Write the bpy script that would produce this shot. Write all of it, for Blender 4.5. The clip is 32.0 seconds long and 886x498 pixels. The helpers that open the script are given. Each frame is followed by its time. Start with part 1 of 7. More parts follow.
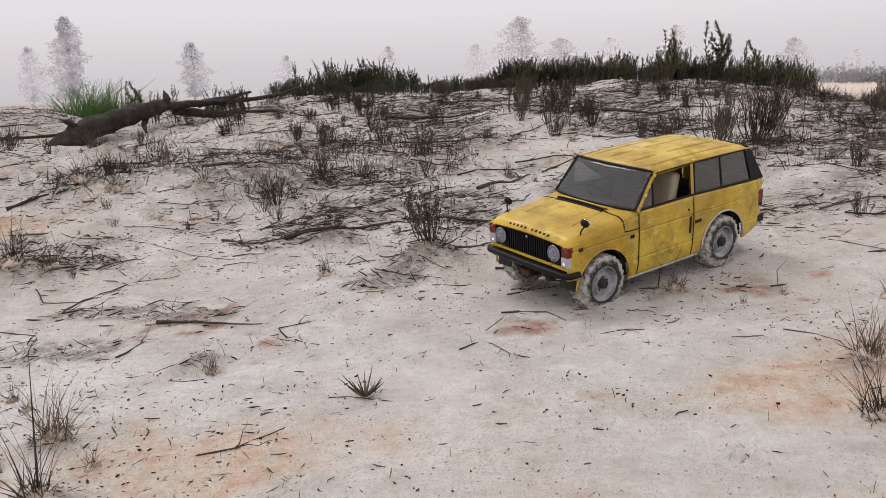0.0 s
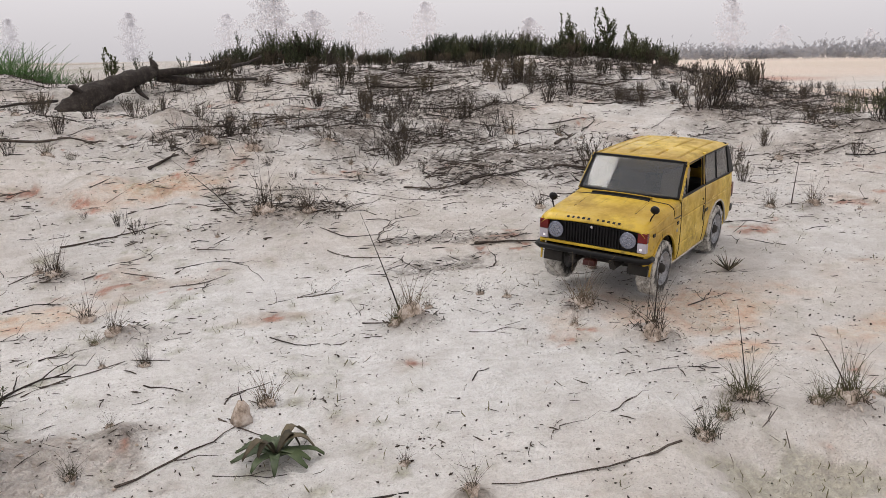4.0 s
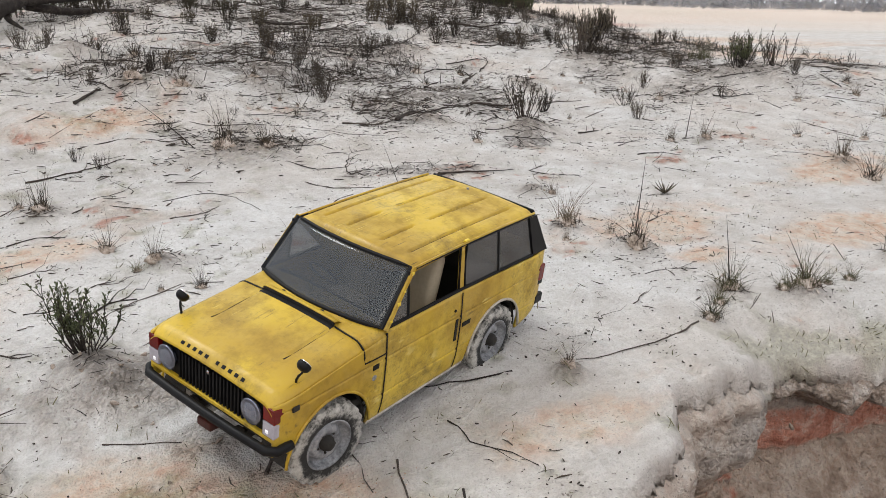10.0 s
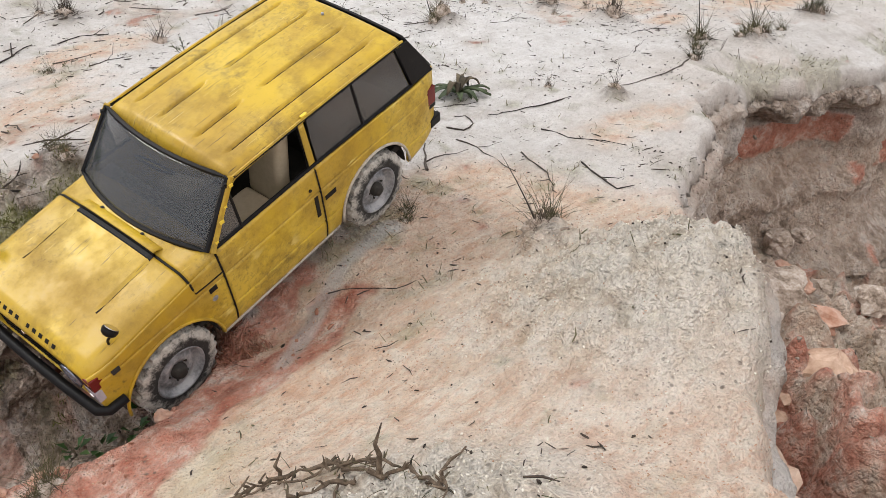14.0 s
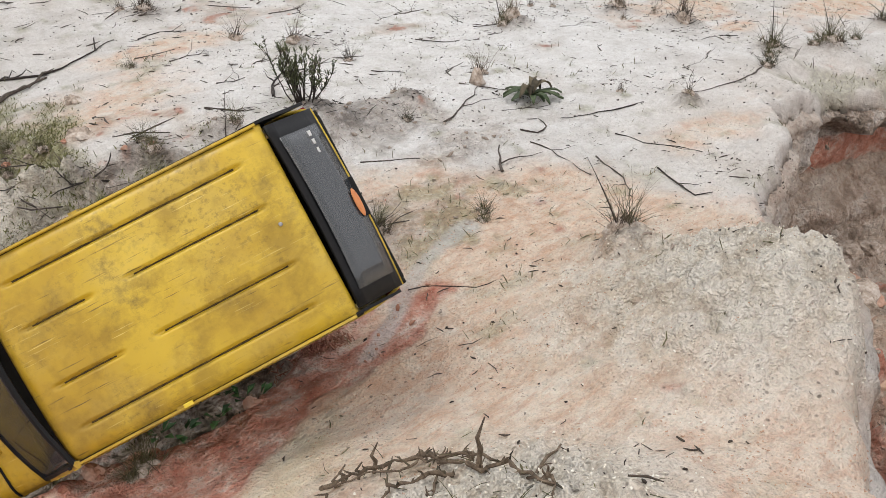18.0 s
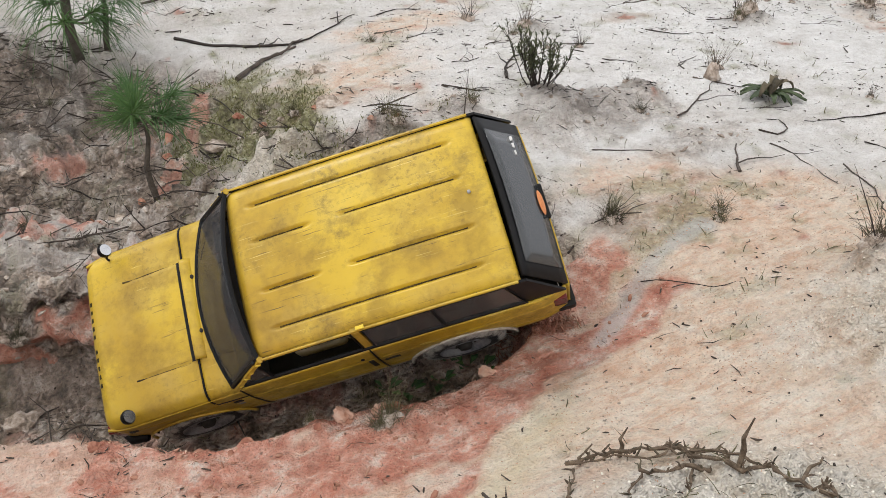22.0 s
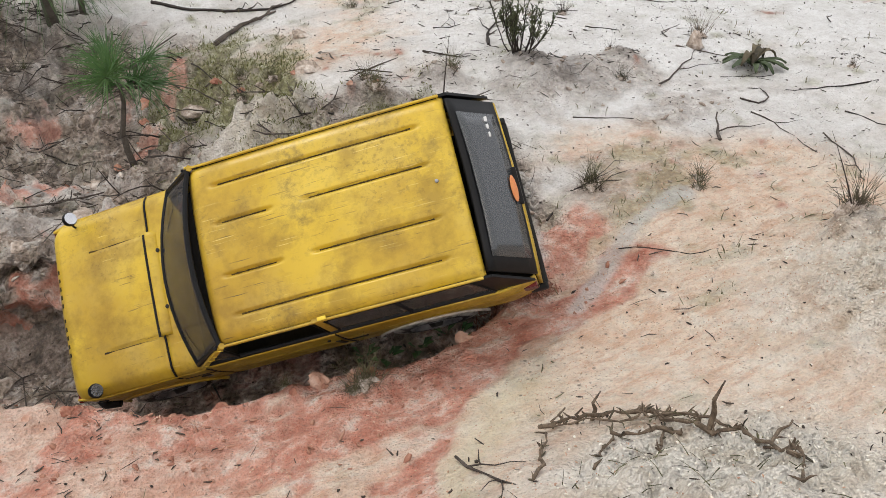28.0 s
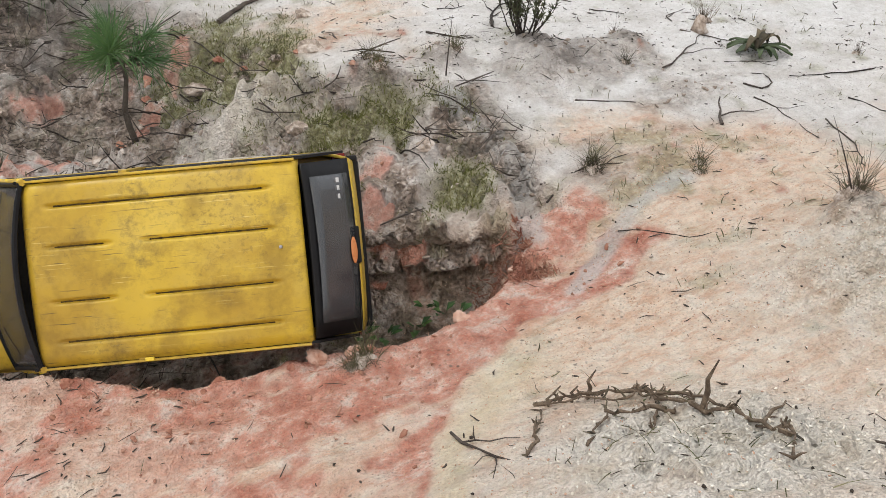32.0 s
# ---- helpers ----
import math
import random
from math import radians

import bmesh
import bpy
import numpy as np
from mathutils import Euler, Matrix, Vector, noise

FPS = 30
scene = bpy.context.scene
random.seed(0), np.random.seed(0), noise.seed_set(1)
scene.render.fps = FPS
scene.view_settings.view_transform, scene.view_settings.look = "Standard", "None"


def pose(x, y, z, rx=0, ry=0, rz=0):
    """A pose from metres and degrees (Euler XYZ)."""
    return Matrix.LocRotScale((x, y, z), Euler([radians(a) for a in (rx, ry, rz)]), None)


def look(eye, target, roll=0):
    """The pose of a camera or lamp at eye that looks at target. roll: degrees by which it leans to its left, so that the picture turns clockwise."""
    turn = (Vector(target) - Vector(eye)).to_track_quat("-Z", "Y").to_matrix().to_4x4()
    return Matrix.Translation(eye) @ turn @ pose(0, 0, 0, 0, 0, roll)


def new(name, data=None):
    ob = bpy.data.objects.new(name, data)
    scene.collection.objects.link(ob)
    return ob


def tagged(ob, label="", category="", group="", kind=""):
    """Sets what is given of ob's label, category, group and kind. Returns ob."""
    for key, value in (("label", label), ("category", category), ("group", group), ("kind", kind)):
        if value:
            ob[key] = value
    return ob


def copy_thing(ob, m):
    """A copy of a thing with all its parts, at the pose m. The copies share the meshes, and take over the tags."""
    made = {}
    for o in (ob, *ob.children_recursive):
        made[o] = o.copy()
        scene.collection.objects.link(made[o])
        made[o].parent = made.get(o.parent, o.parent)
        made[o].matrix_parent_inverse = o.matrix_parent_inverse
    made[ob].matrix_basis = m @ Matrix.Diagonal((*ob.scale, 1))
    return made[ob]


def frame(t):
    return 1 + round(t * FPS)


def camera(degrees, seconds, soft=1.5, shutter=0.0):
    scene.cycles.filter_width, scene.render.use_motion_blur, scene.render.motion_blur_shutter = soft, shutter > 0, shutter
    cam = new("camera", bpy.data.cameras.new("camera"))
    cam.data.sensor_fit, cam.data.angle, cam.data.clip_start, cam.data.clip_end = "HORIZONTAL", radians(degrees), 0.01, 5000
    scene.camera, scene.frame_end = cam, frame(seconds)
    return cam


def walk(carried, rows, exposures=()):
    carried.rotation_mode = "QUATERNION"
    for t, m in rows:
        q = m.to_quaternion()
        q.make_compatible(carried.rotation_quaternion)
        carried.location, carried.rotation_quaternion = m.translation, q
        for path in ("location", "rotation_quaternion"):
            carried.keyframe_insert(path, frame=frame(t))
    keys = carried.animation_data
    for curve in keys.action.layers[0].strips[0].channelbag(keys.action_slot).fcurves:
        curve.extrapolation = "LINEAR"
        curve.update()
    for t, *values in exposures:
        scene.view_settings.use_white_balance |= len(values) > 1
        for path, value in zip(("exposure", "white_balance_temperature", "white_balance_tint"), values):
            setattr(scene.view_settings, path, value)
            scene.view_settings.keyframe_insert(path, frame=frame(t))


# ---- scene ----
cam = camera(56.6, 32.0, 0.65)
METRES, EYE, TILT, LEAN, TURN = 2.0, 0.35, -10.9, 1.8, 0.0
ROWS = [
    (0.0, 0.0, 0.0, 0.0, 0.0, 0.0, -0.0),
    (0.5, -0.0695, -0.027, -0.0032, -1.13, 0.05, 0.63),
    (1.0, -0.1373, -0.0671, -0.0114, -2.87, 0.24, 1.03),
    (1.5, -0.1891, -0.0681, -0.0131, -4.99, 0.45, 1.14),
    (2.0, -0.2419, -0.0553, -0.0105, -7.53, 0.5, 1.21),
    (2.5, -0.2815, -0.0635, -0.0111, -10.52, 0.26, 1.34),
    (3.0, -0.3329, -0.0934, -0.0152, -12.98, -0.32, 1.61),
    (3.5, -0.3868, -0.1084, -0.0262, -14.91, -1.28, 1.81),
    (5.5, -0.5972, -0.1208, -0.0234, -27.24, -4.47, 3.66),
    (6.0, -0.6047, -0.1198, -0.0228, -29.4, -4.56, 3.52),
    (6.5, -0.6021, -0.1191, -0.0254, -30.54, -4.83, 3.42),
    (7.0, -0.5918, -0.1214, -0.0297, -31.33, -5.25, 3.47),
    (7.5, -0.5968, -0.1184, -0.0303, -31.8, -5.65, 3.46),
    (8.0, -0.5959, -0.1164, -0.0295, -32.1, -5.93, 3.42),
    (8.5, -0.5956, -0.1171, -0.029, -32.22, -6.05, 3.31),
    (9.0, -0.5969, -0.1178, -0.029, -32.15, -6.04, 3.21),
    (9.5, -0.5983, -0.1203, -0.029, -31.65, -6.11, 3.06),
    (10.0, -0.6048, -0.123, -0.029, -30.45, -6.82, 2.63),
    (10.5, -0.6281, -0.1247, -0.0386, -28.7, -8.52, 2.21),
    (11.0, -0.654, -0.1246, -0.0595, -27.62, -11.17, 2.2),
    (11.5, -0.6938, -0.1016, -0.0846, -28.24, -14.27, 2.87),
    (12.0, -0.7239, -0.0981, -0.0811, -31.12, -16.86, 3.85),
    (12.5, -0.7501, -0.1118, -0.0754, -35.55, -18.08, 4.71),
    (13.0, -0.7855, -0.1323, -0.0735, -39.47, -18.35, 5.39),
    (13.5, -0.7953, -0.1358, -0.0688, -41.88, -17.96, 5.46),
    (15.5, -0.8158, -0.1267, -0.0669, -41.5, -17.05, 4.21),
    (16.0, -0.8175, -0.1264, -0.0674, -40.84, -17.11, 3.94),
    (16.5, -0.8186, -0.1255, -0.0673, -40.24, -17.15, 3.86),
    (17.0, -0.8191, -0.1253, -0.0662, -39.74, -17.21, 3.95),
    (17.5, -0.8188, -0.1266, -0.0663, -39.32, -17.29, 4.08),
    (18.0, -0.817, -0.126, -0.0663, -38.89, -17.36, 4.19),
    (18.5, -0.8174, -0.1268, -0.0665, -38.18, -17.36, 4.16),
    (19.0, -0.8195, -0.1263, -0.0657, -36.68, -17.3, 3.85),
    (19.5, -0.8238, -0.123, -0.0641, -34.3, -17.13, 3.33),
    (20.0, -0.8374, -0.1169, -0.0627, -31.39, -17.11, 2.82),
    (20.5, -0.8521, -0.1158, -0.0637, -28.82, -17.26, 2.3),
    (21.0, -0.8508, -0.1175, -0.0639, -27.15, -17.43, 2.06),
    (21.5, -0.8488, -0.1159, -0.0637, -26.39, -17.58, 1.94),
    (22.0, -0.8494, -0.1139, -0.0636, -26.16, -17.69, 1.81),
    (22.5, -0.8478, -0.1125, -0.0628, -26.15, -17.75, 1.67),
    (23.0, -0.8496, -0.1138, -0.0627, -26.14, -17.79, 1.54),
    (23.5, -0.8484, -0.1146, -0.0641, -26.25, -17.91, 1.52),
    (24.0, -0.848, -0.1144, -0.0644, -26.42, -18.09, 1.6),
    (24.5, -0.8453, -0.1156, -0.0651, -26.64, -18.28, 1.72),
    (25.0, -0.8438, -0.1167, -0.0647, -26.86, -18.46, 1.81),
    (25.5, -0.8447, -0.1172, -0.0652, -27.02, -18.69, 1.82),
    (26.0, -0.8449, -0.1172, -0.0664, -27.1, -18.94, 1.75),
    (26.5, -0.8449, -0.1165, -0.0675, -27.11, -19.22, 1.65),
    (28.5, -0.8463, -0.1146, -0.0673, -26.98, -19.73, 1.15),
    (29.0, -0.847, -0.1154, -0.0685, -27.0, -19.9, 1.05),
    (29.5, -0.8443, -0.1155, -0.0692, -27.06, -20.04, 1.02),
    (30.0, -0.8441, -0.117, -0.0693, -27.12, -20.22, 0.99),
    (30.5, -0.8441, -0.1167, -0.0687, -27.14, -20.36, 0.94),
    (31.0, -0.8439, -0.1156, -0.0691, -27.09, -20.48, 0.85),
    (31.5, -0.8437, -0.1157, -0.0701, -26.9, -20.57, 0.72),
    (32.0, -0.8451, -0.1171, -0.0694, -26.55, -20.61, 0.58),
]
walk(cam, [(t, pose(0, 0, EYE, TILT, LEAN, TURN) @ pose(METRES * x, METRES * y, METRES * z, 90 + pitch, roll, yaw)) for t, x, y, z, yaw, pitch, roll in ROWS],
     [(0.0, -0.14, 6800, 14), (3.5, -0.12, 6800, 13), (6.0, 0.03, 6500, 8), (10.0, 0.05, 6500, 8), (13.5, 0.20, 6700, 10), (20.0, 0.16, 6600, 8), (32.0, 0.18, 6600, 8)])

# ---------------------------------------------------------------- fog-grey daylight
world = bpy.data.worlds.new("fog_sky")
scene.world = world
world.use_nodes = True
wn, wl = world.node_tree.nodes, world.node_tree.links
wn.clear()
sky = wn.new("ShaderNodeTexSky")
sky.sky_type, sky.sun_disc, sky.sun_elevation, sky.sun_rotation = "NISHITA", False, radians(48), radians(200)
sky.dust_density, sky.air_density = 6.0, 1.0
sky_bg = wn.new("ShaderNodeBackground")
sky_bg.inputs["Strength"].default_value = 0.03
wl.new(sky.outputs[0], sky_bg.inputs["Color"])
# the fog itself: a bright, nearly even layer, darker towards the horizon than overhead
wtc, wsep, wramp = wn.new("ShaderNodeTexCoord"), wn.new("ShaderNodeSeparateXYZ"), wn.new("ShaderNodeValToRGB")
wl.new(wtc.outputs["Generated"], wsep.inputs[0])
wl.new(wsep.outputs["Z"], wramp.inputs[0])
e = wramp.color_ramp.elements
e[0].position, e[0].color = 0.0, (0.74, 0.735, 0.785, 1)
e[1].position, e[1].color = 0.9, (1.0, 1.0, 1.02, 1)
em = wramp.color_ramp.elements.new(0.09)
em.color = (0.92, 0.91, 0.965, 1)
fog_bg = wn.new("ShaderNodeBackground")
fog_bg.inputs["Strength"].default_value = 0.84
wl.new(wramp.outputs[0], fog_bg.inputs["Color"])
wadd, wout = wn.new("ShaderNodeAddShader"), wn.new("ShaderNodeOutputWorld")
wl.new(sky_bg.outputs[0], wadd.inputs[0])
wl.new(fog_bg.outputs[0], wadd.inputs[1])
wl.new(wadd.outputs[0], wout.inputs[0])

sun_data = bpy.data.lights.new("sun", "SUN")
sun_data.energy, sun_data.angle, sun_data.color = 1.15, radians(24), (1.0, 0.985, 0.95)
sun = new("sun", sun_data)
sun.matrix_world = look((-1.6, 3.0, 4), (0.0, 0.9, 0))


# ---------------------------------------------------------------- materials
def mat(name):
    m = bpy.data.materials.new(name)
    m.use_nodes = True
    n = m.node_tree.nodes
    return m, n, m.node_tree.links, n["Principled BSDF"]


def noise_tex(n, l, scale, detail=4, rough=0.6, vec=None):
    t = n.new("ShaderNodeTexNoise")
    t.inputs["Scale"].default_value, t.inputs["Detail"].default_value, t.inputs["Roughness"].default_value = scale, detail, rough
    if vec:
        l.new(vec, t.inputs["Vector"])
    return t.outputs["Fac"]


def ramp(n, l, fac, stops):
    r = n.new("ShaderNodeValToRGB")
    el = r.color_ramp.elements
    el[0].position, el[0].color = stops[0][0], (*stops[0][1], 1)
    el[1].position, el[1].color = stops[-1][0], (*stops[-1][1], 1)
    for p, c in stops[1:-1]:
        k = el.new(p)
        k.color = (*c, 1)
    l.new(fac, r.inputs[0])
    return r.outputs[0]


def fac_ramp(n, l, fac, a, b, lo=0.0, hi=1.0):
    m = n.new("ShaderNodeMapRange")
    m.inputs["From Min"].default_value, m.inputs["From Max"].default_value = a, b
    m.inputs["To Min"].default_value, m.inputs["To Max"].default_value = lo, hi
    l.new(fac, m.inputs["Value"])
    return m.outputs[0]


def mix(n, l, fac, a, b, mode="MIX"):
    m = n.new("ShaderNodeMix")
    m.data_type, m.blend_type = "RGBA", mode
    for sock, v in ((m.inputs["Factor"], fac), (m.inputs["A"], a), (m.inputs["B"], b)):
        if isinstance(v, (int, float)):
            sock.default_value = v
        elif isinstance(v, tuple):
            sock.default_value = (*v, 1)
        else:
            l.new(v, sock)
    return m.outputs["Result"]


def math_node(n, l, op, a, b):
    m = n.new("ShaderNodeMath")
    m.operation = op
    for sock, v in zip(m.inputs, (a, b)):
        if isinstance(v, (int, float)):
            sock.default_value = v
        else:
            l.new(v, sock)
    return m.outputs[0]


def bump(n, l, height, strength, dist, bsdf, below=None):
    b = n.new("ShaderNodeBump")
    b.inputs["Strength"].default_value, b.inputs["Distance"].default_value = strength, dist
    l.new(height, b.inputs["Height"])
    if below:
        l.new(below, b.inputs["Normal"])
    l.new(b.outputs[0], bsdf.inputs["Normal"])
    return b.outputs[0]


def coords(n, kind="Object"):
    return n.new("ShaderNodeTexCoord").outputs[kind]


def simple(name, stops, scale=40.0, rough=0.7, metal=0.0, bump_d=0.0005, bump_s=0.5, rand=0.0, spec=0.4):
    """A material of one substance with grain at two scales and a little variation from thing to thing."""
    m, n, l, b = mat(name)
    v = coords(n)
    a = noise_tex(n, l, scale, 5, 0.65, v)
    c = noise_tex(n, l, scale * 6, 3, 0.6, v)
    f = math_node(n, l, "ADD", math_node(n, l, "MULTIPLY", a, 0.7), math_node(n, l, "MULTIPLY", c, 0.3))
    if rand:
        oi = n.new("ShaderNodeObjectInfo").outputs["Random"]
        f = math_node(n, l, "ADD", f, math_node(n, l, "MULTIPLY", math_node(n, l, "SUBTRACT", oi, 0.5), rand))
    l.new(ramp(n, l, f, stops), b.inputs["Base Color"])
    b.inputs["Roughness"].default_value, b.inputs["Metallic"].default_value = rough, metal
    b.inputs["Specular IOR Level"].default_value = spec
    if bump_d:
        bump(n, l, f, bump_s, bump_d, b)
    return m


def ground_material():
    m, n, l, b = mat("sand_and_clay")
    v = coords(n)

    def att(k):
        a = n.new("ShaderNodeAttribute")
        a.attribute_name = k
        return a.outputs["Fac"]
    big, mid = noise_tex(n, l, 2.2, 5, 0.6, v), noise_tex(n, l, 14, 6, 0.62, v)
    fine, grit = noise_tex(n, l, 120, 4, 0.7, v), noise_tex(n, l, 520, 2, 0.6, v)
    patch = noise_tex(n, l, 34, 6, 0.72, v)
    col = ramp(n, l, mid, [(0.25, (0.55, 0.52, 0.495)), (0.45, (0.69, 0.67, 0.65)), (0.72, (0.86, 0.855, 0.85))])
    warm = fac_ramp(n, l, big, 0.42, 0.72)
    col = mix(n, l, math_node(n, l, "MULTIPLY", warm, 0.40), col, (0.73, 0.62, 0.53))
    # clean white sand of the flat
    col = mix(n, l, math_node(n, l, "MULTIPLY", att("white"), 0.72), col, ramp(n, l, mid, [(0.32, (0.72, 0.712, 0.70)), (0.58, (0.90, 0.90, 0.90))]))
    # thin streaks left by running water
    mp = n.new("ShaderNodeMapping")
    mp.inputs["Scale"].default_value, mp.inputs["Rotation"].default_value = (5, 30, 5), (0, 0, 0.5)
    l.new(v, mp.inputs["Vector"])
    streak = noise_tex(n, l, 1.0, 6, 0.66, mp.outputs[0])
    col = mix(n, l, fac_ramp(n, l, streak, 0.54, 0.74, 0, 0.45), col, (0.47, 0.43, 0.40))
    ora = ramp(n, l, patch, [(0.33, (0.60, 0.30, 0.17)), (0.43, (0.71, 0.46, 0.31)), (0.52, (0.76, 0.60, 0.47)), (0.64, (0.79, 0.71, 0.62))])
    col = mix(n, l, math_node(n, l, "MULTIPLY", att("orange"), 0.85), col, ora)
    # warm tan clay of the platform, scratched with rust
    mp2 = n.new("ShaderNodeMapping")
    mp2.inputs["Scale"].default_value, mp2.inputs["Rotation"].default_value = (38, 120, 60), (0, 0, -0.75)
    l.new(v, mp2.inputs["Vector"])
    scratch = noise_tex(n, l, 1.0, 5, 0.7, mp2.outputs[0])
    tan_c = mix(n, l, fac_ramp(n, l, scratch, 0.50, 0.62, 0.0, 0.75), ramp(n, l, patch, [(0.34, (0.70, 0.485, 0.355)), (0.48, (0.785, 0.625, 0.495)), (0.64, (0.82, 0.715, 0.60))]), (0.64, 0.38, 0.25))
    col = mix(n, l, math_node(n, l, "MULTIPLY", att("tan"), 0.85), col, tan_c)
    col = mix(n, l, math_node(n, l, "MULTIPLY", att("cream"), 0.8), col, ramp(n, l, patch, [(0.36, (0.68, 0.56, 0.38)), (0.60, (0.77, 0.69, 0.53))]))
    rough_c = ramp(n, l, patch, [(0.36, (0.10, 0.075, 0.055)), (0.45, (0.27, 0.21, 0.165)), (0.53, (0.49, 0.40, 0.34)), (0.64, (0.68, 0.62, 0.57))])
    col = mix(n, l, math_node(n, l, "MULTIPLY", att("rough"), 0.8), col, rough_c)
    # dark bank earth, pale silt in it; also shade painted low in the pit
    earth_shade_c = ramp(n, l, patch, [(0.36, (0.045, 0.034, 0.026)), (0.42, (0.16, 0.118, 0.090)), (0.47, (0.34, 0.255, 0.20)), (0.53, (0.55, 0.44, 0.37)), (0.60, (0.74, 0.67, 0.62))])
    col = mix(n, l, math_node(n, l, "MULTIPLY", att("earth"), 0.92), col, earth_shade_c)
    redc = ramp(n, l, patch, [(0.33, (0.38, 0.12, 0.078)), (0.44, (0.57, 0.23, 0.16)), (0.52, (0.68, 0.345, 0.262)), (0.60, (0.78, 0.55, 0.465)), (0.69, (0.83, 0.74, 0.68))])
    col = mix(n, l, att("red"), col, redc)
    moss = ramp(n, l, fine, [(0.3, (0.050, 0.054, 0.016)), (0.44, (0.15, 0.150, 0.045)), (0.54, (0.27, 0.265, 0.11)), (0.68, (0.50, 0.50, 0.38))])
    col = mix(n, l, math_node(n, l, "MULTIPLY", att("moss"), 0.92), col, moss)
    col = mix(n, l, math_node(n, l, "MULTIPLY", att("crust"), 0.90), col, ramp(n, l, patch, [(0.36, (0.56, 0.48, 0.38)), (0.45, (0.78, 0.71, 0.60)), (0.55, (0.87, 0.82, 0.735))]))
    wash = att("wash")
    col = mix(n, l, math_node(n, l, "MULTIPLY", wash, 0.65), col, ramp(n, l, streak, [(0.35, (0.40, 0.40, 0.37)), (0.5, (0.60, 0.61, 0.60)), (0.65, (0.75, 0.75, 0.74))]))
    # crumbs and clods, each of its own tone
    warp = n.new("ShaderNodeVectorMath")
    warp.operation = "MULTIPLY_ADD"
    wn3 = n.new("ShaderNodeTexNoise")
    wn3.inputs["Scale"].default_value, wn3.inputs["Detail"].default_value = 60, 3
    l.new(v, wn3.inputs["Vector"])
    l.new(wn3.outputs["Color"], warp.inputs[0])
    warp.inputs[1].default_value = (0.016, 0.016, 0.016)
    l.new(v, warp.inputs[2])
    clods, heights = math_node(n, l, "MAXIMUM", math_node(n, l, "MAXIMUM", att("earth"), att("rough")), math_node(n, l, "MAXIMUM", math_node(n, l, "MULTIPLY", att("red"), 0.22), math_node(n, l, "MULTIPLY", att("crust"), 0.05))), None
    for scale, amt in ((62, 0.40), (150, 0.40)):
        vc = n.new("ShaderNodeTexVoronoi")
        vc.inputs["Scale"].default_value = scale
        l.new(warp.outputs[0], vc.inputs["Vector"])
        tone = n.new("ShaderNodeSeparateColor")
        l.new(vc.outputs["Color"], tone.inputs[0])
        dark = fac_ramp(n, l, tone.outputs[0], 0.15, 0.75, 1.0, 0.0)
        col = mix(n, l, math_node(n, l, "MULTIPLY", math_node(n, l, "MULTIPLY", dark, clods), amt), col, ramp(n, l, tone.outputs[1], [(0.1, (0.075, 0.057, 0.043)), (0.5, (0.22, 0.165, 0.125)), (0.9, (0.42, 0.34, 0.27))]))
        hh = math_node(n, l, "MULTIPLY", math_node(n, l, "MULTIPLY", vc.outputs["Distance"], clods), -1.6)
        heights = hh if heights is None else math_node(n, l, "ADD", heights, hh)
    # fine crumbly grain of the crust and of the clay platform
    vg = n.new("ShaderNodeTexVoronoi")
    vg.inputs["Scale"].default_value = 300
    l.new(warp.outputs[0], vg.inputs["Vector"])
    grain = math_node(n, l, "ADD", math_node(n, l, "MULTIPLY", att("crust"), 1.1), math_node(n, l, "MULTIPLY", att("tan"), 0.35))
    heights = math_node(n, l, "ADD", heights, math_node(n, l, "MULTIPLY", math_node(n, l, "MULTIPLY", vg.outputs["Distance"], grain), -0.6))
    col = mix(n, l, math_node(n, l, "MULTIPLY", fac_ramp(n, l, vg.outputs["Distance"], 0.45, 0.8), math_node(n, l, "MULTIPLY", grain, 0.10)), col, (0.50, 0.38, 0.28))
    ash = ramp(n, l, fine, [(0.30, (0.035, 0.029, 0.025)), (0.5, (0.11, 0.092, 0.078)), (0.7, (0.26, 0.23, 0.205))])
    lit = math_node(n, l, "MULTIPLY", att("litter"), fac_ramp(n, l, noise_tex(n, l, 38, 7, 0.78, v), 0.40, 0.53))
    col = mix(n, l, math_node(n, l, "MULTIPLY", lit, 0.82), col, ash)
    # scattered dark specks of two sizes
    for scale, lo, hi, m0, m1, msc, amt in ((90, 0.16, 0.08, 0.48, 0.60, 9, 0.75), (240, 0.24, 0.12, 0.46, 0.62, 17, 0.6)):
        vo = n.new("ShaderNodeTexVoronoi")
        vo.inputs["Scale"].default_value = scale
        l.new(v, vo.inputs["Vector"])
        speck = math_node(n, l, "MULTIPLY", fac_ramp(n, l, vo.outputs["Distance"], lo, hi), fac_ramp(n, l, noise_tex(n, l, msc, 3, 0.5, v), m0, m1))
        col = mix(n, l, math_node(n, l, "MULTIPLY", speck, amt), col, (0.11, 0.085, 0.065))
    col = mix(n, l, fac_ramp(n, l, fine, 0.30, 0.58, 0.24, 0.0), col, (0.30, 0.255, 0.22))
    col = mix(n, l, fac_ramp(n, l, grit, 0.30, 0.50, 0.28, 0.0), col, (0.33, 0.29, 0.25))
    l.new(col, b.inputs["Base Color"])
    l.new(fac_ramp(n, l, wash, 0.0, 1.0, 0.82, 0.38), b.inputs["Roughness"])
    b.inputs["Specular IOR Level"].default_value = 0.3
    h = math_node(n, l, "ADD", math_node(n, l, "MULTIPLY", fine, 0.9), math_node(n, l, "MULTIPLY", grit, 0.5))
    h = math_node(n, l, "ADD", h, math_node(n, l, "MULTIPLY", patch, 1.1))
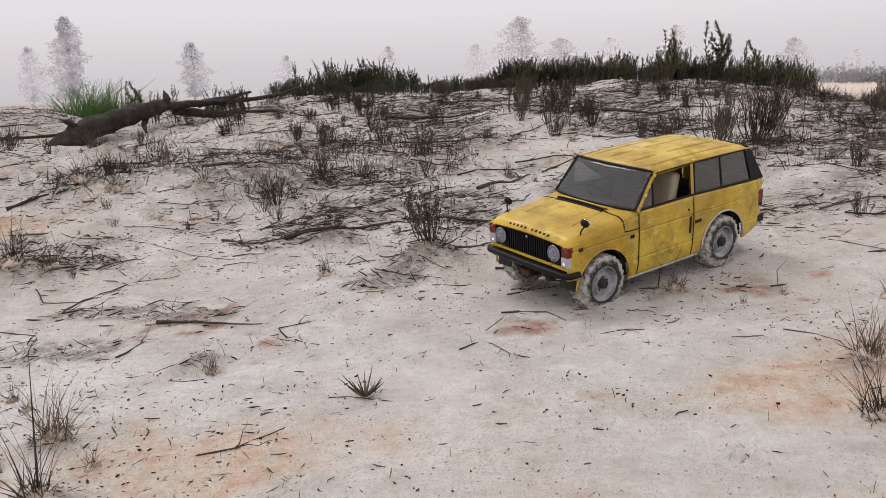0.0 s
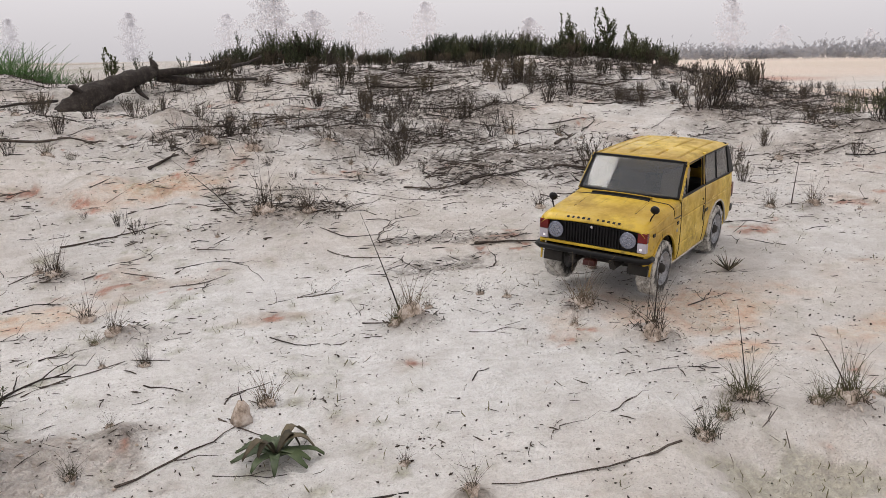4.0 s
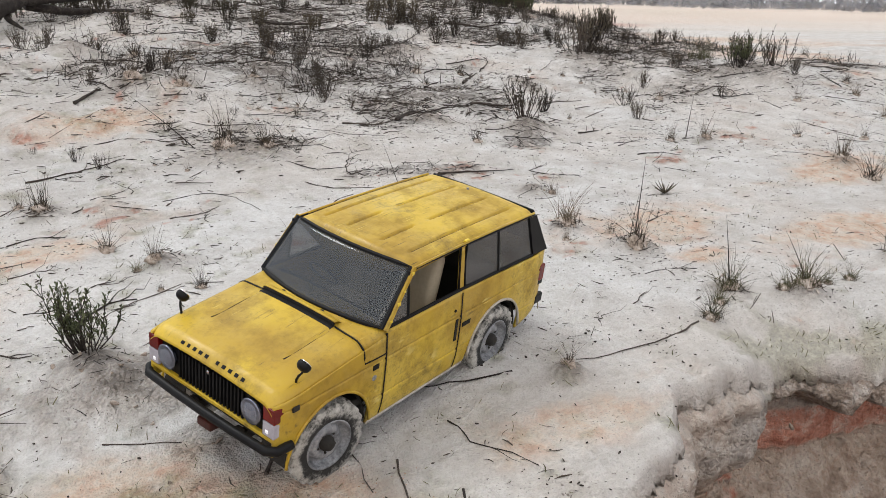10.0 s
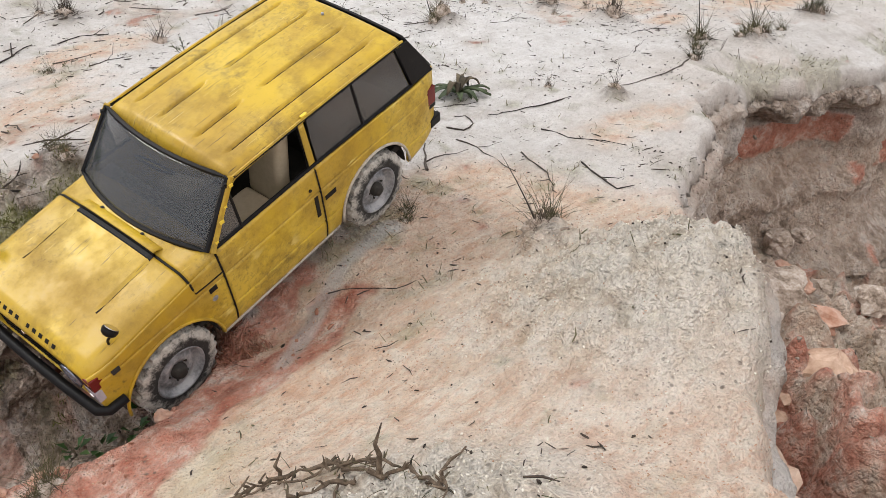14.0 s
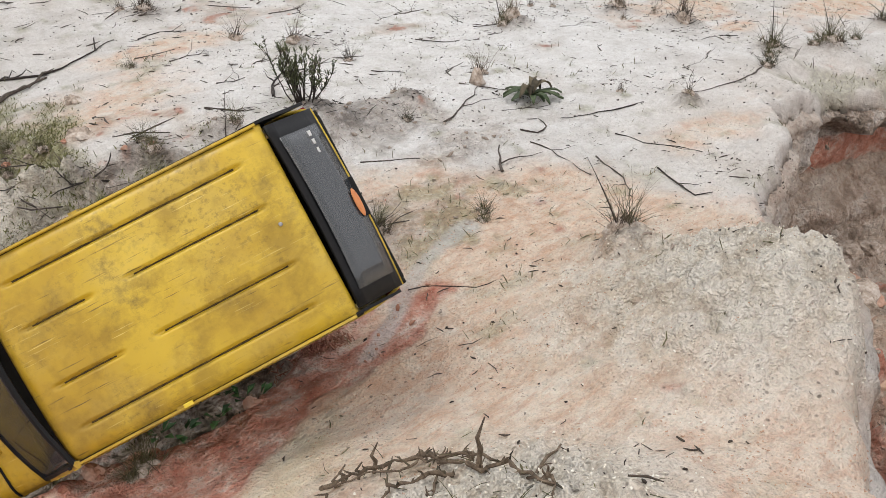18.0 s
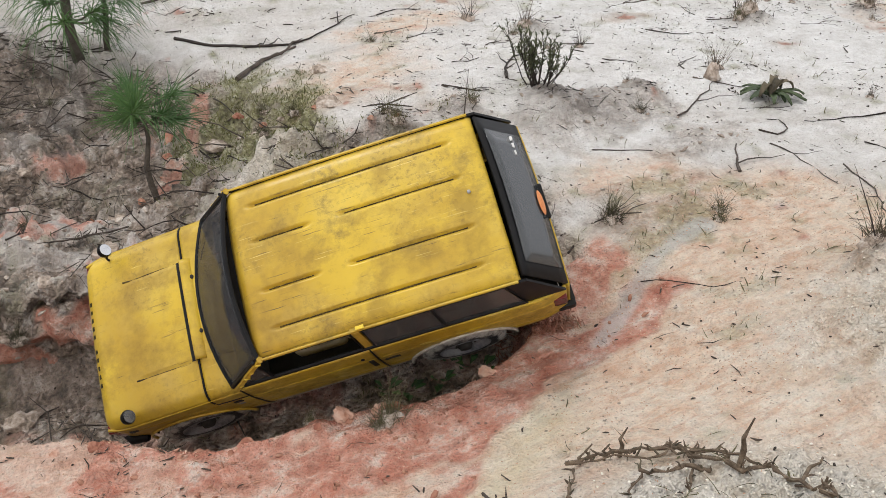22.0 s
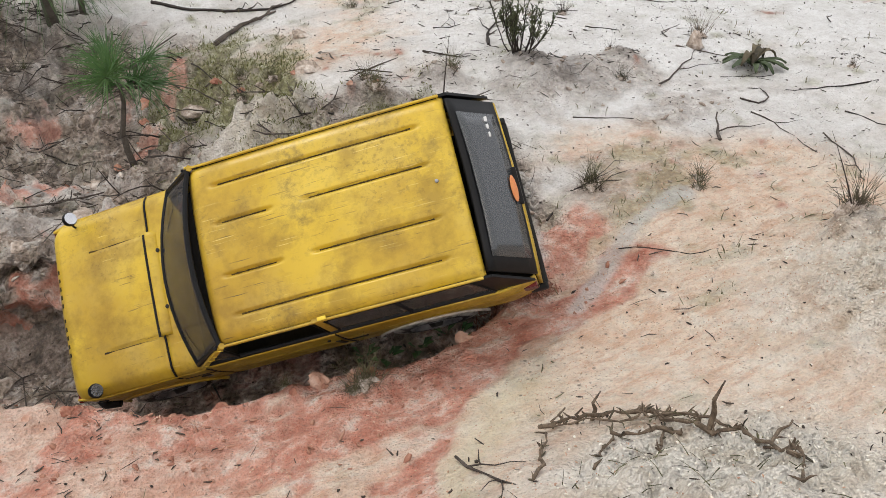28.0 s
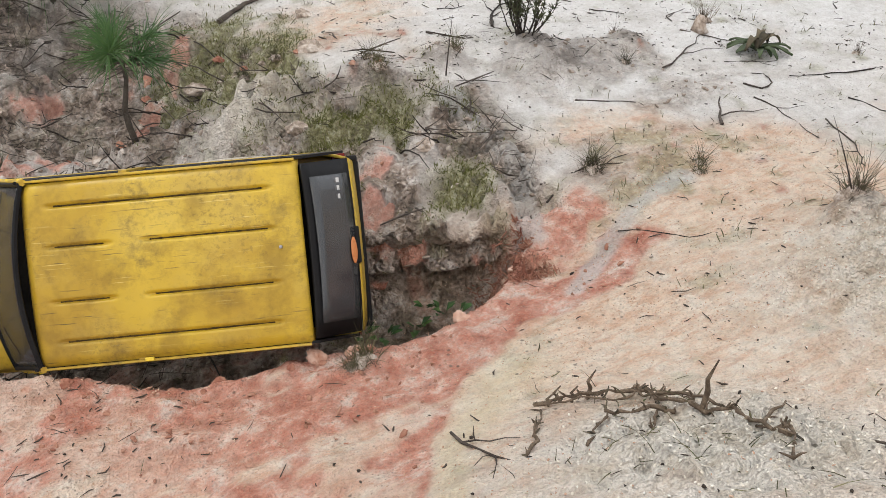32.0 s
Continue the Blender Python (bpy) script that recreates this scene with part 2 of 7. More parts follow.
    h = math_node(n, l, "ADD", h, heights)
    bump(n, l, h, 1.0, 0.008, b)
    return m


SAND = ground_material()
DEAD = simple("dead_grass", [(0.3, (0.032, 0.024, 0.017)), (0.55, (0.10, 0.076, 0.053)), (0.75, (0.24, 0.19, 0.135))], 60, 0.85, rand=0.35)
STRAW = simple("green_straw", [(0.3, (0.035, 0.034, 0.018)), (0.55, (0.10, 0.095, 0.045)), (0.75, (0.22, 0.20, 0.11))], 60, 0.8, rand=0.3)
TWIG = simple("charred_wood", [(0.3, (0.018, 0.014, 0.012)), (0.55, (0.055, 0.043, 0.036)), (0.75, (0.14, 0.115, 0.095))], 90, 0.88, rand=0.3)
BARK = simple("grey_bark", [(0.3, (0.03, 0.025, 0.02)), (0.55, (0.10, 0.085, 0.07)), (0.75, (0.20, 0.175, 0.15))], 70, 0.9, bump_d=0.002)
HEATH = simple("heather_leaf", [(0.3, (0.022, 0.032, 0.016)), (0.5, (0.058, 0.075, 0.034)), (0.75, (0.14, 0.145, 0.068))], 30, 0.75, rand=0.35, bump_d=0)
BROWNLEAF = simple("withered_leaf", [(0.3, (0.03, 0.026, 0.018)), (0.5, (0.085, 0.07, 0.045)), (0.75, (0.16, 0.13, 0.085))], 30, 0.85, rand=0.3, bump_d=0)
NEEDLE = simple("pine_needle", [(0.3, (0.022, 0.060, 0.020)), (0.5, (0.060, 0.135, 0.040)), (0.75, (0.14, 0.24, 0.075))], 25, 0.6, rand=0.2, bump_d=0)
LEAF = simple("rosette_leaf", [(0.3, (0.018, 0.030, 0.012)), (0.5, (0.045, 0.068, 0.026)), (0.75, (0.095, 0.12, 0.055))], 30, 0.5)
CLOD = simple("caught_sand", [(0.38, (0.17, 0.13, 0.10)), (0.5, (0.40, 0.33, 0.275)), (0.64, (0.62, 0.56, 0.51))], 45, 0.92, bump_d=0.004, bump_s=0.8)
REDROCK = simple("red_clay_lump", [(0.3, (0.24, 0.09, 0.06)), (0.5, (0.42, 0.22, 0.15)), (0.75, (0.60, 0.44, 0.36))], 25, 0.92, bump_d=0.004, bump_s=0.8, rand=0.3)
CRUSTGRAIN = simple("crust_grain", [(0.36, (0.66, 0.58, 0.47)), (0.5, (0.83, 0.775, 0.68)), (0.64, (0.88, 0.86, 0.80))], 90, 0.95, bump_d=0.001)
TANGRAIN = simple("tan_grain", [(0.36, (0.36, 0.20, 0.125)), (0.5, (0.58, 0.38, 0.27)), (0.64, (0.74, 0.58, 0.46))], 90, 0.95, bump_d=0.001)
MOSS = simple("olive_moss", [(0.3, (0.045, 0.050, 0.014)), (0.5, (0.13, 0.135, 0.038)), (0.72, (0.26, 0.25, 0.09))], 50, 0.9, bump_d=0)
TANCLAY = simple("tan_clay", [(0.34, (0.38, 0.24, 0.165)), (0.5, (0.60, 0.43, 0.33)), (0.66, (0.74, 0.60, 0.50))], 22, 0.93, bump_d=0.004, bump_s=0.8, rand=0.2)
RUNNER = simple("dead_runner_bark", [(0.3, (0.045, 0.032, 0.022)), (0.52, (0.13, 0.095, 0.066)), (0.72, (0.30, 0.235, 0.17))], 120, 0.9)
CHAR = simple("charred_log", [(0.3, (0.010, 0.008, 0.007)), (0.5, (0.028, 0.022, 0.019)), (0.72, (0.085, 0.070, 0.060))], 45, 0.9, bump_d=0.006, bump_s=1.0)
CHIP = simple("bark_chip", [(0.3, (0.03, 0.022, 0.017)), (0.55, (0.085, 0.065, 0.05)), (0.75, (0.18, 0.14, 0.11))], 60, 0.9, rand=0.4)

# ---------------------------------------------------------------- terrain shape
# wide smooth hills and hollows: x, y, radius, height
HILLS = [
    (-1.96, 0.48, 1.60, -0.253), (0.60, 0.00, 1.00, -0.123), (-0.04, 3.68, 1.60, 0.161), (0.20, 1.44, 0.70, -0.059),
    (-2.32, 0.04, 0.70, -0.050), (-1.48, -0.16, 0.20, 0.128), (-1.80, 2.40, 1.00, 0.124), (1.00, 3.60, 1.00, 0.158),
    (-1.16, 0.76, 0.30, 0.031), (-1.09, -0.02, 0.13, 0.081), (1.36, 1.00, 0.45, -0.081), (-0.36, -0.80, 0.70, -0.070),
    (-1.32, 4.32, 1.60, -0.066), (-1.66, 0.81, 0.13, -0.064), (-0.64, 3.68, 0.70, 0.107), (-1.52, 0.28, 0.30, -0.023),
    (-0.68, 1.92, 0.20, 0.044), (-1.35, 0.66, 0.13, 0.022), (1.04, 1.72, 0.70, 0.020), (0.60, 4.32, 1.60, -0.071),
    (-2.60, 1.16, 0.70, 0.036), (0.05, 1.2, 0.3, 0.011), (-1.68, 3.08, 0.42, 0.090), (-1.15, 2.62, 0.28, -0.035),
]
# rim of the washed-out pit, and the gully that runs away to the west
PIT_X = np.array([6.0, 1.0, 0.3, 0.05, -0.12, -0.22, -0.31, -0.385, -0.45, -0.52, -0.6, -0.68, -0.77, -0.93, -1.0, -1.07, -1.13, -1.23, -1.3, -1.36, -1.38, 6.0])
PIT_Y = np.array([0.75, 0.38, 0.28, 0.240, 0.228, 0.236, 0.262, 0.298, 0.315, 0.292, 0.265, 0.22, 0.17, 0.08, 0.0, -0.06, -0.10, -0.16, -0.28, -0.5, -1.4, -1.4])
GUL_X = np.array([-2.6, -1.9, -1.76, -1.70, -1.66, -1.6, -1.5, -1.42, -1.36, -1.30, -1.25])
GUL_NEAR = np.array([0.55, 0.40, 0.330, 0.300, 0.270, 0.256, 0.246, 0.238, 0.262, 0.300, 0.385])
GUL_FAR = np.array([0.85, 0.62, 0.58, 0.55, 0.50, 0.47, 0.435, 0.405, 0.378, 0.358, 0.37])
GUL_FLOOR = np.array([-0.30, -0.26, -0.245, -0.24, -0.235, -0.228, -0.215, -0.20, -0.185, -0.16, -0.10])


def sstep(t):
    t = np.clip(t, 0, 1)
    return t * t * (3 - 2 * t)


def vnoise(x, y, seed=0):
    """Smooth value noise in -1..1."""
    xi, yi = np.floor(x), np.floor(y)
    u, v = sstep(x - xi), sstep(y - yi)

    def h(a, b):
        a, b = a.astype(np.int64), b.astype(np.int64)
        n = (a * 374761393 + b * 668265263 + seed * 974634777) & 0x7FFFFFFF
        n = ((n ^ (n >> 13)) * 1274126177) & 0x7FFFFFFF
        return ((n ^ (n >> 16)) & 0xFFFF) / 32767.5 - 1
    a, b, c, d = h(xi, yi), h(xi + 1, yi), h(xi, yi + 1), h(xi + 1, yi + 1)
    return (a * (1 - u) + b * u) * (1 - v) + (c * (1 - u) + d * u) * v


def fbm(x, y, seed=0, octaves=4):
    out, amp, tot = 0.0, 1.0, 0.0
    for k in range(octaves):
        out, tot = out + amp * vnoise(x, y, seed + 17 * k), tot + amp
        x, y, amp = x * 2.03 + 3.1, y * 2.03 + 7.7, amp * 0.5
    return out / tot


def pit_inside(x, y):
    """Signed distance to the pit's rim, positive inside the pit."""
    best, inside = np.full(x.shape, 1e9), np.zeros(x.shape, bool)
    for i in range(len(PIT_X)):
        j = (i + 1) % len(PIT_X)
        ax, ay, bx, by = PIT_X[i], PIT_Y[i], PIT_X[j], PIT_Y[j]
        ex, ey = bx - ax, by - ay
        t = np.clip(((x - ax) * ex + (y - ay) * ey) / (ex * ex + ey * ey), 0, 1)
        best = np.minimum(best, np.hypot(x - ax - t * ex, y - ay - t * ey))
        cross = (ay > y) != (by > y)
        inside ^= cross & (x < ex * (y - ay) / (ey if abs(ey) > 1e-9 else 1e-9) + ax)
    return np.where(inside, best, -best)


# little mounds of caught sand round roots: x, y, radius, height
HUMMOCKS = [
    (-1.12, 0.605, 0.050, 0.026), (-1.10, 0.555, 0.040, 0.014), (-1.04, 0.585, 0.038, 0.016), (-0.03, 1.34, 0.065, 0.034), (0.66, 2.0, 0.10, 0.02), (1.05, 1.58, 0.13, 0.035), (-0.98, 0.60, 0.026, 0.014),
    (-1.33, 0.64, 0.034, 0.016), (-1.24, 0.635, 0.026, 0.016), (-0.30, 0.95, 0.03, 0.012), (-0.264, 0.39, 0.032, 0.012), (0.0, 0.415, 0.032, 0.012), (-0.347, 0.442, 0.030, 0.008), (-0.72, 1.37, 0.09, 0.018), (-0.98, 0.88, 0.03, 0.012),
    (-1.07, 0.15, 0.028, 0.018), (-0.345, 0.63, 0.035, 0.018), (-0.385, 0.745, 0.030, 0.014), (0.44, 0.83, 0.035, 0.016), (0.31, 1.10, 0.032, 0.014), (-0.62, 0.785, 0.035, 0.016), (-0.83, 1.86, 0.06, 0.022), (-0.54, 1.84, 0.05, 0.020),
    (-1.11, 1.20, 0.034, 0.012), (-0.685, 0.362, 0.020, 0.010), (-0.20, 1.52, 0.05, 0.018), (-0.45, 2.0, 0.07, 0.024), (0.25, 1.75, 0.06, 0.018), (-0.9, 2.25, 0.07, 0.026), (0.1, 2.25, 0.08, 0.028), (-1.25, 2.2, 0.08, 0.022),
]
# where dead brushwood has gathered: x, y and half widths
BRUSH = ((-0.48, 1.17, 0.11, 0.035), (-0.37, 1.13, 0.07, 0.03), (-0.66, 1.40, 0.12, 0.06), (-0.30, 1.50, 0.12, 0.06), (-0.52, 1.02, 0.10, 0.05), (-0.26, 1.98, 0.12, 0.07), (-0.10, 1.26, 0.09, 0.05))
# the edge where the white flat breaks down to the rough bank
EDGE_Y = np.array([0.38, 0.42, 0.50, 0.56, 0.60, 0.65, 0.77, 0.98, 1.10, 1.30])
EDGE_X = np.array([-1.24, -1.22, -1.20, -1.20, -1.25, -1.37, -1.40, -1.45, -1.55, -1.72])
# the near edge of the red clay beside the gully
RED_X = np.array([-2.6, -1.62, -1.55, -1.509, -1.472, -1.433, -1.397, -1.27, -1.22])
RED_Y = np.array([-0.30, -0.15, 0.0, 0.095, 0.137, 0.165, 0.180, 0.185, 0.22])
# trickles of grey silt over the lip
WASHES = (((-1.26, 0.57), (-1.25, 0.49), (-1.25, 0.41), (-1.27, 0.37), (-1.29, 0.32)), ((-1.12, 0.31), (-1.20, 0.29), (-1.25, 0.26), (-1.31, 0.22)))


def worley(x, y, seed=0):
    """Distance to the nearest of scattered points, one to a unit cell."""
    xi, yi = np.floor(x).astype(np.int64), np.floor(y).astype(np.int64)
    best = np.full(np.shape(x), 9.0)
    for i in (-1, 0, 1):
        for j in (-1, 0, 1):
            a, b = xi + i, yi + j
            n = (a * 374761393 + b * 668265263 + seed * 974634777) & 0x7FFFFFFF
            n = ((n ^ (n >> 13)) * 1274126177) & 0x7FFFFFFF
            px, py = a + (n & 0xFF) / 255.0, b + ((n >> 8) & 0xFF) / 255.0
            best = np.minimum(best, (x - px) ** 2 + (y - py) ** 2)
    return np.sqrt(best)


def line_distance(x, y, pts):
    best = np.full(np.shape(x), 9.0)
    for (ax, ay), (bx, by) in zip(pts[:-1], pts[1:]):
        ex, ey = bx - ax, by - ay
        t = np.clip(((x - ax) * ex + (y - ay) * ey) / (ex * ex + ey * ey), 0, 1)
        best = np.minimum(best, np.hypot(x - ax - t * ex, y - ay - t * ey))
    return best


def terrain(x, y, full=False):
    """Height and the soil's masks: red clay, orange stain, moss, rough and earthy banks, dark litter, white crust, wet silt."""
    x, y = np.asarray(x, float), np.asarray(y, float)
    near = np.exp(-np.maximum(np.hypot(x + 0.2, y - 1.6) - 3.5, 0) ** 2 / 4)
    z = np.full(x.shape, 0.15)
    for cx, cy, r, a in HILLS:
        z = z + a * np.exp(-((x - cx) ** 2 + (y - cy) ** 2) / r ** 2)
    z = z + (0.006 * fbm(x * 3.0, y * 3.0, 3) + 0.0045 * fbm(x * 11, y * 13, 5, 4) + 0.0026 * fbm(x * 50, y * 50, 7, 3)) * near
    w1, w2 = fbm(x * 13, y * 13, 21, 4), fbm(x * 13, y * 13, 31, 4)
    hum = np.zeros(x.shape)
    for cx, cy, r, a in HUMMOCKS:
        q = np.exp(-(((x - cx + 0.3 * r * w1) ** 2 + (y - cy + 0.3 * r * w2) ** 2) / r ** 2) ** 1.3)
        z, hum = z + a * q * (1 + 0.35 * w2), np.maximum(hum, q)
    z = z + hum * 0.006 * fbm(x * 48, y * 48, 13, 3)
    # hummocks of caught sand on the slope
    slope = sstep((y - 1.22) / 0.5) * sstep((3.9 - y) / 0.6) * near
    z = z + slope * (0.026 * np.maximum(fbm(x * 5.5, y * 5.5, 11, 3), -0.15) + 0.010 * fbm(x * 19, y * 19, 15, 3))
    # rough bank beyond the gully
    gfar = np.interp(x, GUL_X, GUL_FAR)
    edge = np.interp(y, EDGE_Y, EDGE_X)
    earth = sstep((edge + 0.030 * w1 + 0.012 * fbm(x * 50, y * 50, 45, 2) - x) / 0.030) * sstep((y - gfar + 0.05) / 0.03) * sstep((1.32 - y) / 0.2) * sstep((x + 2.3) / 0.3)
    bank = np.exp(-(((x + 1.62) / 0.42) ** 2 + ((y - 0.72) / 0.26) ** 2) * 1.2)
    bank = np.maximum(bank * sstep((edge - x) / 0.05 + 0.6), 0.85 * earth)
    z = z - 0.010 * earth
    z = z + bank * (0.024 * fbm(x * 17, y * 17, 41, 4) + 0.036 * (0.45 - worley(x * 20 + w1, y * 20 + w2, 42)) + 0.017 * (0.45 - worley(x * 52, y * 52, 44)) + 0.006 * fbm(x * 110, y * 110, 43, 2))
    # terraces of the eroded bank
    t = z * 38 + w1 * 0.9
    z = z + bank * 0.55 * ((np.floor(t) + sstep((t - np.floor(t)) * 2.5 - 0.7)) - t) / 38
    xx, yy = x + 0.016 * w1, y + 0.016 * w2
    # gully
    ny, fy, fl = np.interp(xx, GUL_X, GUL_NEAR), np.interp(xx, GUL_X, GUL_FAR), np.interp(xx, GUL_X, GUL_FLOOR)
    head = sstep((-1.288 - xx) / 0.045)
    gn, gf = sstep((yy - ny) / 0.028), sstep((fy - yy) / 0.045)
    head = head * sstep((xx + 3.4) / 0.8)
    g = gn * gf * head
    floor = fl + 0.010 * fbm(x * 22, y * 22, 51, 3) + 0.008 * (0.45 - worley(x * 40, y * 40, 53))
    z = z * (1 - g) + floor * g
    # a shallow notch where water runs over the lip
    notch = np.exp(-(((xx + 1.30) / 0.075) ** 2 + ((yy - 0.265) / 0.05) ** 2))
    z = z - 0.022 * notch
    # crumbled clods along the near lip and round the head
    lip = np.exp(-((yy - ny + 0.012) / 0.022) ** 2) * sstep((-1.22 - x) / 0.05)
    z = z + lip * (0.007 * (0.4 - worley(x * 45, y * 45, 55)) + 0.004 * fbm(x * 70, y * 70, 57, 2))
    lipred = sstep((y - np.interp(x, RED_X, RED_Y)) / 0.06) * sstep((ny - y) / 0.03) * sstep((-1.2 - x) / 0.05)
    z = z + lipred * (0.005 * fbm(x * 26, y * 40, 58, 3) - 0.004 * np.maximum(0, 0.35 - np.abs(fbm(x * 12, y * 20, 59, 3))) )
    # pit
    d = pit_inside(x + 0.028 * w1, y + 0.028 * w2)
    p = sstep((d + 0.012) / 0.085)
    # the flat rolls down to the hanging lip above the cave
    z = z - 0.034 * sstep((x + 0.52) / 0.12) * sstep((d + 0.155) / 0.15) ** 1.5 * sstep((1.5 - x) / 0.8)
    pf = -0.31 + 0.05 * fbm(x * 7, y * 7, 61, 4) + 0.075 * (0.5 - worley(x * 9 + w1, y * 9 + w2, 62)) + 0.030 * (0.5 - worley(x * 27, y * 27, 64)) + 0.012 * fbm(x * 45, y * 45, 63, 3) - 0.085 * np.exp(-((x + 0.15) / 0.25) ** 2)
    # a ridge of slumped clay along the foot of the hump
    pf = pf + 0.13 * np.exp(-((d - 0.14 + 0.03 * w1) / 0.075) ** 2) * sstep((-0.62 - x) / 0.15)
    z = z * (1 - p) + pf * p
    wall = 4 * p * (1 - p) + 4 * g * (1 - g)
    z = z + wall * (0.006 * fbm(x * 40, y * 40, 71, 3) + 0.006 * (0.45 - worley(x * 42, y * 42, 73)))
    # crusted knobbly hump beside the pit
    crust = np.exp(-(((x + 1.10) / 0.13) ** 2 + ((y - 0.03) / 0.14) ** 2) ** 1.5)
    crust = np.maximum(crust, np.exp(-(((x + 1.40) / 0.10) ** 2 + ((y + 0.04) / 0.085) ** 2) ** 1.5))
    knob = np.exp(-(((x + 1.468) / 0.062) ** 2 + ((y - 0.648) / 0.045) ** 2) ** 1.5)
    crust, z = np.maximum(crust, 0.9 * knob), z + 0.030 * knob
    rimc = np.exp(-((d + 0.03) / 0.035) ** 2) * (1 - p)
    z = z + np.maximum(crust, 0.40 * rimc) * (0.012 * fbm(x * 42, y * 42, 81, 3) + 0.014 * (0.45 - worley(x * 48, y * 48, 83)) + 0.013 * (0.45 - worley(x * 95, y * 95, 84)))
    # soils
    n, nf = fbm(x * 9, y * 9, 91, 4), fbm(x * 34, y * 34, 93, 4)
    rlo = np.interp(x, RED_X, RED_Y) + 0.022 * n + 0.012 * nf
    red = sstep((y - rlo) / 0.010) * sstep((ny + 0.05 - y) / 0.02) * sstep((-1.20 - x + 0.03 * n) / 0.02) * sstep((0.36 - y) / 0.02) * sstep((x + 2.7 + 0.4 * n) / 0.6)
    red = red * (1 - 0.75 * sstep((fbm(x * 14, y * 22, 94, 4) - 0.16) / 0.12))
    red = red * (1 - 0.6 * sstep((-1.58 - x) / 0.15) * sstep((fbm(x * 16, y * 16, 113, 3) + 0.08) / 0.2))
    for cx, cy, rx, ry in ((-1.52, 0.885, 0.032, 0.028), (-1.57, 0.80, 0.025, 0.035), (-1.71, 0.885, 0.05, 0.045), (-1.78, 0.72, 0.06, 0.05), (-1.68, 0.72, 0.03, 0.03), (-1.66, 0.60, 0.06, 0.03), (-1.40, 0.490, 0.05, 0.022), (-1.265, 0.31, 0.045, 0.045), (-1.41, 0.43, 0.025, 0.015)):
        red = np.maximum(red, sstep((1.7 * np.exp(-(((x - cx) / rx) ** 2 + ((y - cy) / ry) ** 2)) + 0.8 * n + 1.3 * nf - 0.80) / 0.35) * 0.85)
    red = np.maximum(red, 0.6 * sstep((g - 0.3) / 0.2) * sstep((0.3 * n + nf) / 0.2))
    cavex = np.exp(-((x + 0.19) / 0.20) ** 2)
    band = np.clip(1 - np.abs((z + 0.235 + 0.015 * n) / 0.055) ** 4, 0, 1) * sstep(p / 0.2)
    red = np.maximum(red, band * sstep(cavex * 2.2 - 0.3 + 0.8 * n))
    nz = fbm((x - y) * 8, z * 12, 92, 4)
    red = np.maximum(red, sstep((d - 0.02) / 0.03) * sstep((0.34 - d) / 0.1) * sstep((nz + 0.4 * nf + 0.02 - 0.5 * cavex) / 0.3))
    orange = sstep(1.15 * np.exp(-(((x + 1.28) / 0.20) ** 2 + ((y - 0.16) / 0.20) ** 2)) + 0.8 * n - 0.1)
    for cx, cy, rx, ry in ((-1.30, 0.86, 0.16, 0.11), (-1.12, 0.43, 0.10, 0.06), (-1.02, 0.30, 0.09, 0.06), (-0.95, 1.62, 0.14, 0.10), (-0.27, 0.56, 0.07, 0.03), (0.42, 0.80, 0.2, 0.10), (-1.15, 1.02, 0.14, 0.06), (-0.20, 0.72, 0.2, 0.10), (2.6, 3.4, 1.2, 0.7), (1.7, 2.2, 0.5, 0.5), (0.1, 0.55, 0.25, 0.08), (-1.66, 0.14, 0.2, 0.08), (-0.75, 0.28, 0.12, 0.06), (-1.16, 0.20, 0.17, 0.12), (-1.2, 0.06, 0.12, 0.10), (-1.05, 0.20, 0.16, 0.14), (-1.30, 0.10, 0.12, 0.10), (-1.12, 0.36, 0.10, 0.05), (-1.37, 0.09, 0.09, 0.07)):
        orange = np.maximum(orange, 0.9 * sstep(1.3 * np.exp(-(((x - cx) / rx) ** 2 + ((y - cy) / ry) ** 2)) + 0.8 * n + 0.3 * nf - 0.2))
    orange = np.maximum(orange, 0.6 * sstep((y - 4 + 1.5 * fbm(x * 0.4, y * 0.4, 95)) / 4) * sstep((x - 0.6) / 2.0))
    moss = sstep(1.5 * np.exp(-(((x + 1.36) / 0.12) ** 2 + ((y - 0.578) / 0.050) ** 2)) + 1.1 * fbm(x * 24, y * 24, 97, 3) - 0.30)
    moss = np.maximum(moss, sstep(1.4 * np.exp(-(((x + 1.47) / 0.12) ** 2 + ((y - 0.84) / 0.15) ** 2)) + 1.2 * fbm(x * 20, y * 20, 99, 3) - 0.40))
    moss = np.maximum(moss, sstep(1.4 * np.exp(-(((x + 1.305) / 0.045) ** 2 + ((y - 0.435) / 0.060) ** 2)) + 1.2 * fbm(x * 26, y * 26, 101, 3) - 0.40))
    moss = np.maximum(moss, sstep((1.05 * np.exp(-((d + 0.03) / 0.04) ** 2) * sstep((x + 0.55) / 0.12) + 1.6 * fbm(x * 22, y * 22, 103, 3) - 0.85) / 0.6))
    moss = np.maximum(moss, 0.55 * sstep((1.2 * np.exp(-(((x + 1.12) / 0.10) ** 2 + ((y - 0.34) / 0.07) ** 2)) + 1.4 * fbm(x * 30, y * 30, 107, 3) - 0.7) / 0.5))
    moss = moss * (1 - red) * (1 - 0.55 * sstep((x + 0.7) / 0.1))
    litter = slope * sstep((0.80 + 1.5 * fbm(x * 4, y * 4, 105, 4) + 0.55 * sstep((y - 1.8) / 0.8) + 0.05 * sstep((-0.4 - x) / 0.6) - 0.42) / 0.8) * sstep((2.2 - x) / 0.6)
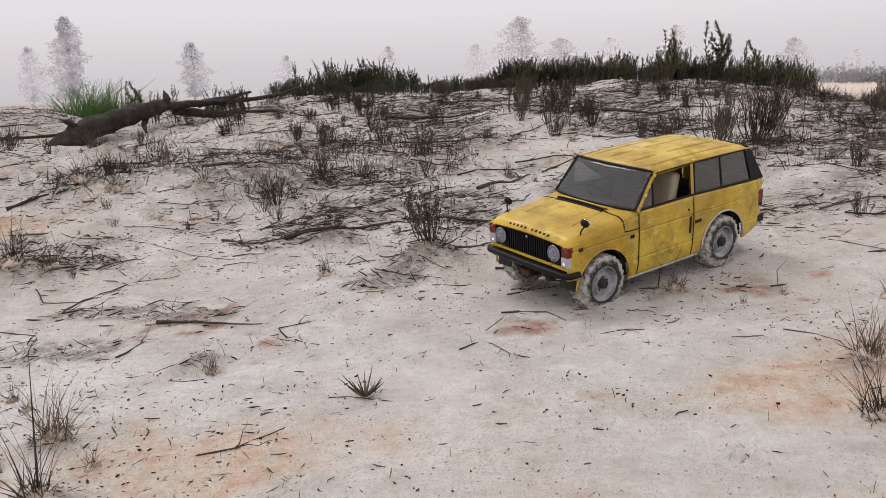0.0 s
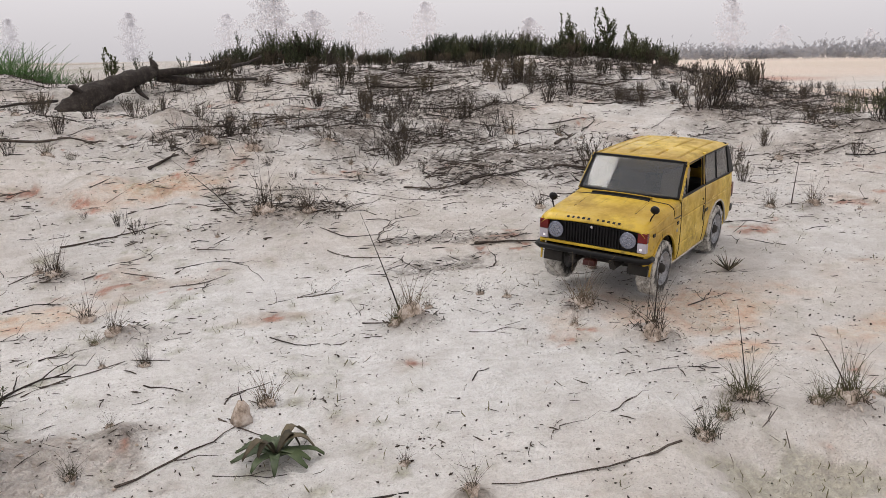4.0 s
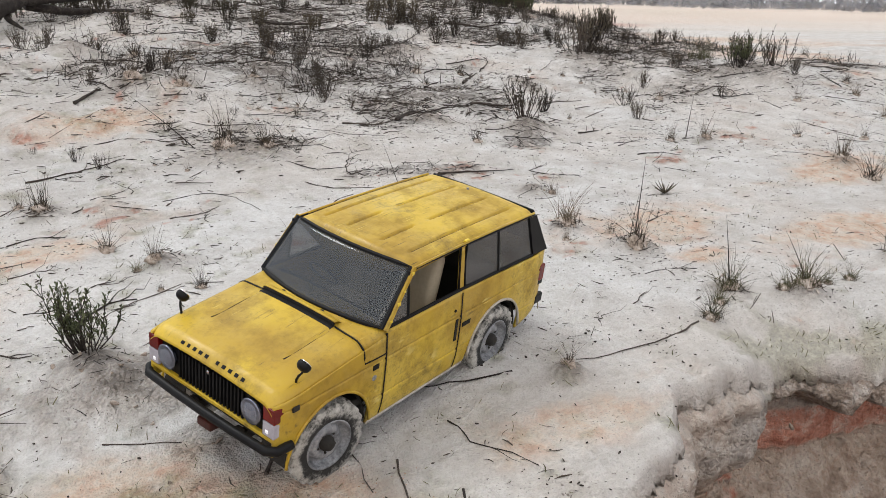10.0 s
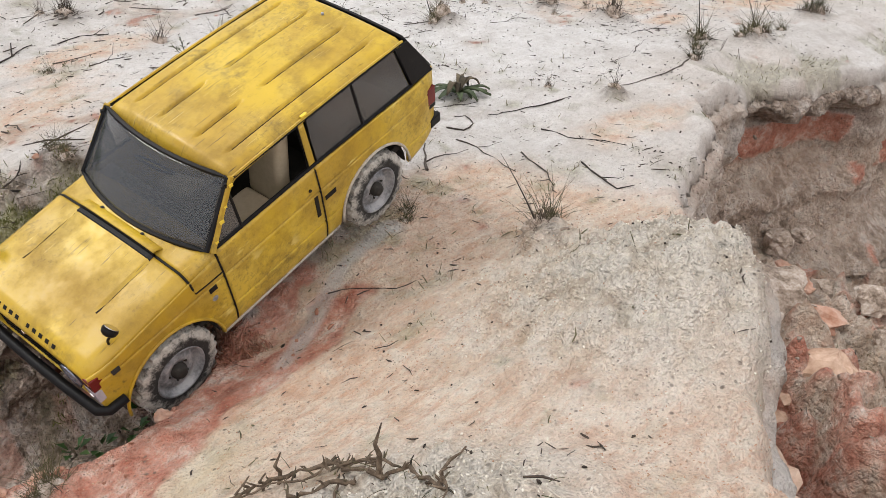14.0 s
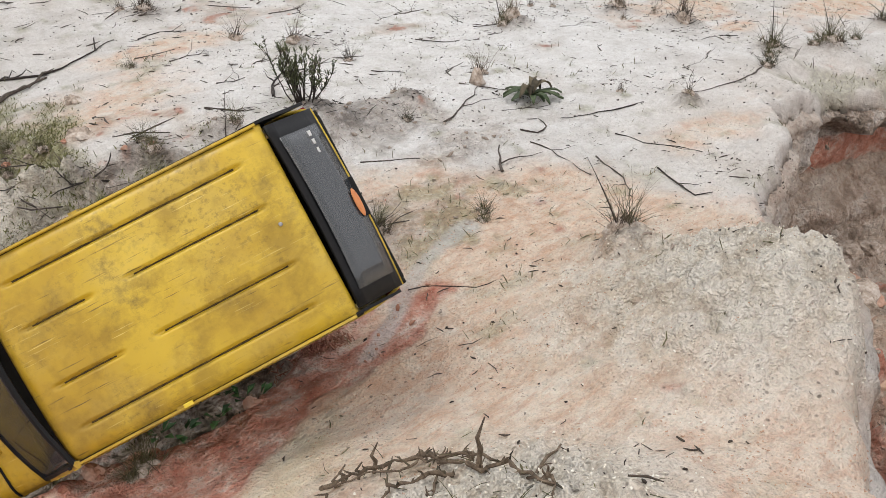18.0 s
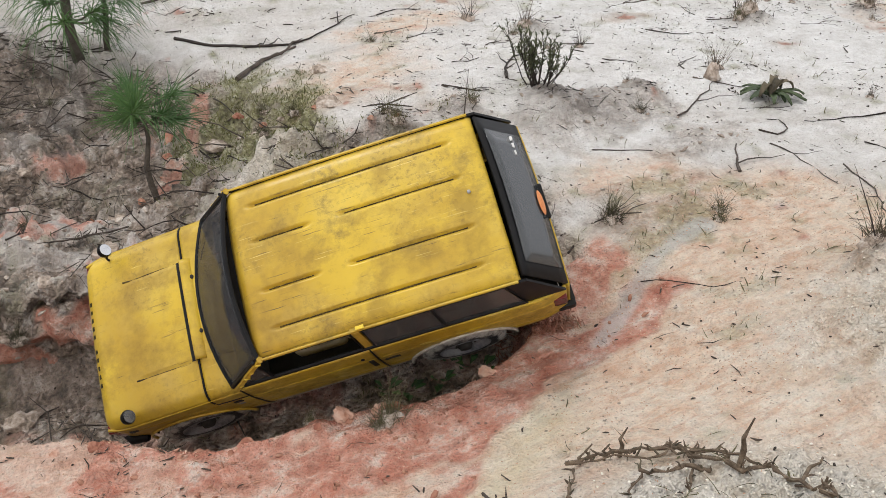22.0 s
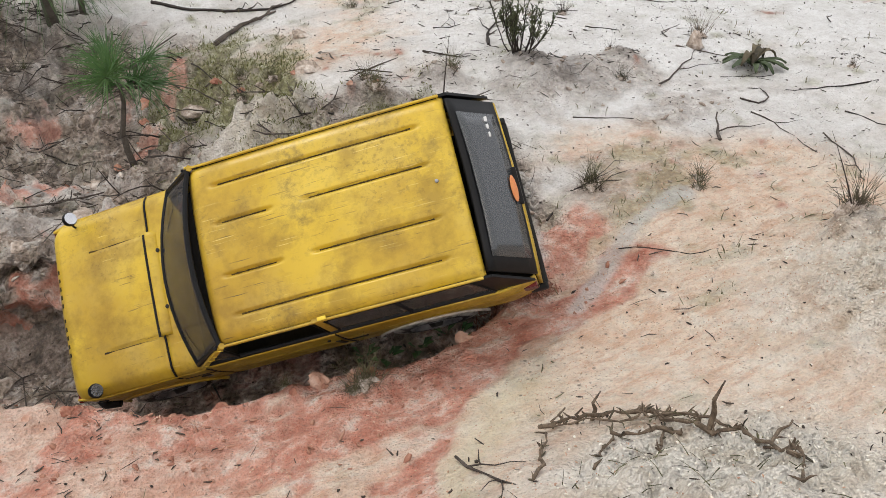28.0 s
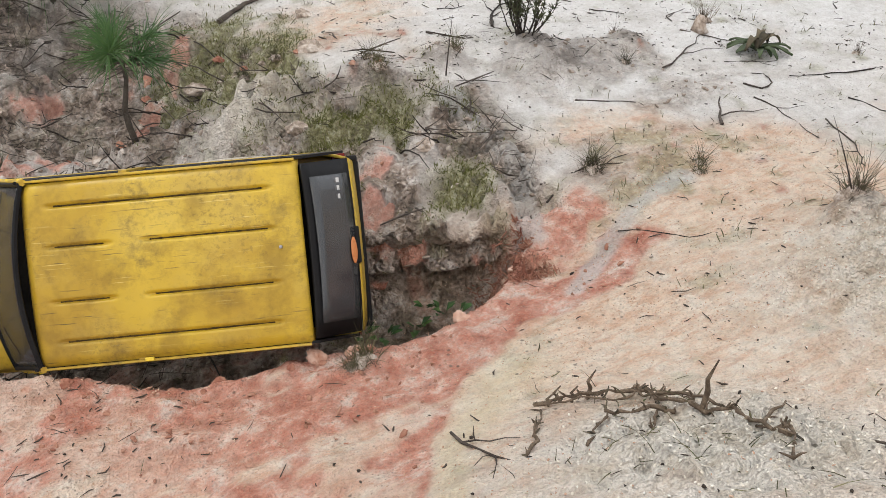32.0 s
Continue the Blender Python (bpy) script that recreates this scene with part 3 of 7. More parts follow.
    litter = litter * (1 - 0.45 * sstep((-0.4 - x) / 0.4) * sstep((y - 1.9) / 0.4))
    litter = litter * (1 - 0.75 * sstep((fbm(x * 2.3, y * 2.3, 109, 4) + 0.02) / 0.22))
    litter = np.maximum(litter, 0.9 * sstep(1.4 * np.exp(-(((x + 1.85) / 0.25) ** 2 + ((y - 1.05) / 0.25) ** 2)) + n - 0.3))
    litter = np.maximum(litter, 0.8 * hum * sstep((nf + 0.25) / 0.5))
    for cx, cy, rx, ry in BRUSH:
        litter = np.maximum(litter, 0.75 * sstep((1.3 * np.exp(-(((x - cx) / rx) ** 2 + ((y - cy) / ry) ** 2)) + 0.5 * n + 0.5 * nf - 0.4) / 0.4))
    litter = np.maximum(litter, 0.75 * sstep((y - 3.9) / 0.8) * sstep((1.2 - x) / 1.5))
    rough = np.maximum(np.maximum(0.7 * wall, np.maximum(0.45 * p, 0.75 * g)), 0.55 * hum)
    orange = np.maximum(orange, 0.65 * p)
    for cx, cy, rx, ry in ((-1.07, 0.56, 0.14, 0.08), (-1.0, 0.47, 0.13, 0.07), (-1.18, 0.36, 0.07, 0.06)):
        rough = np.maximum(rough, 0.50 * sstep((1.1 * np.exp(-(((x - cx) / rx) ** 2 + ((y - cy) / ry) ** 2)) + 0.7 * n + 0.7 * nf - 0.25) / 0.7))
    wash = np.zeros(x.shape)
    for k, pts in enumerate(WASHES):
        wash = np.maximum(wash, sstep(((0.016 if k == 0 else 0.011) - line_distance(x, y, pts) + 0.010 * n + 0.008 * nf) / 0.008))
    white = np.exp(-(((x + 0.80) / 0.50) ** 2 + ((y - 0.78) / 0.36) ** 2) ** 2) * (1 - sstep((n - 0.15) / 0.4))
    flatc = sstep((0.43 - y + 0.07 * n) / 0.12) * sstep((-0.86 - x + 0.08 * n) / 0.14) * sstep((x + 2.4) / 0.4)
    tan = np.maximum(flatc, 0.8 * p) * (1 - 0.85 * crust) * (1 - 0.6 * sstep((0.55 * n + 0.35 * nf - 0.12) / 0.25))
    cream = np.exp(-((y - rlo + 0.030) / 0.030) ** 2) * sstep((-1.36 - x) / 0.06) * (1 - red)
    earth = earth * (1 - 0.75 * moss) * (1 - 0.6 * sstep((fbm(x * 12, y * 12, 111, 3) + 0.02) / 0.18) * (1 - 0.8 * g))
    rough = rough * (1 - 0.6 * moss)
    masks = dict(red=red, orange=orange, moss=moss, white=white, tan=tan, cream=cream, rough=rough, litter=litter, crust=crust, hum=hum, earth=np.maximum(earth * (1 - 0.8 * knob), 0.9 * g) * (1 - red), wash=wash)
    if full:
        return z, masks, d, p, gn * head, gf * head
    return z, masks


def gz(x, y):
    return float(terrain(np.array([x]), np.array([y]))[0][0])

# ---------------------------------------------------------------- builders
def part(name, bm, material, parent, label="", smooth=False):
    """One mesh object under a thing or a part."""
    me = bpy.data.meshes.new(name)
    if isinstance(bm, tuple):
        me.from_pydata(bm[0], [], bm[1])
    else:
        bm.normal_update()
        bm.to_mesh(me)
        bm.free()
    me.materials.append(material)
    if smooth:
        me.shade_smooth()
    ob = new(name, me)
    ob.parent = parent
    return tagged(ob, label)


def build_ground():
    gx = np.concatenate([[-3000, -900, -300, -120, -60, -30, -16, -9, -6, -4.5, -3.6, -3.1], np.arange(-2.7, -2.1, 0.03), np.arange(-2.1, -1.95, 0.01), np.arange(-1.95, -1.1, 0.0042), np.arange(-1.1, -0.1, 0.0060), np.arange(-0.1, 0.3, 0.009), np.arange(0.3, 0.9, 0.014), np.arange(0.9, 2.6, 0.03), [2.7, 2.9, 3.2, 3.6, 4.2, 5, 6, 7.5, 10, 14, 20, 30, 60, 120, 300, 900, 3000]])
    gy = np.concatenate([[-3000, -900, -300, -100, -40, -15, -6, -3, -2, -1.5, -1.2, -1.0, -0.85], np.arange(-0.75, -0.35, 0.03), np.arange(-0.35, -0.08, 0.0065), np.arange(-0.08, 0.95, 0.0044), np.arange(0.95, 1.25, 0.0075), np.arange(1.25, 2.0, 0.0125), np.arange(2.0, 4.2, 0.022), [4.25, 4.4, 4.6, 4.9, 5.3, 6, 7, 8.5, 11, 15, 20, 30, 60, 120, 300, 900, 3000]])
    X, Y = np.meshgrid(gx, gy)
    z, masks, d, p, gn, gf = terrain(X, Y, True)
    # the walls are hollowed out under their lips
    dy, dx = np.gradient(d, gy, gx)
    ln = np.maximum(np.hypot(dx, dy), 1e-6)
    bell = sstep((p - 0.11) / 0.05) * sstep((1 - p) / 0.06)
    along = sstep((X + 0.98) / 0.2) * sstep((0.42 - X) / 0.1)
    depth = (0.012 + 0.12 * along) * bell
    X2, Y2 = X - depth * dx / ln, Y - depth * dy / ln
    Y2 = Y2 + np.sin(np.pi * np.clip((gf - 0.10) / 0.86, 0, 1)) ** 0.6 * gn * 0.045 * (gn > 0.5)
    Y2 = Y2 - np.sin(np.pi * np.clip((gn - 0.1) / 0.85, 0, 1)) * gf * 0.020 * (gf > 0.5)
    n, k = len(gx), len(gy)
    me = bpy.data.meshes.new("ground")
    idx = np.arange(n * k).reshape(k, n)
    quads = np.stack([idx[:-1, :-1], idx[:-1, 1:], idx[1:, 1:], idx[1:, :-1]], -1).reshape(-1, 4)
    me.vertices.add(n * k)
    me.vertices.foreach_set("co", np.stack([X2.ravel(), Y2.ravel(), z.ravel()], 1).ravel())
    me.loops.add(quads.size)
    me.polygons.add(len(quads))
    me.polygons.foreach_set("loop_start", np.arange(0, quads.size, 4))
    me.loops.foreach_set("vertex_index", quads.ravel())
    me.update(calc_edges=True)
    for key, val in masks.items():
        a = me.attributes.new(key, "FLOAT", "POINT")
        a.data.foreach_set("value", val.ravel().astype(np.float32))
    me.materials.append(SAND)
    me.shade_smooth()
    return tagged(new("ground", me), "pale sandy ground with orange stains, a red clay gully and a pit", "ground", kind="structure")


ground = build_ground()


def unwarp(q, a):
    """The points that the terrain's ragged warp carries to q."""
    p = q.copy()
    for _ in range(8):
        p = q - a * np.stack([fbm(p[:, 0] * 13, p[:, 1] * 13, 21, 4), fbm(p[:, 0] * 13, p[:, 1] * 13, 31, 4)], 1)
    return p


def eroded_wall(name, rim, warp, low, undercut, talus, seed, label, pit, lipin):
    """A crumbling earth face that hangs from the lip along rim down to the height low, hollowed by undercut(x, v)."""
    rim = np.array(rim)
    cum = np.concatenate([[0], np.cumsum(np.hypot(*np.diff(rim, axis=0).T))])
    s = np.arange(0, cum[-1], 0.0042)
    q = np.stack([np.interp(s, cum, rim[:, 0]), np.interp(s, cum, rim[:, 1])], 1)
    pts = unwarp(q, warp)
    soft = np.stack([np.convolve(np.pad(q[:, k], 14, mode="edge"), np.ones(29) / 29, "valid") for k in (0, 1)], 1)
    tan = np.gradient(soft, axis=0)
    tan /= np.maximum(np.linalg.norm(tan, axis=1, keepdims=True), 1e-9)
    nrm = np.stack([-tan[:, 1], tan[:, 0]], 1)
    back = pts - nrm * 0.012
    ztop = terrain(back[:, 0], back[:, 1])[0]
    rows = 56
    v = np.linspace(0, 1, rows)[:, None]
    lowz = np.broadcast_to(np.asarray(low(pts[:, 0])), ztop.shape)[None, :]
    Z = ztop[None, :] - 0.018 - v * (ztop[None, :] - 0.018 - lowz)
    S = np.broadcast_to(s[None, :], Z.shape)
    X0 = np.broadcast_to(pts[None, :, 0], Z.shape)
    grow = sstep(v / 0.16)
    off = lipin + 0.004 - undercut(X0, v + 0.05 * fbm(S * 14, Z * 6, seed + 3, 3)) + talus * sstep((v - 0.72) / 0.28) ** 2
    off = off + grow * (0.016 * fbm(S * 15, Z * 18, seed, 4) + 0.009 * (0.45 - worley(S * 26, Z * 30, seed + 1)) + 0.010 * (0.45 - worley(S * 62, Z * 70, seed + 2)) + 0.005 * fbm(S * 6, Z * 75, seed + 5, 3))
    off = off - 0.034 * (1 - sstep((ztop[None, :] - Z - 0.014) / (0.030 if pit else 0.03)))
    X, Y = pts[None, :, 0] + nrm[None, :, 0] * off, pts[None, :, 1] + nrm[None, :, 1] * off
    n1, n2 = fbm(S * 9, Z * 14, seed + 7, 4), fbm(S * 34, Z * 40, seed + 8, 3)
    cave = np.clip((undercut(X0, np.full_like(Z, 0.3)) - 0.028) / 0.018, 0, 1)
    if pit:
        band = sstep((0.030 - np.abs(Z + 0.142 + 0.008 * n1 - 0.03 * (X0 + 0.3))) / 0.004)
        red = np.maximum(band * sstep((cave - 0.4) / 0.2), sstep((n1 + 0.35 * n2 - 0.22 + 0.25 * sstep((-0.62 - X0) / 0.1)) / 0.10) * (1 - cave) * sstep((v - 0.30) / 0.1))
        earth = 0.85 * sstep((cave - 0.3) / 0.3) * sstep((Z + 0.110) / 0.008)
        # the pit's shade, painted as earth-coloured patches over the lower wall
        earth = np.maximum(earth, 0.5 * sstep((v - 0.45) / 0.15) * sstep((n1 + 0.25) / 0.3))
        moss = 0.5 * sstep((n2 + 0.20 - 3.5 * (v - 0.03)) / 0.2) * sstep((X0 + 0.5) / 0.1) * (1 - cave)
    else:
        red = sstep((n1 + 0.5 * n2 - 0.02) / 0.12)
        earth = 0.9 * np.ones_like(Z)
        moss = 0.7 * sstep((n2 + 0.10 - 1.2 * v) / 0.2)
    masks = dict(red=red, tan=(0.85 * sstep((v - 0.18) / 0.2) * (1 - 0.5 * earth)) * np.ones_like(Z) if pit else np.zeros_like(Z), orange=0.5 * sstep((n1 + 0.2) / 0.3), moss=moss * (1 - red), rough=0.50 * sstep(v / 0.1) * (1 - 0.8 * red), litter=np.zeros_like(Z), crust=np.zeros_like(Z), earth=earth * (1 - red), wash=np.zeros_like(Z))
    k, n = Z.shape
    idx = np.arange(k * n).reshape(k, n)
    quads = np.stack([idx[:-1, :-1], idx[:-1, 1:], idx[1:, 1:], idx[1:, :-1]], -1).reshape(-1, 4)
    me = bpy.data.meshes.new(name)
    me.vertices.add(n * k)
    me.vertices.foreach_set("co", np.stack([X.ravel(), Y.ravel(), Z.ravel()], 1).ravel())
    me.loops.add(quads.size)
    me.polygons.add(len(quads))
    me.polygons.foreach_set("loop_start", np.arange(0, quads.size, 4))
    me.loops.foreach_set("vertex_index", quads.ravel())
    me.update(calc_edges=True)
    for key, val in masks.items():
        a = me.attributes.new(key, "FLOAT", "POINT")
        a.data.foreach_set("value", val.ravel().astype(np.float32))
    me.materials.append(SAND)
    me.shade_smooth()
    return tagged(new(name, me), label, "bank", kind="structure")


def pit_hollow(x, v):
    gate = sstep((x + 0.47) / 0.06) * sstep((-0.12 - x) / 0.06)
    roof = 0.10 + 0.035 * np.sin(x * 38 + 1.0) + 0.02 * np.sin(x * 90)
    cave = gate * sstep((v - roof) / 0.06) * sstep((0.62 - v) / 0.22)
    second = sstep((-0.44 - x) / 0.03) * sstep((x + 0.66) / 0.12) * sstep((v - 0.25) / 0.15) * sstep((0.95 - v) / 0.3)
    return (0.045 + 0.03 * sstep((x + 0.40) / 0.15)) * cave + 0.035 * second + 0.015 * sstep((v - 0.25) / 0.2) * sstep((0.9 - v) / 0.3)


def gully_hollow(x, v):
    hole = np.exp(-(((x + 1.350) / 0.045) ** 4))
    return (0.016 + 0.070 * hole) * sstep((v - 0.25) / 0.15) * sstep((1.02 - v) / 0.2)


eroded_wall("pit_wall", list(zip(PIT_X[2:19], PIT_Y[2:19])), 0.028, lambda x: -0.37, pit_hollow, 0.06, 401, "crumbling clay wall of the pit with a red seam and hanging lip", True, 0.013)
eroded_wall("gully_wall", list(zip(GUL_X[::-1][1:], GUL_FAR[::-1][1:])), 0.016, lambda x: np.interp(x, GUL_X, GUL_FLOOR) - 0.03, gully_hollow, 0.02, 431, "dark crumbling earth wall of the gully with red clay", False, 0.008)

# ---------------------------------------------------------------- shape helpers
def sheet(rows, thick):
    """A closed shell from a grid of points, thick towards the side away from its normals."""
    bm = bmesh.new()
    vs = [[bm.verts.new(p) for p in r] for r in rows]
    for i in range(len(vs) - 1):
        for j in range(len(vs[0]) - 1):
            bm.faces.new((vs[i][j], vs[i + 1][j], vs[i + 1][j + 1], vs[i][j + 1]))
    bm.normal_update()
    geo = bm.faces[:]
    if thick:
        bmesh.ops.solidify(bm, geom=geo, thickness=thick)
    bmesh.ops.recalc_face_normals(bm, faces=bm.faces[:])
    return bm


def box(x0, x1, y0, y1, z0, z1, bevel=0.0, seg=2):
    bm = bmesh.new()
    bmesh.ops.create_cube(bm, size=1, matrix=Matrix.LocRotScale(((x0 + x1) / 2, (y0 + y1) / 2, (z0 + z1) / 2), None, (x1 - x0, y1 - y0, z1 - z0)))
    if bevel:
        bmesh.ops.bevel(bm, geom=bm.edges[:], offset=bevel, segments=seg, affect="EDGES", profile=0.6)
    return bm


def tube(points, radii, sides=6, closed=False):
    """Verts and faces of a tube along points; radii one or many."""
    pts = [Vector(p) for p in points]
    radii = [radii] * len(pts) if isinstance(radii, (int, float)) else radii
    vs, fs = [], []
    ref = Vector((0.31, 0.17, 0.93)).normalized()
    for i, p in enumerate(pts):
        a, b = pts[i - 1 if i or closed else 0], pts[(i + 1) % len(pts) if closed else min(i + 1, len(pts) - 1)]
        d = (b - a).normalized() if (b - a).length > 1e-9 else Vector((0, 0, 1))
        u = d.cross(ref)
        u = u.normalized() if u.length > 1e-4 else d.orthogonal().normalized()
        w = d.cross(u)
        for k in range(sides):
            ang = 2 * math.pi * k / sides
            vs.append(p + radii[i] * (math.cos(ang) * u + math.sin(ang) * w))
    n = len(pts)
    for i in range(n if closed else n - 1):
        for k in range(sides):
            a, b = i * sides + k, i * sides + (k + 1) % sides
            c, d = ((i + 1) % n) * sides + (k + 1) % sides, ((i + 1) % n) * sides + k
            fs.append((a, b, c, d))
    if not closed:
        fs.append(tuple(range(sides))[::-1])
        fs.append(tuple(range((n - 1) * sides, n * sides)))
    return vs, fs


def joined(pieces):
    vs, fs = [], []
    for v, f in pieces:
        o = len(vs)
        vs += list(v)
        fs += [tuple(i + o for i in q) for q in f]
    return vs, fs


def lathe(profile, sides=28, axis="y", centre=(0, 0, 0)):
    """Verts and faces turned round an axis; profile rows of (along, radius)."""
    vs, fs = [], []
    for a, r in profile:
        for k in range(sides):
            t = 2 * math.pi * k / sides
            c, s = r * math.cos(t), r * math.sin(t)
            p = (c, a, s) if axis == "y" else ((a, c, s) if axis == "x" else (c, s, a))
            vs.append((p[0] + centre[0], p[1] + centre[1], p[2] + centre[2]))
    for i in range(len(profile) - 1):
        for k in range(sides):
            fs.append((i * sides + k, i * sides + (k + 1) % sides, (i + 1) * sides + (k + 1) % sides, (i + 1) * sides + k))
    fs.append(tuple(range(sides)))
    fs.append(tuple(range((len(profile) - 1) * sides, len(profile) * sides)))
    return vs, fs


# ---------------------------------------------------------------- the car's materials
def car_paint():
    m, n, l, b = mat("worn_yellow_paint")
    v = coords(n)
    a, c, f = noise_tex(n, l, 26, 7, 0.70, v), noise_tex(n, l, 9, 3, 0.5, v), noise_tex(n, l, 260, 3, 0.7, v)
    col = ramp(n, l, c, [(0.36, (0.44, 0.275, 0.018)), (0.5, (0.56, 0.375, 0.024)), (0.64, (0.66, 0.46, 0.035))])
    # a film of dust, brown grime rubbed into it, and black smudges
    dust = fac_ramp(n, l, noise_tex(n, l, 15, 5, 0.65, v), 0.44, 0.62, 0.0, 0.38)
    col = mix(n, l, math_node(n, l, "MULTIPLY", dust, 0.5), col, (0.52, 0.42, 0.17))
    dirt = fac_ramp(n, l, a, 0.46, 0.64, 0.0, 0.52)
    col = mix(n, l, dirt, col, (0.21, 0.125, 0.020))
    smudge = math_node(n, l, "MULTIPLY", fac_ramp(n, l, noise_tex(n, l, 60, 6, 0.75, v), 0.50, 0.66), fac_ramp(n, l, noise_tex(n, l, 11, 4, 0.6, v), 0.50, 0.63))
    col = mix(n, l, math_node(n, l, "MULTIPLY", smudge, 0.60), col, (0.05, 0.035, 0.014))
    grime = math_node(n, l, "MULTIPLY", fac_ramp(n, l, f, 0.52, 0.66), fac_ramp(n, l, noise_tex(n, l, 14, 4, 0.6, v), 0.42, 0.60))
    col = mix(n, l, math_node(n, l, "MULTIPLY", grime, 0.38), col, (0.06, 0.042, 0.016))
    # fine scratches, dark and bright
    for rot, cc, sc in ((0.7, (0.07, 0.05, 0.02), 20), (-0.5, (0.74, 0.60, 0.20), 13), (0.15, (0.10, 0.07, 0.025), 17)):
        mp = n.new("ShaderNodeMapping")
        mp.inputs["Scale"].default_value, mp.inputs["Rotation"].default_value = (26, 520, 60), (0, 0, rot)
        l.new(v, mp.inputs["Vector"])
        scr = math_node(n, l, "MULTIPLY", fac_ramp(n, l, noise_tex(n, l, 1, 3, 0.6, mp.outputs[0]), 0.64, 0.72), fac_ramp(n, l, noise_tex(n, l, sc, 2, 0.5, v), 0.48, 0.58))
        col = mix(n, l, math_node(n, l, "MULTIPLY", scr, 0.8), col, cc)
    l.new(col, b.inputs["Base Color"])
    l.new(fac_ramp(n, l, a, 0.38, 0.62, 0.30, 0.62), b.inputs["Roughness"])
    b.inputs["Specular IOR Level"].default_value = 0.5
    bump(n, l, a, 0.25, 0.001, b)
    return m


PAINT = car_paint()
FRESH = simple("fresh_yellow", [(0.3, (0.72, 0.52, 0.03)), (0.7, (0.78, 0.60, 0.08))], 80, 0.4, bump_d=0)
GROOVE = simple("dark_groove_strip", [(0.38, (0.022, 0.016, 0.008)), (0.5, (0.055, 0.038, 0.012)), (0.62, (0.15, 0.10, 0.02))], 90, 0.85)
BLACK = simple("black_plastic", [(0.3, (0.005, 0.005, 0.006)), (0.6, (0.010, 0.010, 0.011)), (0.8, (0.03, 0.029, 0.027))], 70, 0.45, bump_d=0.0002, spec=0.18)
DARK = simple("dark_underside", [(0.3, (0.012, 0.011, 0.010)), (0.6, (0.03, 0.027, 0.024)), (0.8, (0.08, 0.07, 0.06))], 60, 0.8)
CREAM = simple("cream_vinyl", [(0.3, (0.42, 0.36, 0.25)), (0.6, (0.55, 0.48, 0.36)), (0.8, (0.62, 0.56, 0.45))], 50, 0.6)
STEEL = simple("muddy_grey_steel", [(0.36, (0.09, 0.093, 0.10)), (0.47, (0.21, 0.218, 0.235)), (0.60, (0.36, 0.365, 0.38))], 60, 0.5, 0.15)


def muddy_rubber():
    """Black rubber, caked with pale mud on the tread and shoulder, cleaner beside the rim."""
    m, n, l, b = mat("muddy_rubber")
    v = coords(n)
    sep, r2 = n.new("ShaderNodeSeparateXYZ"), n.new("ShaderNodeVectorMath")
    l.new(v, sep.inputs[0])
    cb = n.new("ShaderNodeCombineXYZ")
    l.new(sep.outputs["X"], cb.inputs["X"])
    l.new(sep.outputs["Z"], cb.inputs["Z"])
    r2.operation = "LENGTH"
    l.new(cb.outputs[0], r2.inputs[0])
    a, c = noise_tex(n, l, 85, 6, 0.72, v), noise_tex(n, l, 420, 3, 0.6, v)
    reach = fac_ramp(n, l, r2.outputs["Value"], 0.0255, 0.0345, -0.16, 0.05)
    f = math_node(n, l, "ADD", math_node(n, l, "ADD", math_node(n, l, "MULTIPLY", a, 0.8), math_node(n, l, "MULTIPLY", c, 0.2)), reach)
    l.new(ramp(n, l, f, [(0.40, (0.022, 0.022, 0.022)), (0.46, (0.12, 0.118, 0.112)), (0.54, (0.36, 0.35, 0.325)), (0.70, (0.58, 0.565, 0.53))]), b.inputs["Base Color"])
    b.inputs["Roughness"].default_value = 0.88
    bump(n, l, f, 1.0, 0.002, b)
    return m


MUDDY = muddy_rubber()
MUDEDGE = simple("dried_mud", [(0.3, (0.22, 0.19, 0.14)), (0.5, (0.45, 0.42, 0.37)), (0.75, (0.60, 0.57, 0.53))], 120, 0.95, bump_d=0.001)
CHROME = simple("chrome", [(0.2, (0.5, 0.5, 0.52)), (0.8, (0.75, 0.75, 0.76))], 40, 0.12, 1.0, bump_d=0)
BOWL = simple("lamp_bowl", [(0.3, (0.16, 0.175, 0.23)), (0.7, (0.30, 0.32, 0.39))], 60, 0.25, 0.8, bump_d=0)
REDLENS = simple("red_lens", [(0.3, (0.09, 0.005, 0.005)), (0.7, (0.19, 0.012, 0.010))], 40, 0.2, bump_d=0)
WHITELENS = simple("clear_lens", [(0.3, (0.34, 0.32, 0.37)), (0.7, (0.52, 0.50, 0.56))], 60, 0.15, bump_d=0)
ORANGE = simple("orange_sticker", [(0.3, (0.55, 0.16, 0.05)), (0.7, (0.66, 0.28, 0.10))], 200, 0.5, bump_d=0)
WHITEINK = simple("white_sticker", [(0.3, (0.55, 0.55, 0.55)), (0.7, (0.75, 0.75, 0.75))], 200, 0.5, bump_d=0)


def glow_material(name, colour, strength):
    m, n, l, b = mat(name)
    b.inputs["Base Color"].default_value = (0.8, 0.8, 0.82, 1)
    b.inputs["Emission Color"].default_value = (*colour, 1)
    b.inputs["Emission Strength"].default_value = strength
    b.inputs["Roughness"].default_value = 0.2
    return m


LED = glow_material("lamp_led", (0.9, 0.93, 1.0), 3.0)
SIDELED = glow_material("side_led", (0.95, 0.93, 1.0), 0.35)


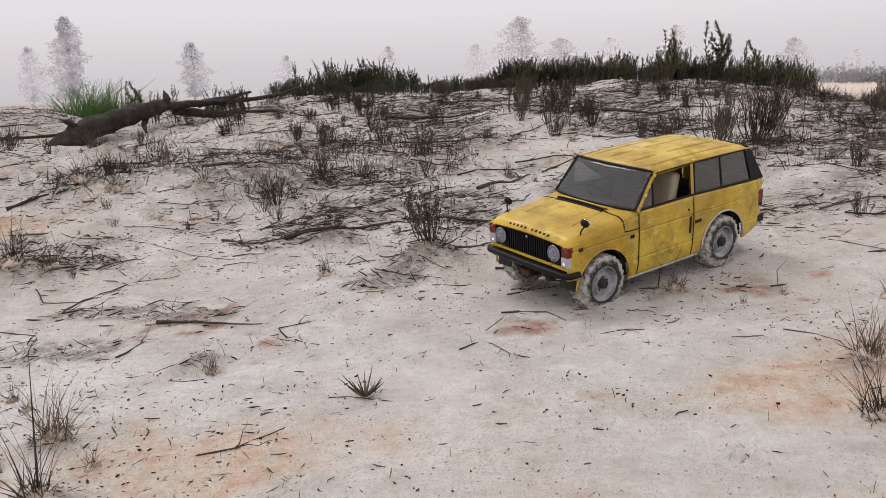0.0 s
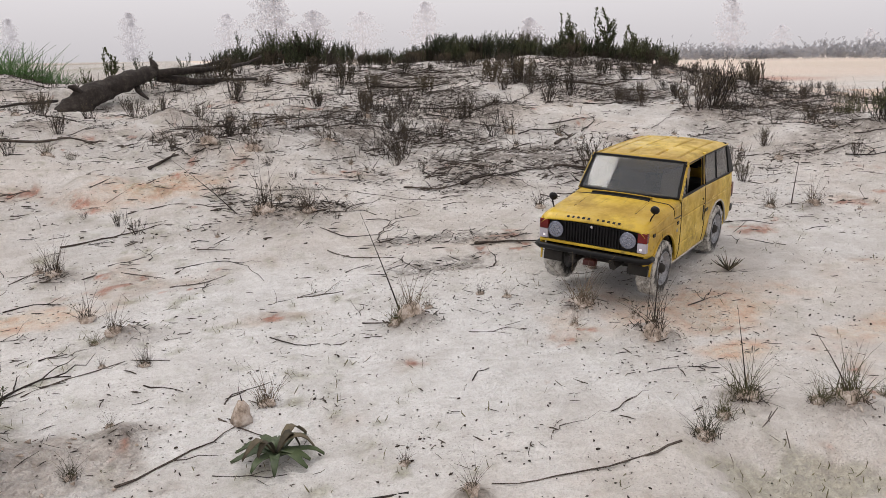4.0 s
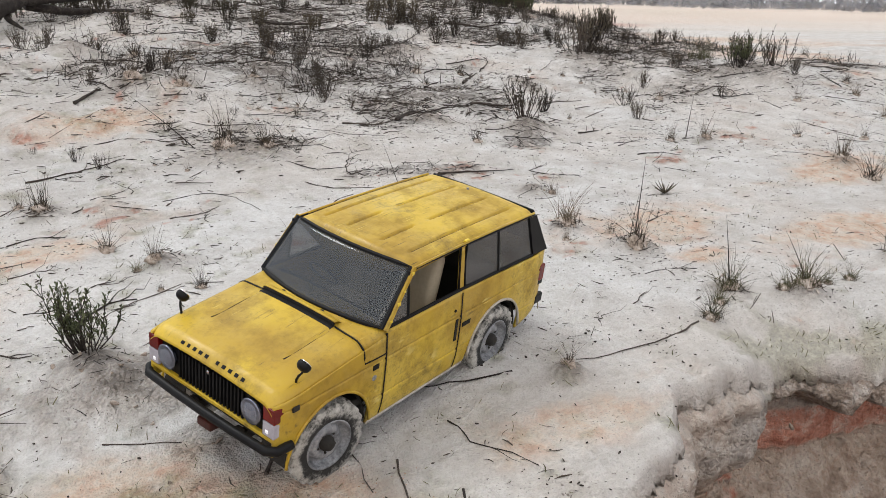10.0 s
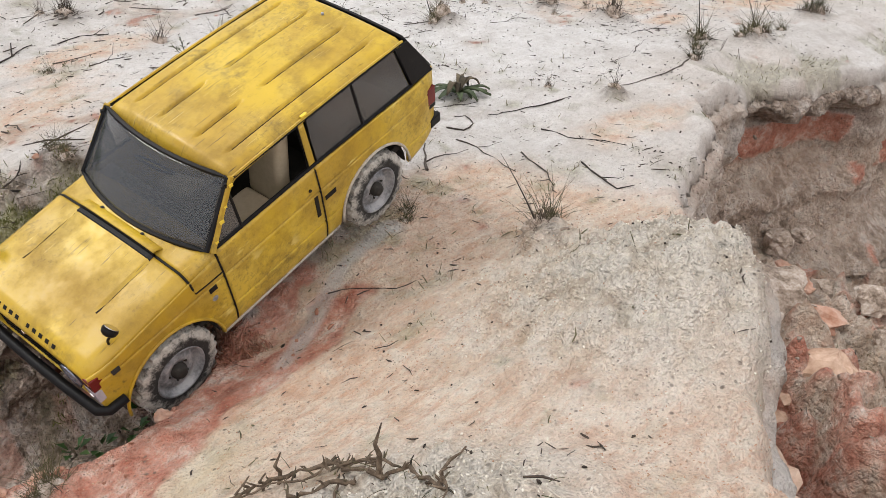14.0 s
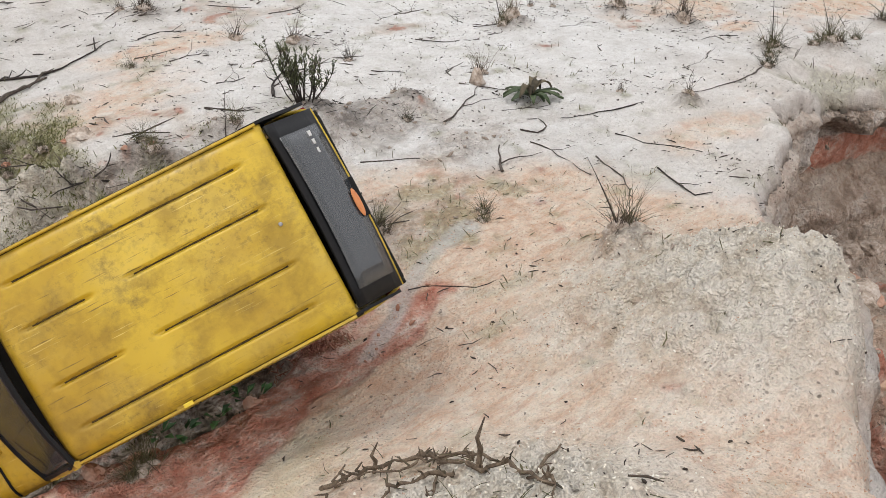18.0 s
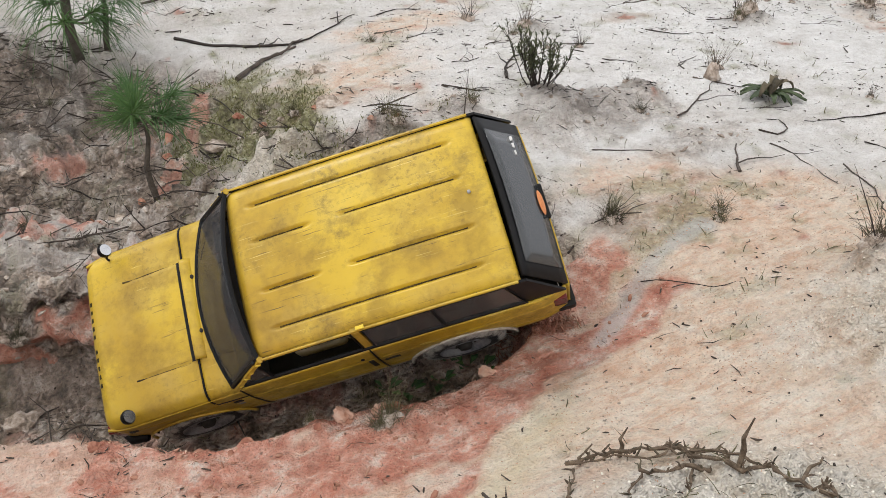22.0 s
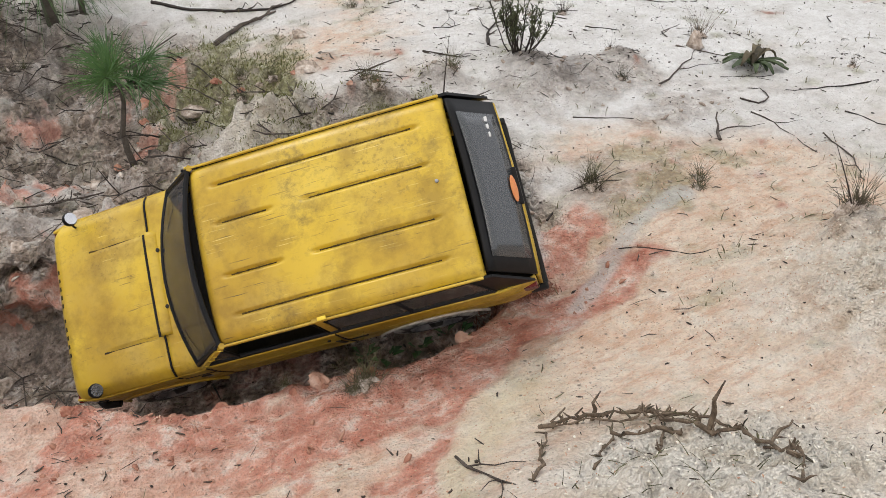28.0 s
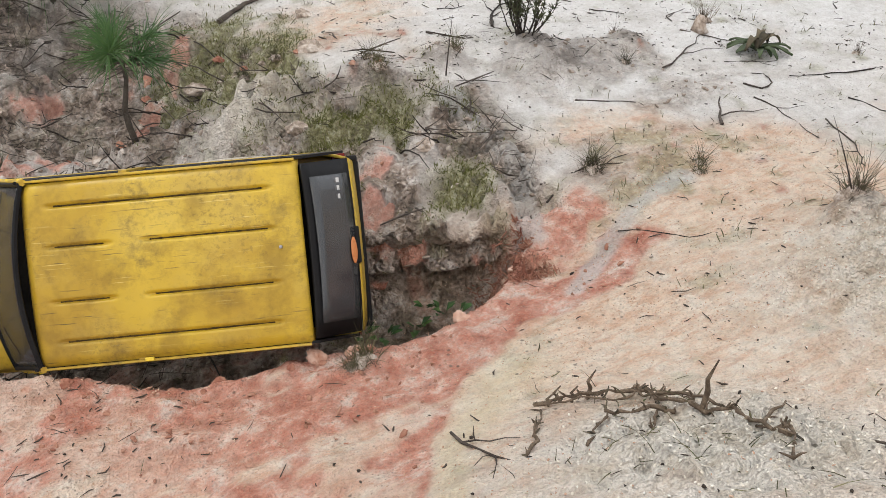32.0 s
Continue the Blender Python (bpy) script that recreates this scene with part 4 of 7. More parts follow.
def glass_material(name, tint, alpha, rough):
    m, n, l, b = mat(name)
    v = coords(n)
    d = noise_tex(n, l, 9, 2, 0.5, v)
    b.inputs["Base Color"].default_value = (*tint, 1)
    l.new(fac_ramp(n, l, d, 0.3, 0.75, alpha - 0.05, alpha + 0.10), b.inputs["Alpha"])
    l.new(fac_ramp(n, l, d, 0.3, 0.7, rough, rough + 0.05), b.inputs["Roughness"])
    b.inputs["Specular IOR Level"].default_value = 0.8
    return m


GLASS = glass_material("dusty_windscreen", (0.045, 0.05, 0.056), 0.66, 0.04)
SIDEGLASS = glass_material("dusty_side_glass", (0.10, 0.10, 0.10), 0.66, 0.08)
REARGLASS = glass_material("tinted_rear_glass", (0.055, 0.06, 0.065), 0.82, 0.10)
LENS = glass_material("lamp_glass", (0.40, 0.43, 0.52), 0.28, 0.04)


# ---------------------------------------------------------------- the car: x ahead, y to its left, z up from the ground, 1:10
def half_width(x, z):
    w = 0.0834
    if z < 0.062:
        w -= 0.0045 * ((0.062 - z) / 0.03) ** 2
    if z > 0.098:
        w -= 0.0022 * ((z - 0.098) / 0.028)
    if x > 0.160:
        w -= 0.0045 * ((x - 0.160) / 0.03) ** 2
    if x < -0.195:
        w -= 0.0060 * ((-0.195 - x) / 0.032) ** 2
    return w - 0.0013 * math.exp(-((z - 0.0985) / 0.0008) ** 2) - 0.0010 * math.exp(-((z - 0.060) / 0.0009) ** 2)


ARCHES = ((0.127, 0.0505), (-0.127, 0.0505))


def bottom_z(x):
    z = 0.034 + (0.012 * max(0, (x - 0.165) / 0.025) if x > 0.165 else 0) + (0.016 * max(0, (-0.185 - x) / 0.04) if x < -0.185 else 0)
    if x > 0.1772:
        z = max(z, 0.0585)
    for ax, r in ARCHES:
        if abs(x - ax) < r:
            z = max(z, 0.040 + math.sqrt(r * r - (x - ax) ** 2) * 0.98)
    return z


def top_z(x):
    if x > 0.0595:
        return 0.1212 - (x - 0.06) * 0.115
    return 0.1258 + (0.0053 * (x + 0.056) / 0.17 if x < -0.056 else 0)


def side_panel(x0, x1, side):
    xs = sorted({round(v, 5) for v in np.linspace(x0, x1, max(8, int((x1 - x0) / 0.0035)))} | {round(ax + s * r, 5) for ax, r in ARCHES for s in (-1, 1) if x0 < ax + s * r < x1})
    rows = []
    for x in xs:
        zb, zt = bottom_z(x), top_z(x)
        lines = [q for c in (0.060, 0.0985) for q in (c - 0.0022, c - 0.0009, c, c + 0.0009, c + 0.0022)]
        zs = sorted([zb + (zt - zb) * k / 20 for k in range(21)] + [min(max(q, zb + 0.0004 + 0.0001 * i), zt - 0.0012 + 0.0001 * i) for i, q in enumerate(lines)])
        rows.append([(x, side * half_width(x, z), z) for z in (zs if side < 0 else zs[::-1])])
    return sheet(rows, 0.0022)


def bonnet_z(x, y):
    z = 0.1262 - (x - 0.068) * 0.118 + 0.0034 * (1 - (y / 0.08) ** 2)
    a = abs(y)
    if a > 0.070:
        z -= 0.0065 * ((a - 0.070) / 0.012) ** 2
    if x > 0.178:
        z -= 0.0075 * ((x - 0.178) / 0.0125) ** 2
    z -= 0.0020 * math.exp(-((a - 0.046) / 0.0011) ** 2) * min(1, max(0, (0.150 - x) / 0.01)) * min(1, max(0, (x - 0.094) / 0.004))
    return z + 0.0011 * (1 / (1 + math.exp((a - 0.046) / 0.0015))) * min(1, max(0, (0.165 - x) / 0.05))


def roof_z(x, y):
    a, u = abs(y), (x + 0.085) / 0.108
    z = 0.1805 - 0.0030 * (y / 0.07) ** 2 - 0.0024 * u * u
    if a > 0.064:
        z -= 0.0055 * ((a - 0.064) / 0.0105) ** 2
    if abs(u) > 0.93:
        z -= 0.0045 * ((abs(u) - 0.93) / 0.07) ** 2

    def groove(yc, xa, xb):
        return 0.0030 * math.exp(-((a - yc) / 0.0017) ** 2) * (1 / (1 + math.exp(-(x - xa) / 0.0012))) * (1 / (1 + math.exp((x - xb) / 0.0012)))
    return z - groove(0.0535, -0.168, 0.004) - groove(0.0215, -0.170, -0.068) - groove(0.0215, -0.042, 0.006)


def front_x(y):
    """The roof's front edge bows forward in the middle."""
    return 0.0225 + 0.010 * (1 - (y / 0.0745) ** 2)


def quad_sheet(a, b, c, d, nu=8, nv=6, thick=0.0012, bow=None):
    a, b, c, d = map(Vector, (a, b, c, d))
    rows = []
    for i in range(nu + 1):
        u = i / nu
        r = []
        for j in range(nv + 1):
            v = j / nv
            p = a.lerp(b, u).lerp(d.lerp(c, u), v)
            r.append(p + (bow(u, v) if bow else Vector()))
        rows.append(r)
    return sheet(rows, thick)


def build_wheel(car, name, x, side):
    hub = part(name, lathe([(side * 0.002, 0.0072), (side * 0.0115, 0.0072), (side * 0.0135, 0.0058), (side * 0.0150, 0.0052), (side * 0.0152, 0.002)], 16), DARK, car, "", True)
    hub.location = (x, side * 0.0715, 0.0405)
    prof = [(-0.0130, 0.0235), (-0.0137, 0.0265), (-0.0137, 0.0330), (-0.0124, 0.0368), (-0.0118, 0.0382), (-0.0062, 0.0388), (-0.0052, 0.0390), (-0.0022, 0.0391), (0.0022, 0.0391), (0.0052, 0.0390), (0.0062, 0.0388), (0.0118, 0.0382), (0.0124, 0.0368), (0.0137, 0.0330), (0.0137, 0.0265), (0.0130, 0.0235)]
    # block tread: raised and sunk steps round the wheel, staggered from row to row
    sides, vs, fs = 96, [], []
    for i, (a, r) in enumerate(prof):
        for k in range(sides):
            t = 2 * math.pi * k / sides
            rr = r
            if 3 <= i <= 12:
                off = 2 if 6 <= i <= 9 else 0
                up = ((k + off) % 4) < 2
                if i in (6, 9):
                    up = False
                rr += (0.0014 if up else -0.0005) if 4 <= i <= 11 else (0.0008 if up else -0.0004)
            vs.append((rr * math.cos(t), a, rr * math.sin(t)))
    for i in range(len(prof) - 1):
        for k in range(sides):
            fs.append((i * sides + k, i * sides + (k + 1) % sides, (i + 1) * sides + (k + 1) % sides, (i + 1) * sides + k))
    part("tyre", (vs, fs), MUDDY, hub, "knobbly tyre caked with pale mud")
    s = side
    rim = [(-s * 0.012, 0.0245), (s * 0.0128, 0.0248), (s * 0.0140, 0.0240), (s * 0.0132, 0.0228), (s * 0.0080, 0.0216), (s * 0.0062, 0.0196), (s * 0.0060, 0.0180), (s * 0.0092, 0.0158), (s * 0.0104, 0.0130), (s * 0.0098, 0.0100), (s * 0.0082, 0.0085), (s * 0.0080, 0.0060)]
    r = part("rim", lathe(rim, 40), STEEL, hub, "grey steel rim", True)
    for k in range(5):
        t = 2 * math.pi * k / 5 + 0.3
        part("wheel_nut", lathe([(s * 0.007, 0.0012), (s * 0.0105, 0.0012), (s * 0.0108, 0.0007)], 6, "y", (0.0098 * math.cos(t), 0, 0.0098 * math.sin(t))), DARK, r)
    return hub


def build_car():
    car = tagged(new("off_road_car"), "worn yellow three-door scale off-road car with muddy tyres", "model car")
    car.empty_display_size = 0.05
    for s in (1, -1):
        part("front_wing", side_panel(0.0600, 0.1895, s), PAINT, car, "", True)
        d = part("door", side_panel(-0.0555, 0.0585, s), PAINT, car, "", True)
        part("door_handle", box(-0.0518, -0.0472, s * 0.0826 - 0.0014, s * 0.0826 + 0.0014, 0.072, 0.097, 0.0006), BLACK, d, "black door edge handle")
        part("door_lock", lathe([(s * 0.0815, 0.0016), (s * 0.0838, 0.0016), (s * 0.084, 0.001)], 10, "y", (-0.045, 0, 0.108)), BLACK, d)
        part("rear_quarter_panel", side_panel(-0.2268, -0.0570, s), PAINT, car, "", True)
        for ax, r in ARCHES:
            arc = [(ax + (r - 0.0005) * math.cos(t), s * (half_width(ax + r * math.cos(t), 0.07) + 0.0006), 0.040 + r * 0.98 * math.sin(t)) for t in np.linspace(0.02, math.pi - 0.02, 26)]
            part("wheel_arch", tube(arc, 0.0015, 6), PAINT if ax > 0 else MUDEDGE, car, "" if ax > 0 else "rear wheel arch edged with dried mud", True)
            liner = [[(ax + 0.049 * math.cos(t), s * y, 0.040 + 0.049 * math.sin(t)) for y in (0.079, 0.05)] for t in np.linspace(0, math.pi, 14)]
            part("arch_liner", sheet(liner, 0.001), DARK, car)
        part("sill", tube([(x, s * 0.0785, 0.0335) for x in np.linspace(-0.074, 0.0755, 12)], 0.0022, 6), MUDEDGE, car, "sill edge crusted with dried mud", True)
        for xs in (0.0593, -0.0563):
            part("door_gap", tube([(xs, s * (half_width(xs, z) - 0.0004), z) for z in np.linspace(0.037, 0.1235, 14)], 0.0011, 6), BLACK, car)
        part("wing_gap", tube([(0.0893, s * yy, bonnet_z(0.0893, yy) - 0.0004) for yy in np.linspace(0.046, 0.0800, 10)] + [(0.0891, s * 0.0815, 0.1165), (0.0888, s * 0.0822, 0.1100), (0.0880, s * 0.0825, 0.1045), (0.0740, s * 0.0825, 0.1035), (0.0600, s * 0.0825, 0.1035)], 0.0011, 6), BLACK, car)
        for c0, c1 in ((0.097, 0.150),):
            part("bonnet_crease_dirt", tube([(x, s * 0.046, bonnet_z(x, 0.046) - 0.0001) for x in np.linspace(c0, c1, 22)], [0.0009 + 0.0004 * math.sin(3.1 * k / 21) for k in range(22)], 5), GROOVE, car)
        part("drip_rail_gap", tube([(x, s * 0.0738, 0.1728 - 0.0016 * ((x + 0.085) / 0.1) ** 2) for x in np.linspace(0.018, -0.188, 14)], 0.0011, 5), BLACK, car)
        for k, (u, w) in enumerate(((0.15, 0.0022), (0.42, 0.0030), (0.62, 0.0018), (0.9, 0.0026))):
            xx, zz = 0.0600 - 0.0395 * u, 0.1255 + 0.049 * u
            part("paint_chip", box(xx - w * 0.7, xx + w * 0.7, s * (0.0806 - (zz - 0.1258) * 0.100) - 0.0012, s * (0.0806 - (zz - 0.1258) * 0.100) + 0.0012, zz - w * 0.6, zz + w * 0.6, 0.0004), FRESH, car)
        # pillars, door frame, side glass
        g = lambda x, z: (x, s * (0.0788 - (z - 0.1258) * 0.100), z)
        part("a_pillar", tube([g(0.0600, 0.1255), g(0.0400, 0.1510), g(0.0205, 0.1745)], [0.0032, 0.0030, 0.0028], 6), PAINT, car)
        part("b_pillar", quad_sheet(g(-0.0535, 0.1255), g(-0.0605, 0.1255), g(-0.0595, 0.1745), g(-0.0535, 0.1745), 2, 5, 0.003), PAINT, car)
        frame = [g(0.0560, 0.1275), g(-0.0520, 0.1275), g(-0.0520, 0.1725), g(0.0195, 0.1725)]
        part("door_window_frame", tube(frame, 0.0016, 6, True), BLACK, car)
        q = part("quarter_light", quad_sheet(g(0.0545, 0.128), g(0.0285, 0.128), g(0.0285, 0.162), g(0.0310, 0.160), 3, 3, 0.0008), SIDEGLASS, car)
        part("quarter_light_bar", tube([g(0.0275, 0.1275), g(0.0275, 0.1725)], 0.0014, 6), BLACK, q)
        w = part("rear_side_window", quad_sheet(g(-0.0620, 0.1275), g(-0.1900, 0.1240), g(-0.1760, 0.1715), g(-0.0620, 0.1725), 6, 4, 0.0008), SIDEGLASS, car)
        wf = [g(-0.0620, 0.1270), g(-0.1930, 0.1235), g(-0.1780, 0.1720), g(-0.0620, 0.1730)]
        part("window_rubber", tube(wf, 0.0018, 6, True), BLACK, w)
        part("window_divider", tube([g(-0.1230, 0.1255), g(-0.1190, 0.1722)], 0.0016, 6), BLACK, w)
        part("d_pillar", quad_sheet(g(-0.1930, 0.1225), g(-0.2260, 0.1215), g(-0.1965, 0.1690), g(-0.1780, 0.1705), 4, 6, 0.0022), BLACK, car, "black rear pillar")
        part("belt_strip", tube([g(x, 0.1268 - (0.0028 * (x + 0.062) / -0.13 if x < -0.062 else 0)) for x in np.linspace(0.056, -0.190, 16)], 0.0019, 6), BLACK, car)
        part("gutter", tube([(x, s * 0.0742, 0.1748 - 0.0016 * ((x + 0.085) / 0.1) ** 2) for x in np.linspace(0.020, -0.190, 14)], 0.0013, 5), PAINT, car)
        # lamps and front corner
        h = part("headlamp_bowl", lathe([(0.1840, 0.002), (0.1842, 0.006), (0.1870, 0.0098), (0.1900, 0.0112), (0.1915, 0.0118), (0.1918, 0.0108)], 24, "x", (0, s * 0.0540, 0.0915)), BOWL, car, "round chrome headlamp bowl", True)
        part("headlamp_led", lathe([(0.1846, 0.0034), (0.1862, 0.003), (0.1865, 0.001)], 16, "x", (0, s * 0.0540, 0.0915)), LED, h, "lit white headlamp bulb")
        part("headlamp_glass", lathe([(0.1896, 0.0106), (0.1912, 0.0098), (0.1924, 0.006), (0.1928, 0.001)], 24, "x", (0, s * 0.0540, 0.0915)), LENS, h, "", True)
        lamp = part("indicator_lamp", box(0.1800, 0.1902, s * 0.0738 - 0.0068, s * 0.0738 + 0.0068, 0.0905, 0.1040, 0.001), REDLENS, car, "dark red indicator lens")
        part("side_lamp", box(0.1800, 0.1904, s * 0.0738 - 0.0066, s * 0.0738 + 0.0066, 0.0765, 0.0900, 0.001), WHITELENS, lamp, "clear side lamp lens")
        part("side_lamp_led", box(0.1896, 0.1910, s * 0.0725 - 0.0018, s * 0.0725 + 0.0018, 0.0795, 0.0830, 0.0008), SIDELED, lamp, "lit side lamp")
        t = part("tail_lamp", box(-0.2262, -0.2140, s * 0.0775 - 0.003, s * 0.0775 + 0.0038, 0.0830, 0.1030, 0.001), REDLENS, car, "red tail lamp")
        part("tail_lamp_trim", box(-0.2266, -0.2130, s * 0.0772 - 0.003, s * 0.0772 + 0.0036, 0.0775, 0.0825, 0.001), BLACK, t)
        # wing mirror on a bent stalk
        mp = [(0.1610, s * 0.0725, 0.1125), (0.1612, s * 0.0735, 0.1180), (0.1606, s * 0.0755, 0.1225), (0.1590, s * 0.0772, 0.1250), (0.1580, s * 0.0768, 0.1280)]
        mir = part("wing_mirror", tube(mp, 0.0011, 6), BLACK, car, "black wing mirror on a bent stalk", True)
        def tilted(vf):
            """The mirror's head leans back about its stalk."""
            turn, c = Matrix.Rotation(radians(34), 3, "Y"), Vector((0.1575, s * 0.0768, 0.1300))
            return [turn @ (Vector(q) - c) + c for q in vf[0]], vf[1]
        part("mirror_head", tilted(lathe([(0.1545, 0.0058), (0.1560, 0.0064), (0.1590, 0.0058), (0.1608, 0.0038), (0.1615, 0.001)], 18, "x", (0, s * 0.0768, 0.1300))), BLACK, mir, "", True)
        part("mirror_glass", tilted(lathe([(0.1538, 0.001), (0.1539, 0.0054), (0.1550, 0.0054)], 18, "x", (0, s * 0.0768, 0.1300))), CHROME, mir)
        # badges as plain shapes
        part("wing_badge", box(0.0690, 0.0770, s * 0.0829 - 0.0012, s * 0.0829 + 0.0012, 0.0925, 0.0975, 0.0004), BLACK, car)
        bd = part("wing_badge_oval", lathe([(s * 0.0815, 0.0030), (s * 0.0836, 0.0030), (s * 0.0838, 0.002)], 14, "y", (0.0740, 0, 0.0840)), STEEL, car)
        part("quarter_badge", box(-0.0740, -0.0600, s * 0.0829 - 0.0012, s * 0.0829 + 0.0012, 0.0840, 0.0890, 0.0004), BLACK, car)
        part("seat_badge", box(0.1660, 0.1730, s * 0.0824 - 0.0014, s * 0.0824 + 0.0014, 0.0960, 0.1010, 0.0004), DARK, car)
        seat = part("front_seat", box(-0.030, 0.018, s * 0.036 - 0.021, s * 0.036 + 0.021, 0.070, 0.090, 0.006, 3), CREAM, car, "cream vinyl front seat", True)
        bk = box(-0.046, -0.030, s * 0.036 - 0.021, s * 0.036 + 0.021, 0.082, 0.158, 0.007, 3)
        bmesh.ops.rotate(bk, verts=bk.verts[:], cent=(-0.035, 0, 0.085), matrix=Matrix.Rotation(radians(-10), 3, "Y"))
        part("seat_back", bk, CREAM, seat, "", True)
    # bonnet, scuttle, roof
    xs = np.concatenate([np.linspace(0.0905, 0.175, 38), np.linspace(0.1775, 0.1905, 10)])
    ys = np.linspace(-0.0815, 0.0815, 91)
    bon = part("bonnet", sheet([[(x, y * (1 - 0.045 * max(0, (x - 0.16) / 0.03) ** 2), bonnet_z(x, y)) for y in ys] for x in xs], 0.0018), PAINT, car, "dented yellow bonnet", True)
    widths = [0.0034, 0.0036, 0.0036, 0.0038, 0.0030, 0.0036, 0.0040, 0.0036, 0.0030, 0.0036]
    y = 0.0385
    for k, wd in enumerate(widths):
        zz = bonnet_z(0.1862, y)
        bar = box(0.1846, 0.1878, y - wd / 2, y + wd / 2, zz - 0.0004, zz + 0.0004)
        bmesh.ops.rotate(bar, verts=bar.verts[:], cent=(0.1862, y, zz), matrix=Matrix.Rotation(radians(44), 3, "Y"))
        part("letter_bar", bar, BLACK, bon, "dark raised letter shape" if k == 0 else "")
        y -= 0.0078 + (0.006 if k == 4 else 0)
    part("bonnet_badge", lathe([(0.1885, 0.0022), (0.1905, 0.002), (0.191, 0.001)], 10, "x", (0, 0, 0.1020)), CHROME, bon)
    part("scuttle", sheet([[(x, yy, bonnet_z(x, yy)) for yy in np.linspace(-0.0815, 0.0815, 41)] for x in np.linspace(0.0560, 0.0882, 14)], 0.0018), PAINT, car, "", True)
    vent = part("scuttle_cowl", sheet([[(x, yy, bonnet_z(0.0900, yy) + (0.0900 - x) * 0.118 + h) for yy in np.linspace(-0.046, 0.046, 25)] for x, h in ((0.0800, -0.0010), (0.0815, 0.0006), (0.0850, 0.0032), (0.0888, 0.0046), (0.0900, 0.0044))], 0.0008), PAINT, car, "", True)
    part("air_intake", sheet([[(x, yy, bonnet_z(0.0900, yy) + h) for yy in np.linspace(-0.0456, 0.0456, 25)] for x, h in ((0.0888, 0.0036), (0.0902, 0.0030), (0.0908, 0.0004), (0.0940, 0.0003), (0.0955, -0.0012))], 0.0006), BLACK, vent, "black forward-facing air intake")
    for yy in (-0.028, 0.022):
        part("wiper_spindle", lathe([(0.124, 0.0022), (0.1296, 0.0020), (0.1302, 0.001)], 10, "z", (0.0815, yy, 0)), DARK, car)
    rys = np.unique(np.concatenate([np.linspace(-0.0745, 0.0745, 70)] + [np.linspace(c - 0.004, c + 0.004, 11) for c in (-0.0535, -0.0215, 0.0215, 0.0535)]))
    rows = []
    for u in np.linspace(0, 1, 110):
        rows.append([(front_x(yy) * (1 - u) + (-0.1925) * u, yy, roof_z(front_x(yy) * (1 - u) - 0.1925 * u, yy)) for yy in rys])
    roof = part("roof", sheet(rows[::-1], 0.002), PAINT, car, "scuffed yellow roof with pressed grooves", True)
    part("roof_bolt", lathe([(0.178, 0.0016), (0.1807, 0.0014), (0.181, 0.0006)], 8, "z", (-0.1740, -0.006, 0)), STEEL, roof)
    part("paint_chip", box(-0.0660, -0.0590, 0.0715, 0.0745, 0.1752, 0.1774, 0.0005), FRESH, roof)
    for s in (1, -1):
        for yc, xa, xb in ((0.0535, -0.166, 0.002), (0.0215, -0.168, -0.070), (0.0215, -0.040, 0.004)):
            part("groove_dirt", tube([(x, s * yc, roof_z(x, yc) - 0.0001) for x in np.linspace(xa + 0.003, xb - 0.003, 24)], [0.0013 * (0.75 + 0.5 * noise.noise(Vector((x * 60, yc * 90 * s, 0)))) for x in np.linspace(0, 1, 24)], 5), GROOVE, roof)
    # windscreen
    ws = quad_sheet((0.0625, 0.0765, 0.1285), (0.0625, -0.0765, 0.1285), (0.0230, -0.0715, 0.1735), (0.0230, 0.0715, 0.1735), 28, 14, 0.001, lambda u, v: Vector(((0.015 - 0.005 * v) * (1 - (2 * u - 1) ** 2), 0, 0.0018 * (1 - (2 * u - 1) ** 2))))
    wsc = part("windscreen", ws, GLASS, car, "dusty grey windscreen", True)
    ring = []
    for u in np.linspace(0, 1, 13):
        ring.append((0.0630 + 0.015 * (1 - (2 * u - 1) ** 2), 0.0772 - 0.1544 * u, 0.1280 + 0.0018 * (1 - (2 * u - 1) ** 2)))
    for u in np.linspace(1, 0, 13):
        ring.append((0.0225 + 0.010 * (1 - (2 * u - 1) ** 2), 0.0725 - 0.1450 * u, 0.1742 + 0.0018 * (1 - (2 * u - 1) ** 2)))
    part("windscreen_rubber", tube(ring, 0.0022, 6, True), BLACK, wsc)
    part("screen_sticker", box(0.0255, 0.0290, 0.060, 0.066, 0.1660, 0.1675), BLACK, wsc)
    # tail
    part("tailgate", quad_sheet((-0.2272, -0.0750, 0.0520), (-0.2272, 0.0750, 0.0520), (-0.2272, 0.0745, 0.1208), (-0.2272, -0.0745, 0.1208), 8, 8, 0.003, lambda u, v: Vector((-0.0022 * (1 - (2 * u - 1) ** 2), 0, 0))), PAINT, car, "", True)
    up = part("upper_tailgate", quad_sheet((-0.2270, -0.0745, 0.1215), (-0.2270, 0.0745, 0.1215), (-0.1935, 0.0700, 0.1730), (-0.1935, -0.0700, 0.1730), 10, 6, 0.0025, lambda u, v: Vector((-0.002 * (1 - (2 * u - 1) ** 2), 0, 0))), BLACK, car, "black upper tailgate frame", True)
    rg = part("rear_window", quad_sheet((-0.2268, -0.0620, 0.1265), (-0.2268, 0.0620, 0.1265), (-0.1998, 0.0590, 0.1680), (-0.1998, -0.0590, 0.1680), 10, 5, 0.0012, lambda u, v: Vector((-0.0022 * (1 - (2 * u - 1) ** 2), 0, 0.001))), REARGLASS, up, "tinted rear window", True)
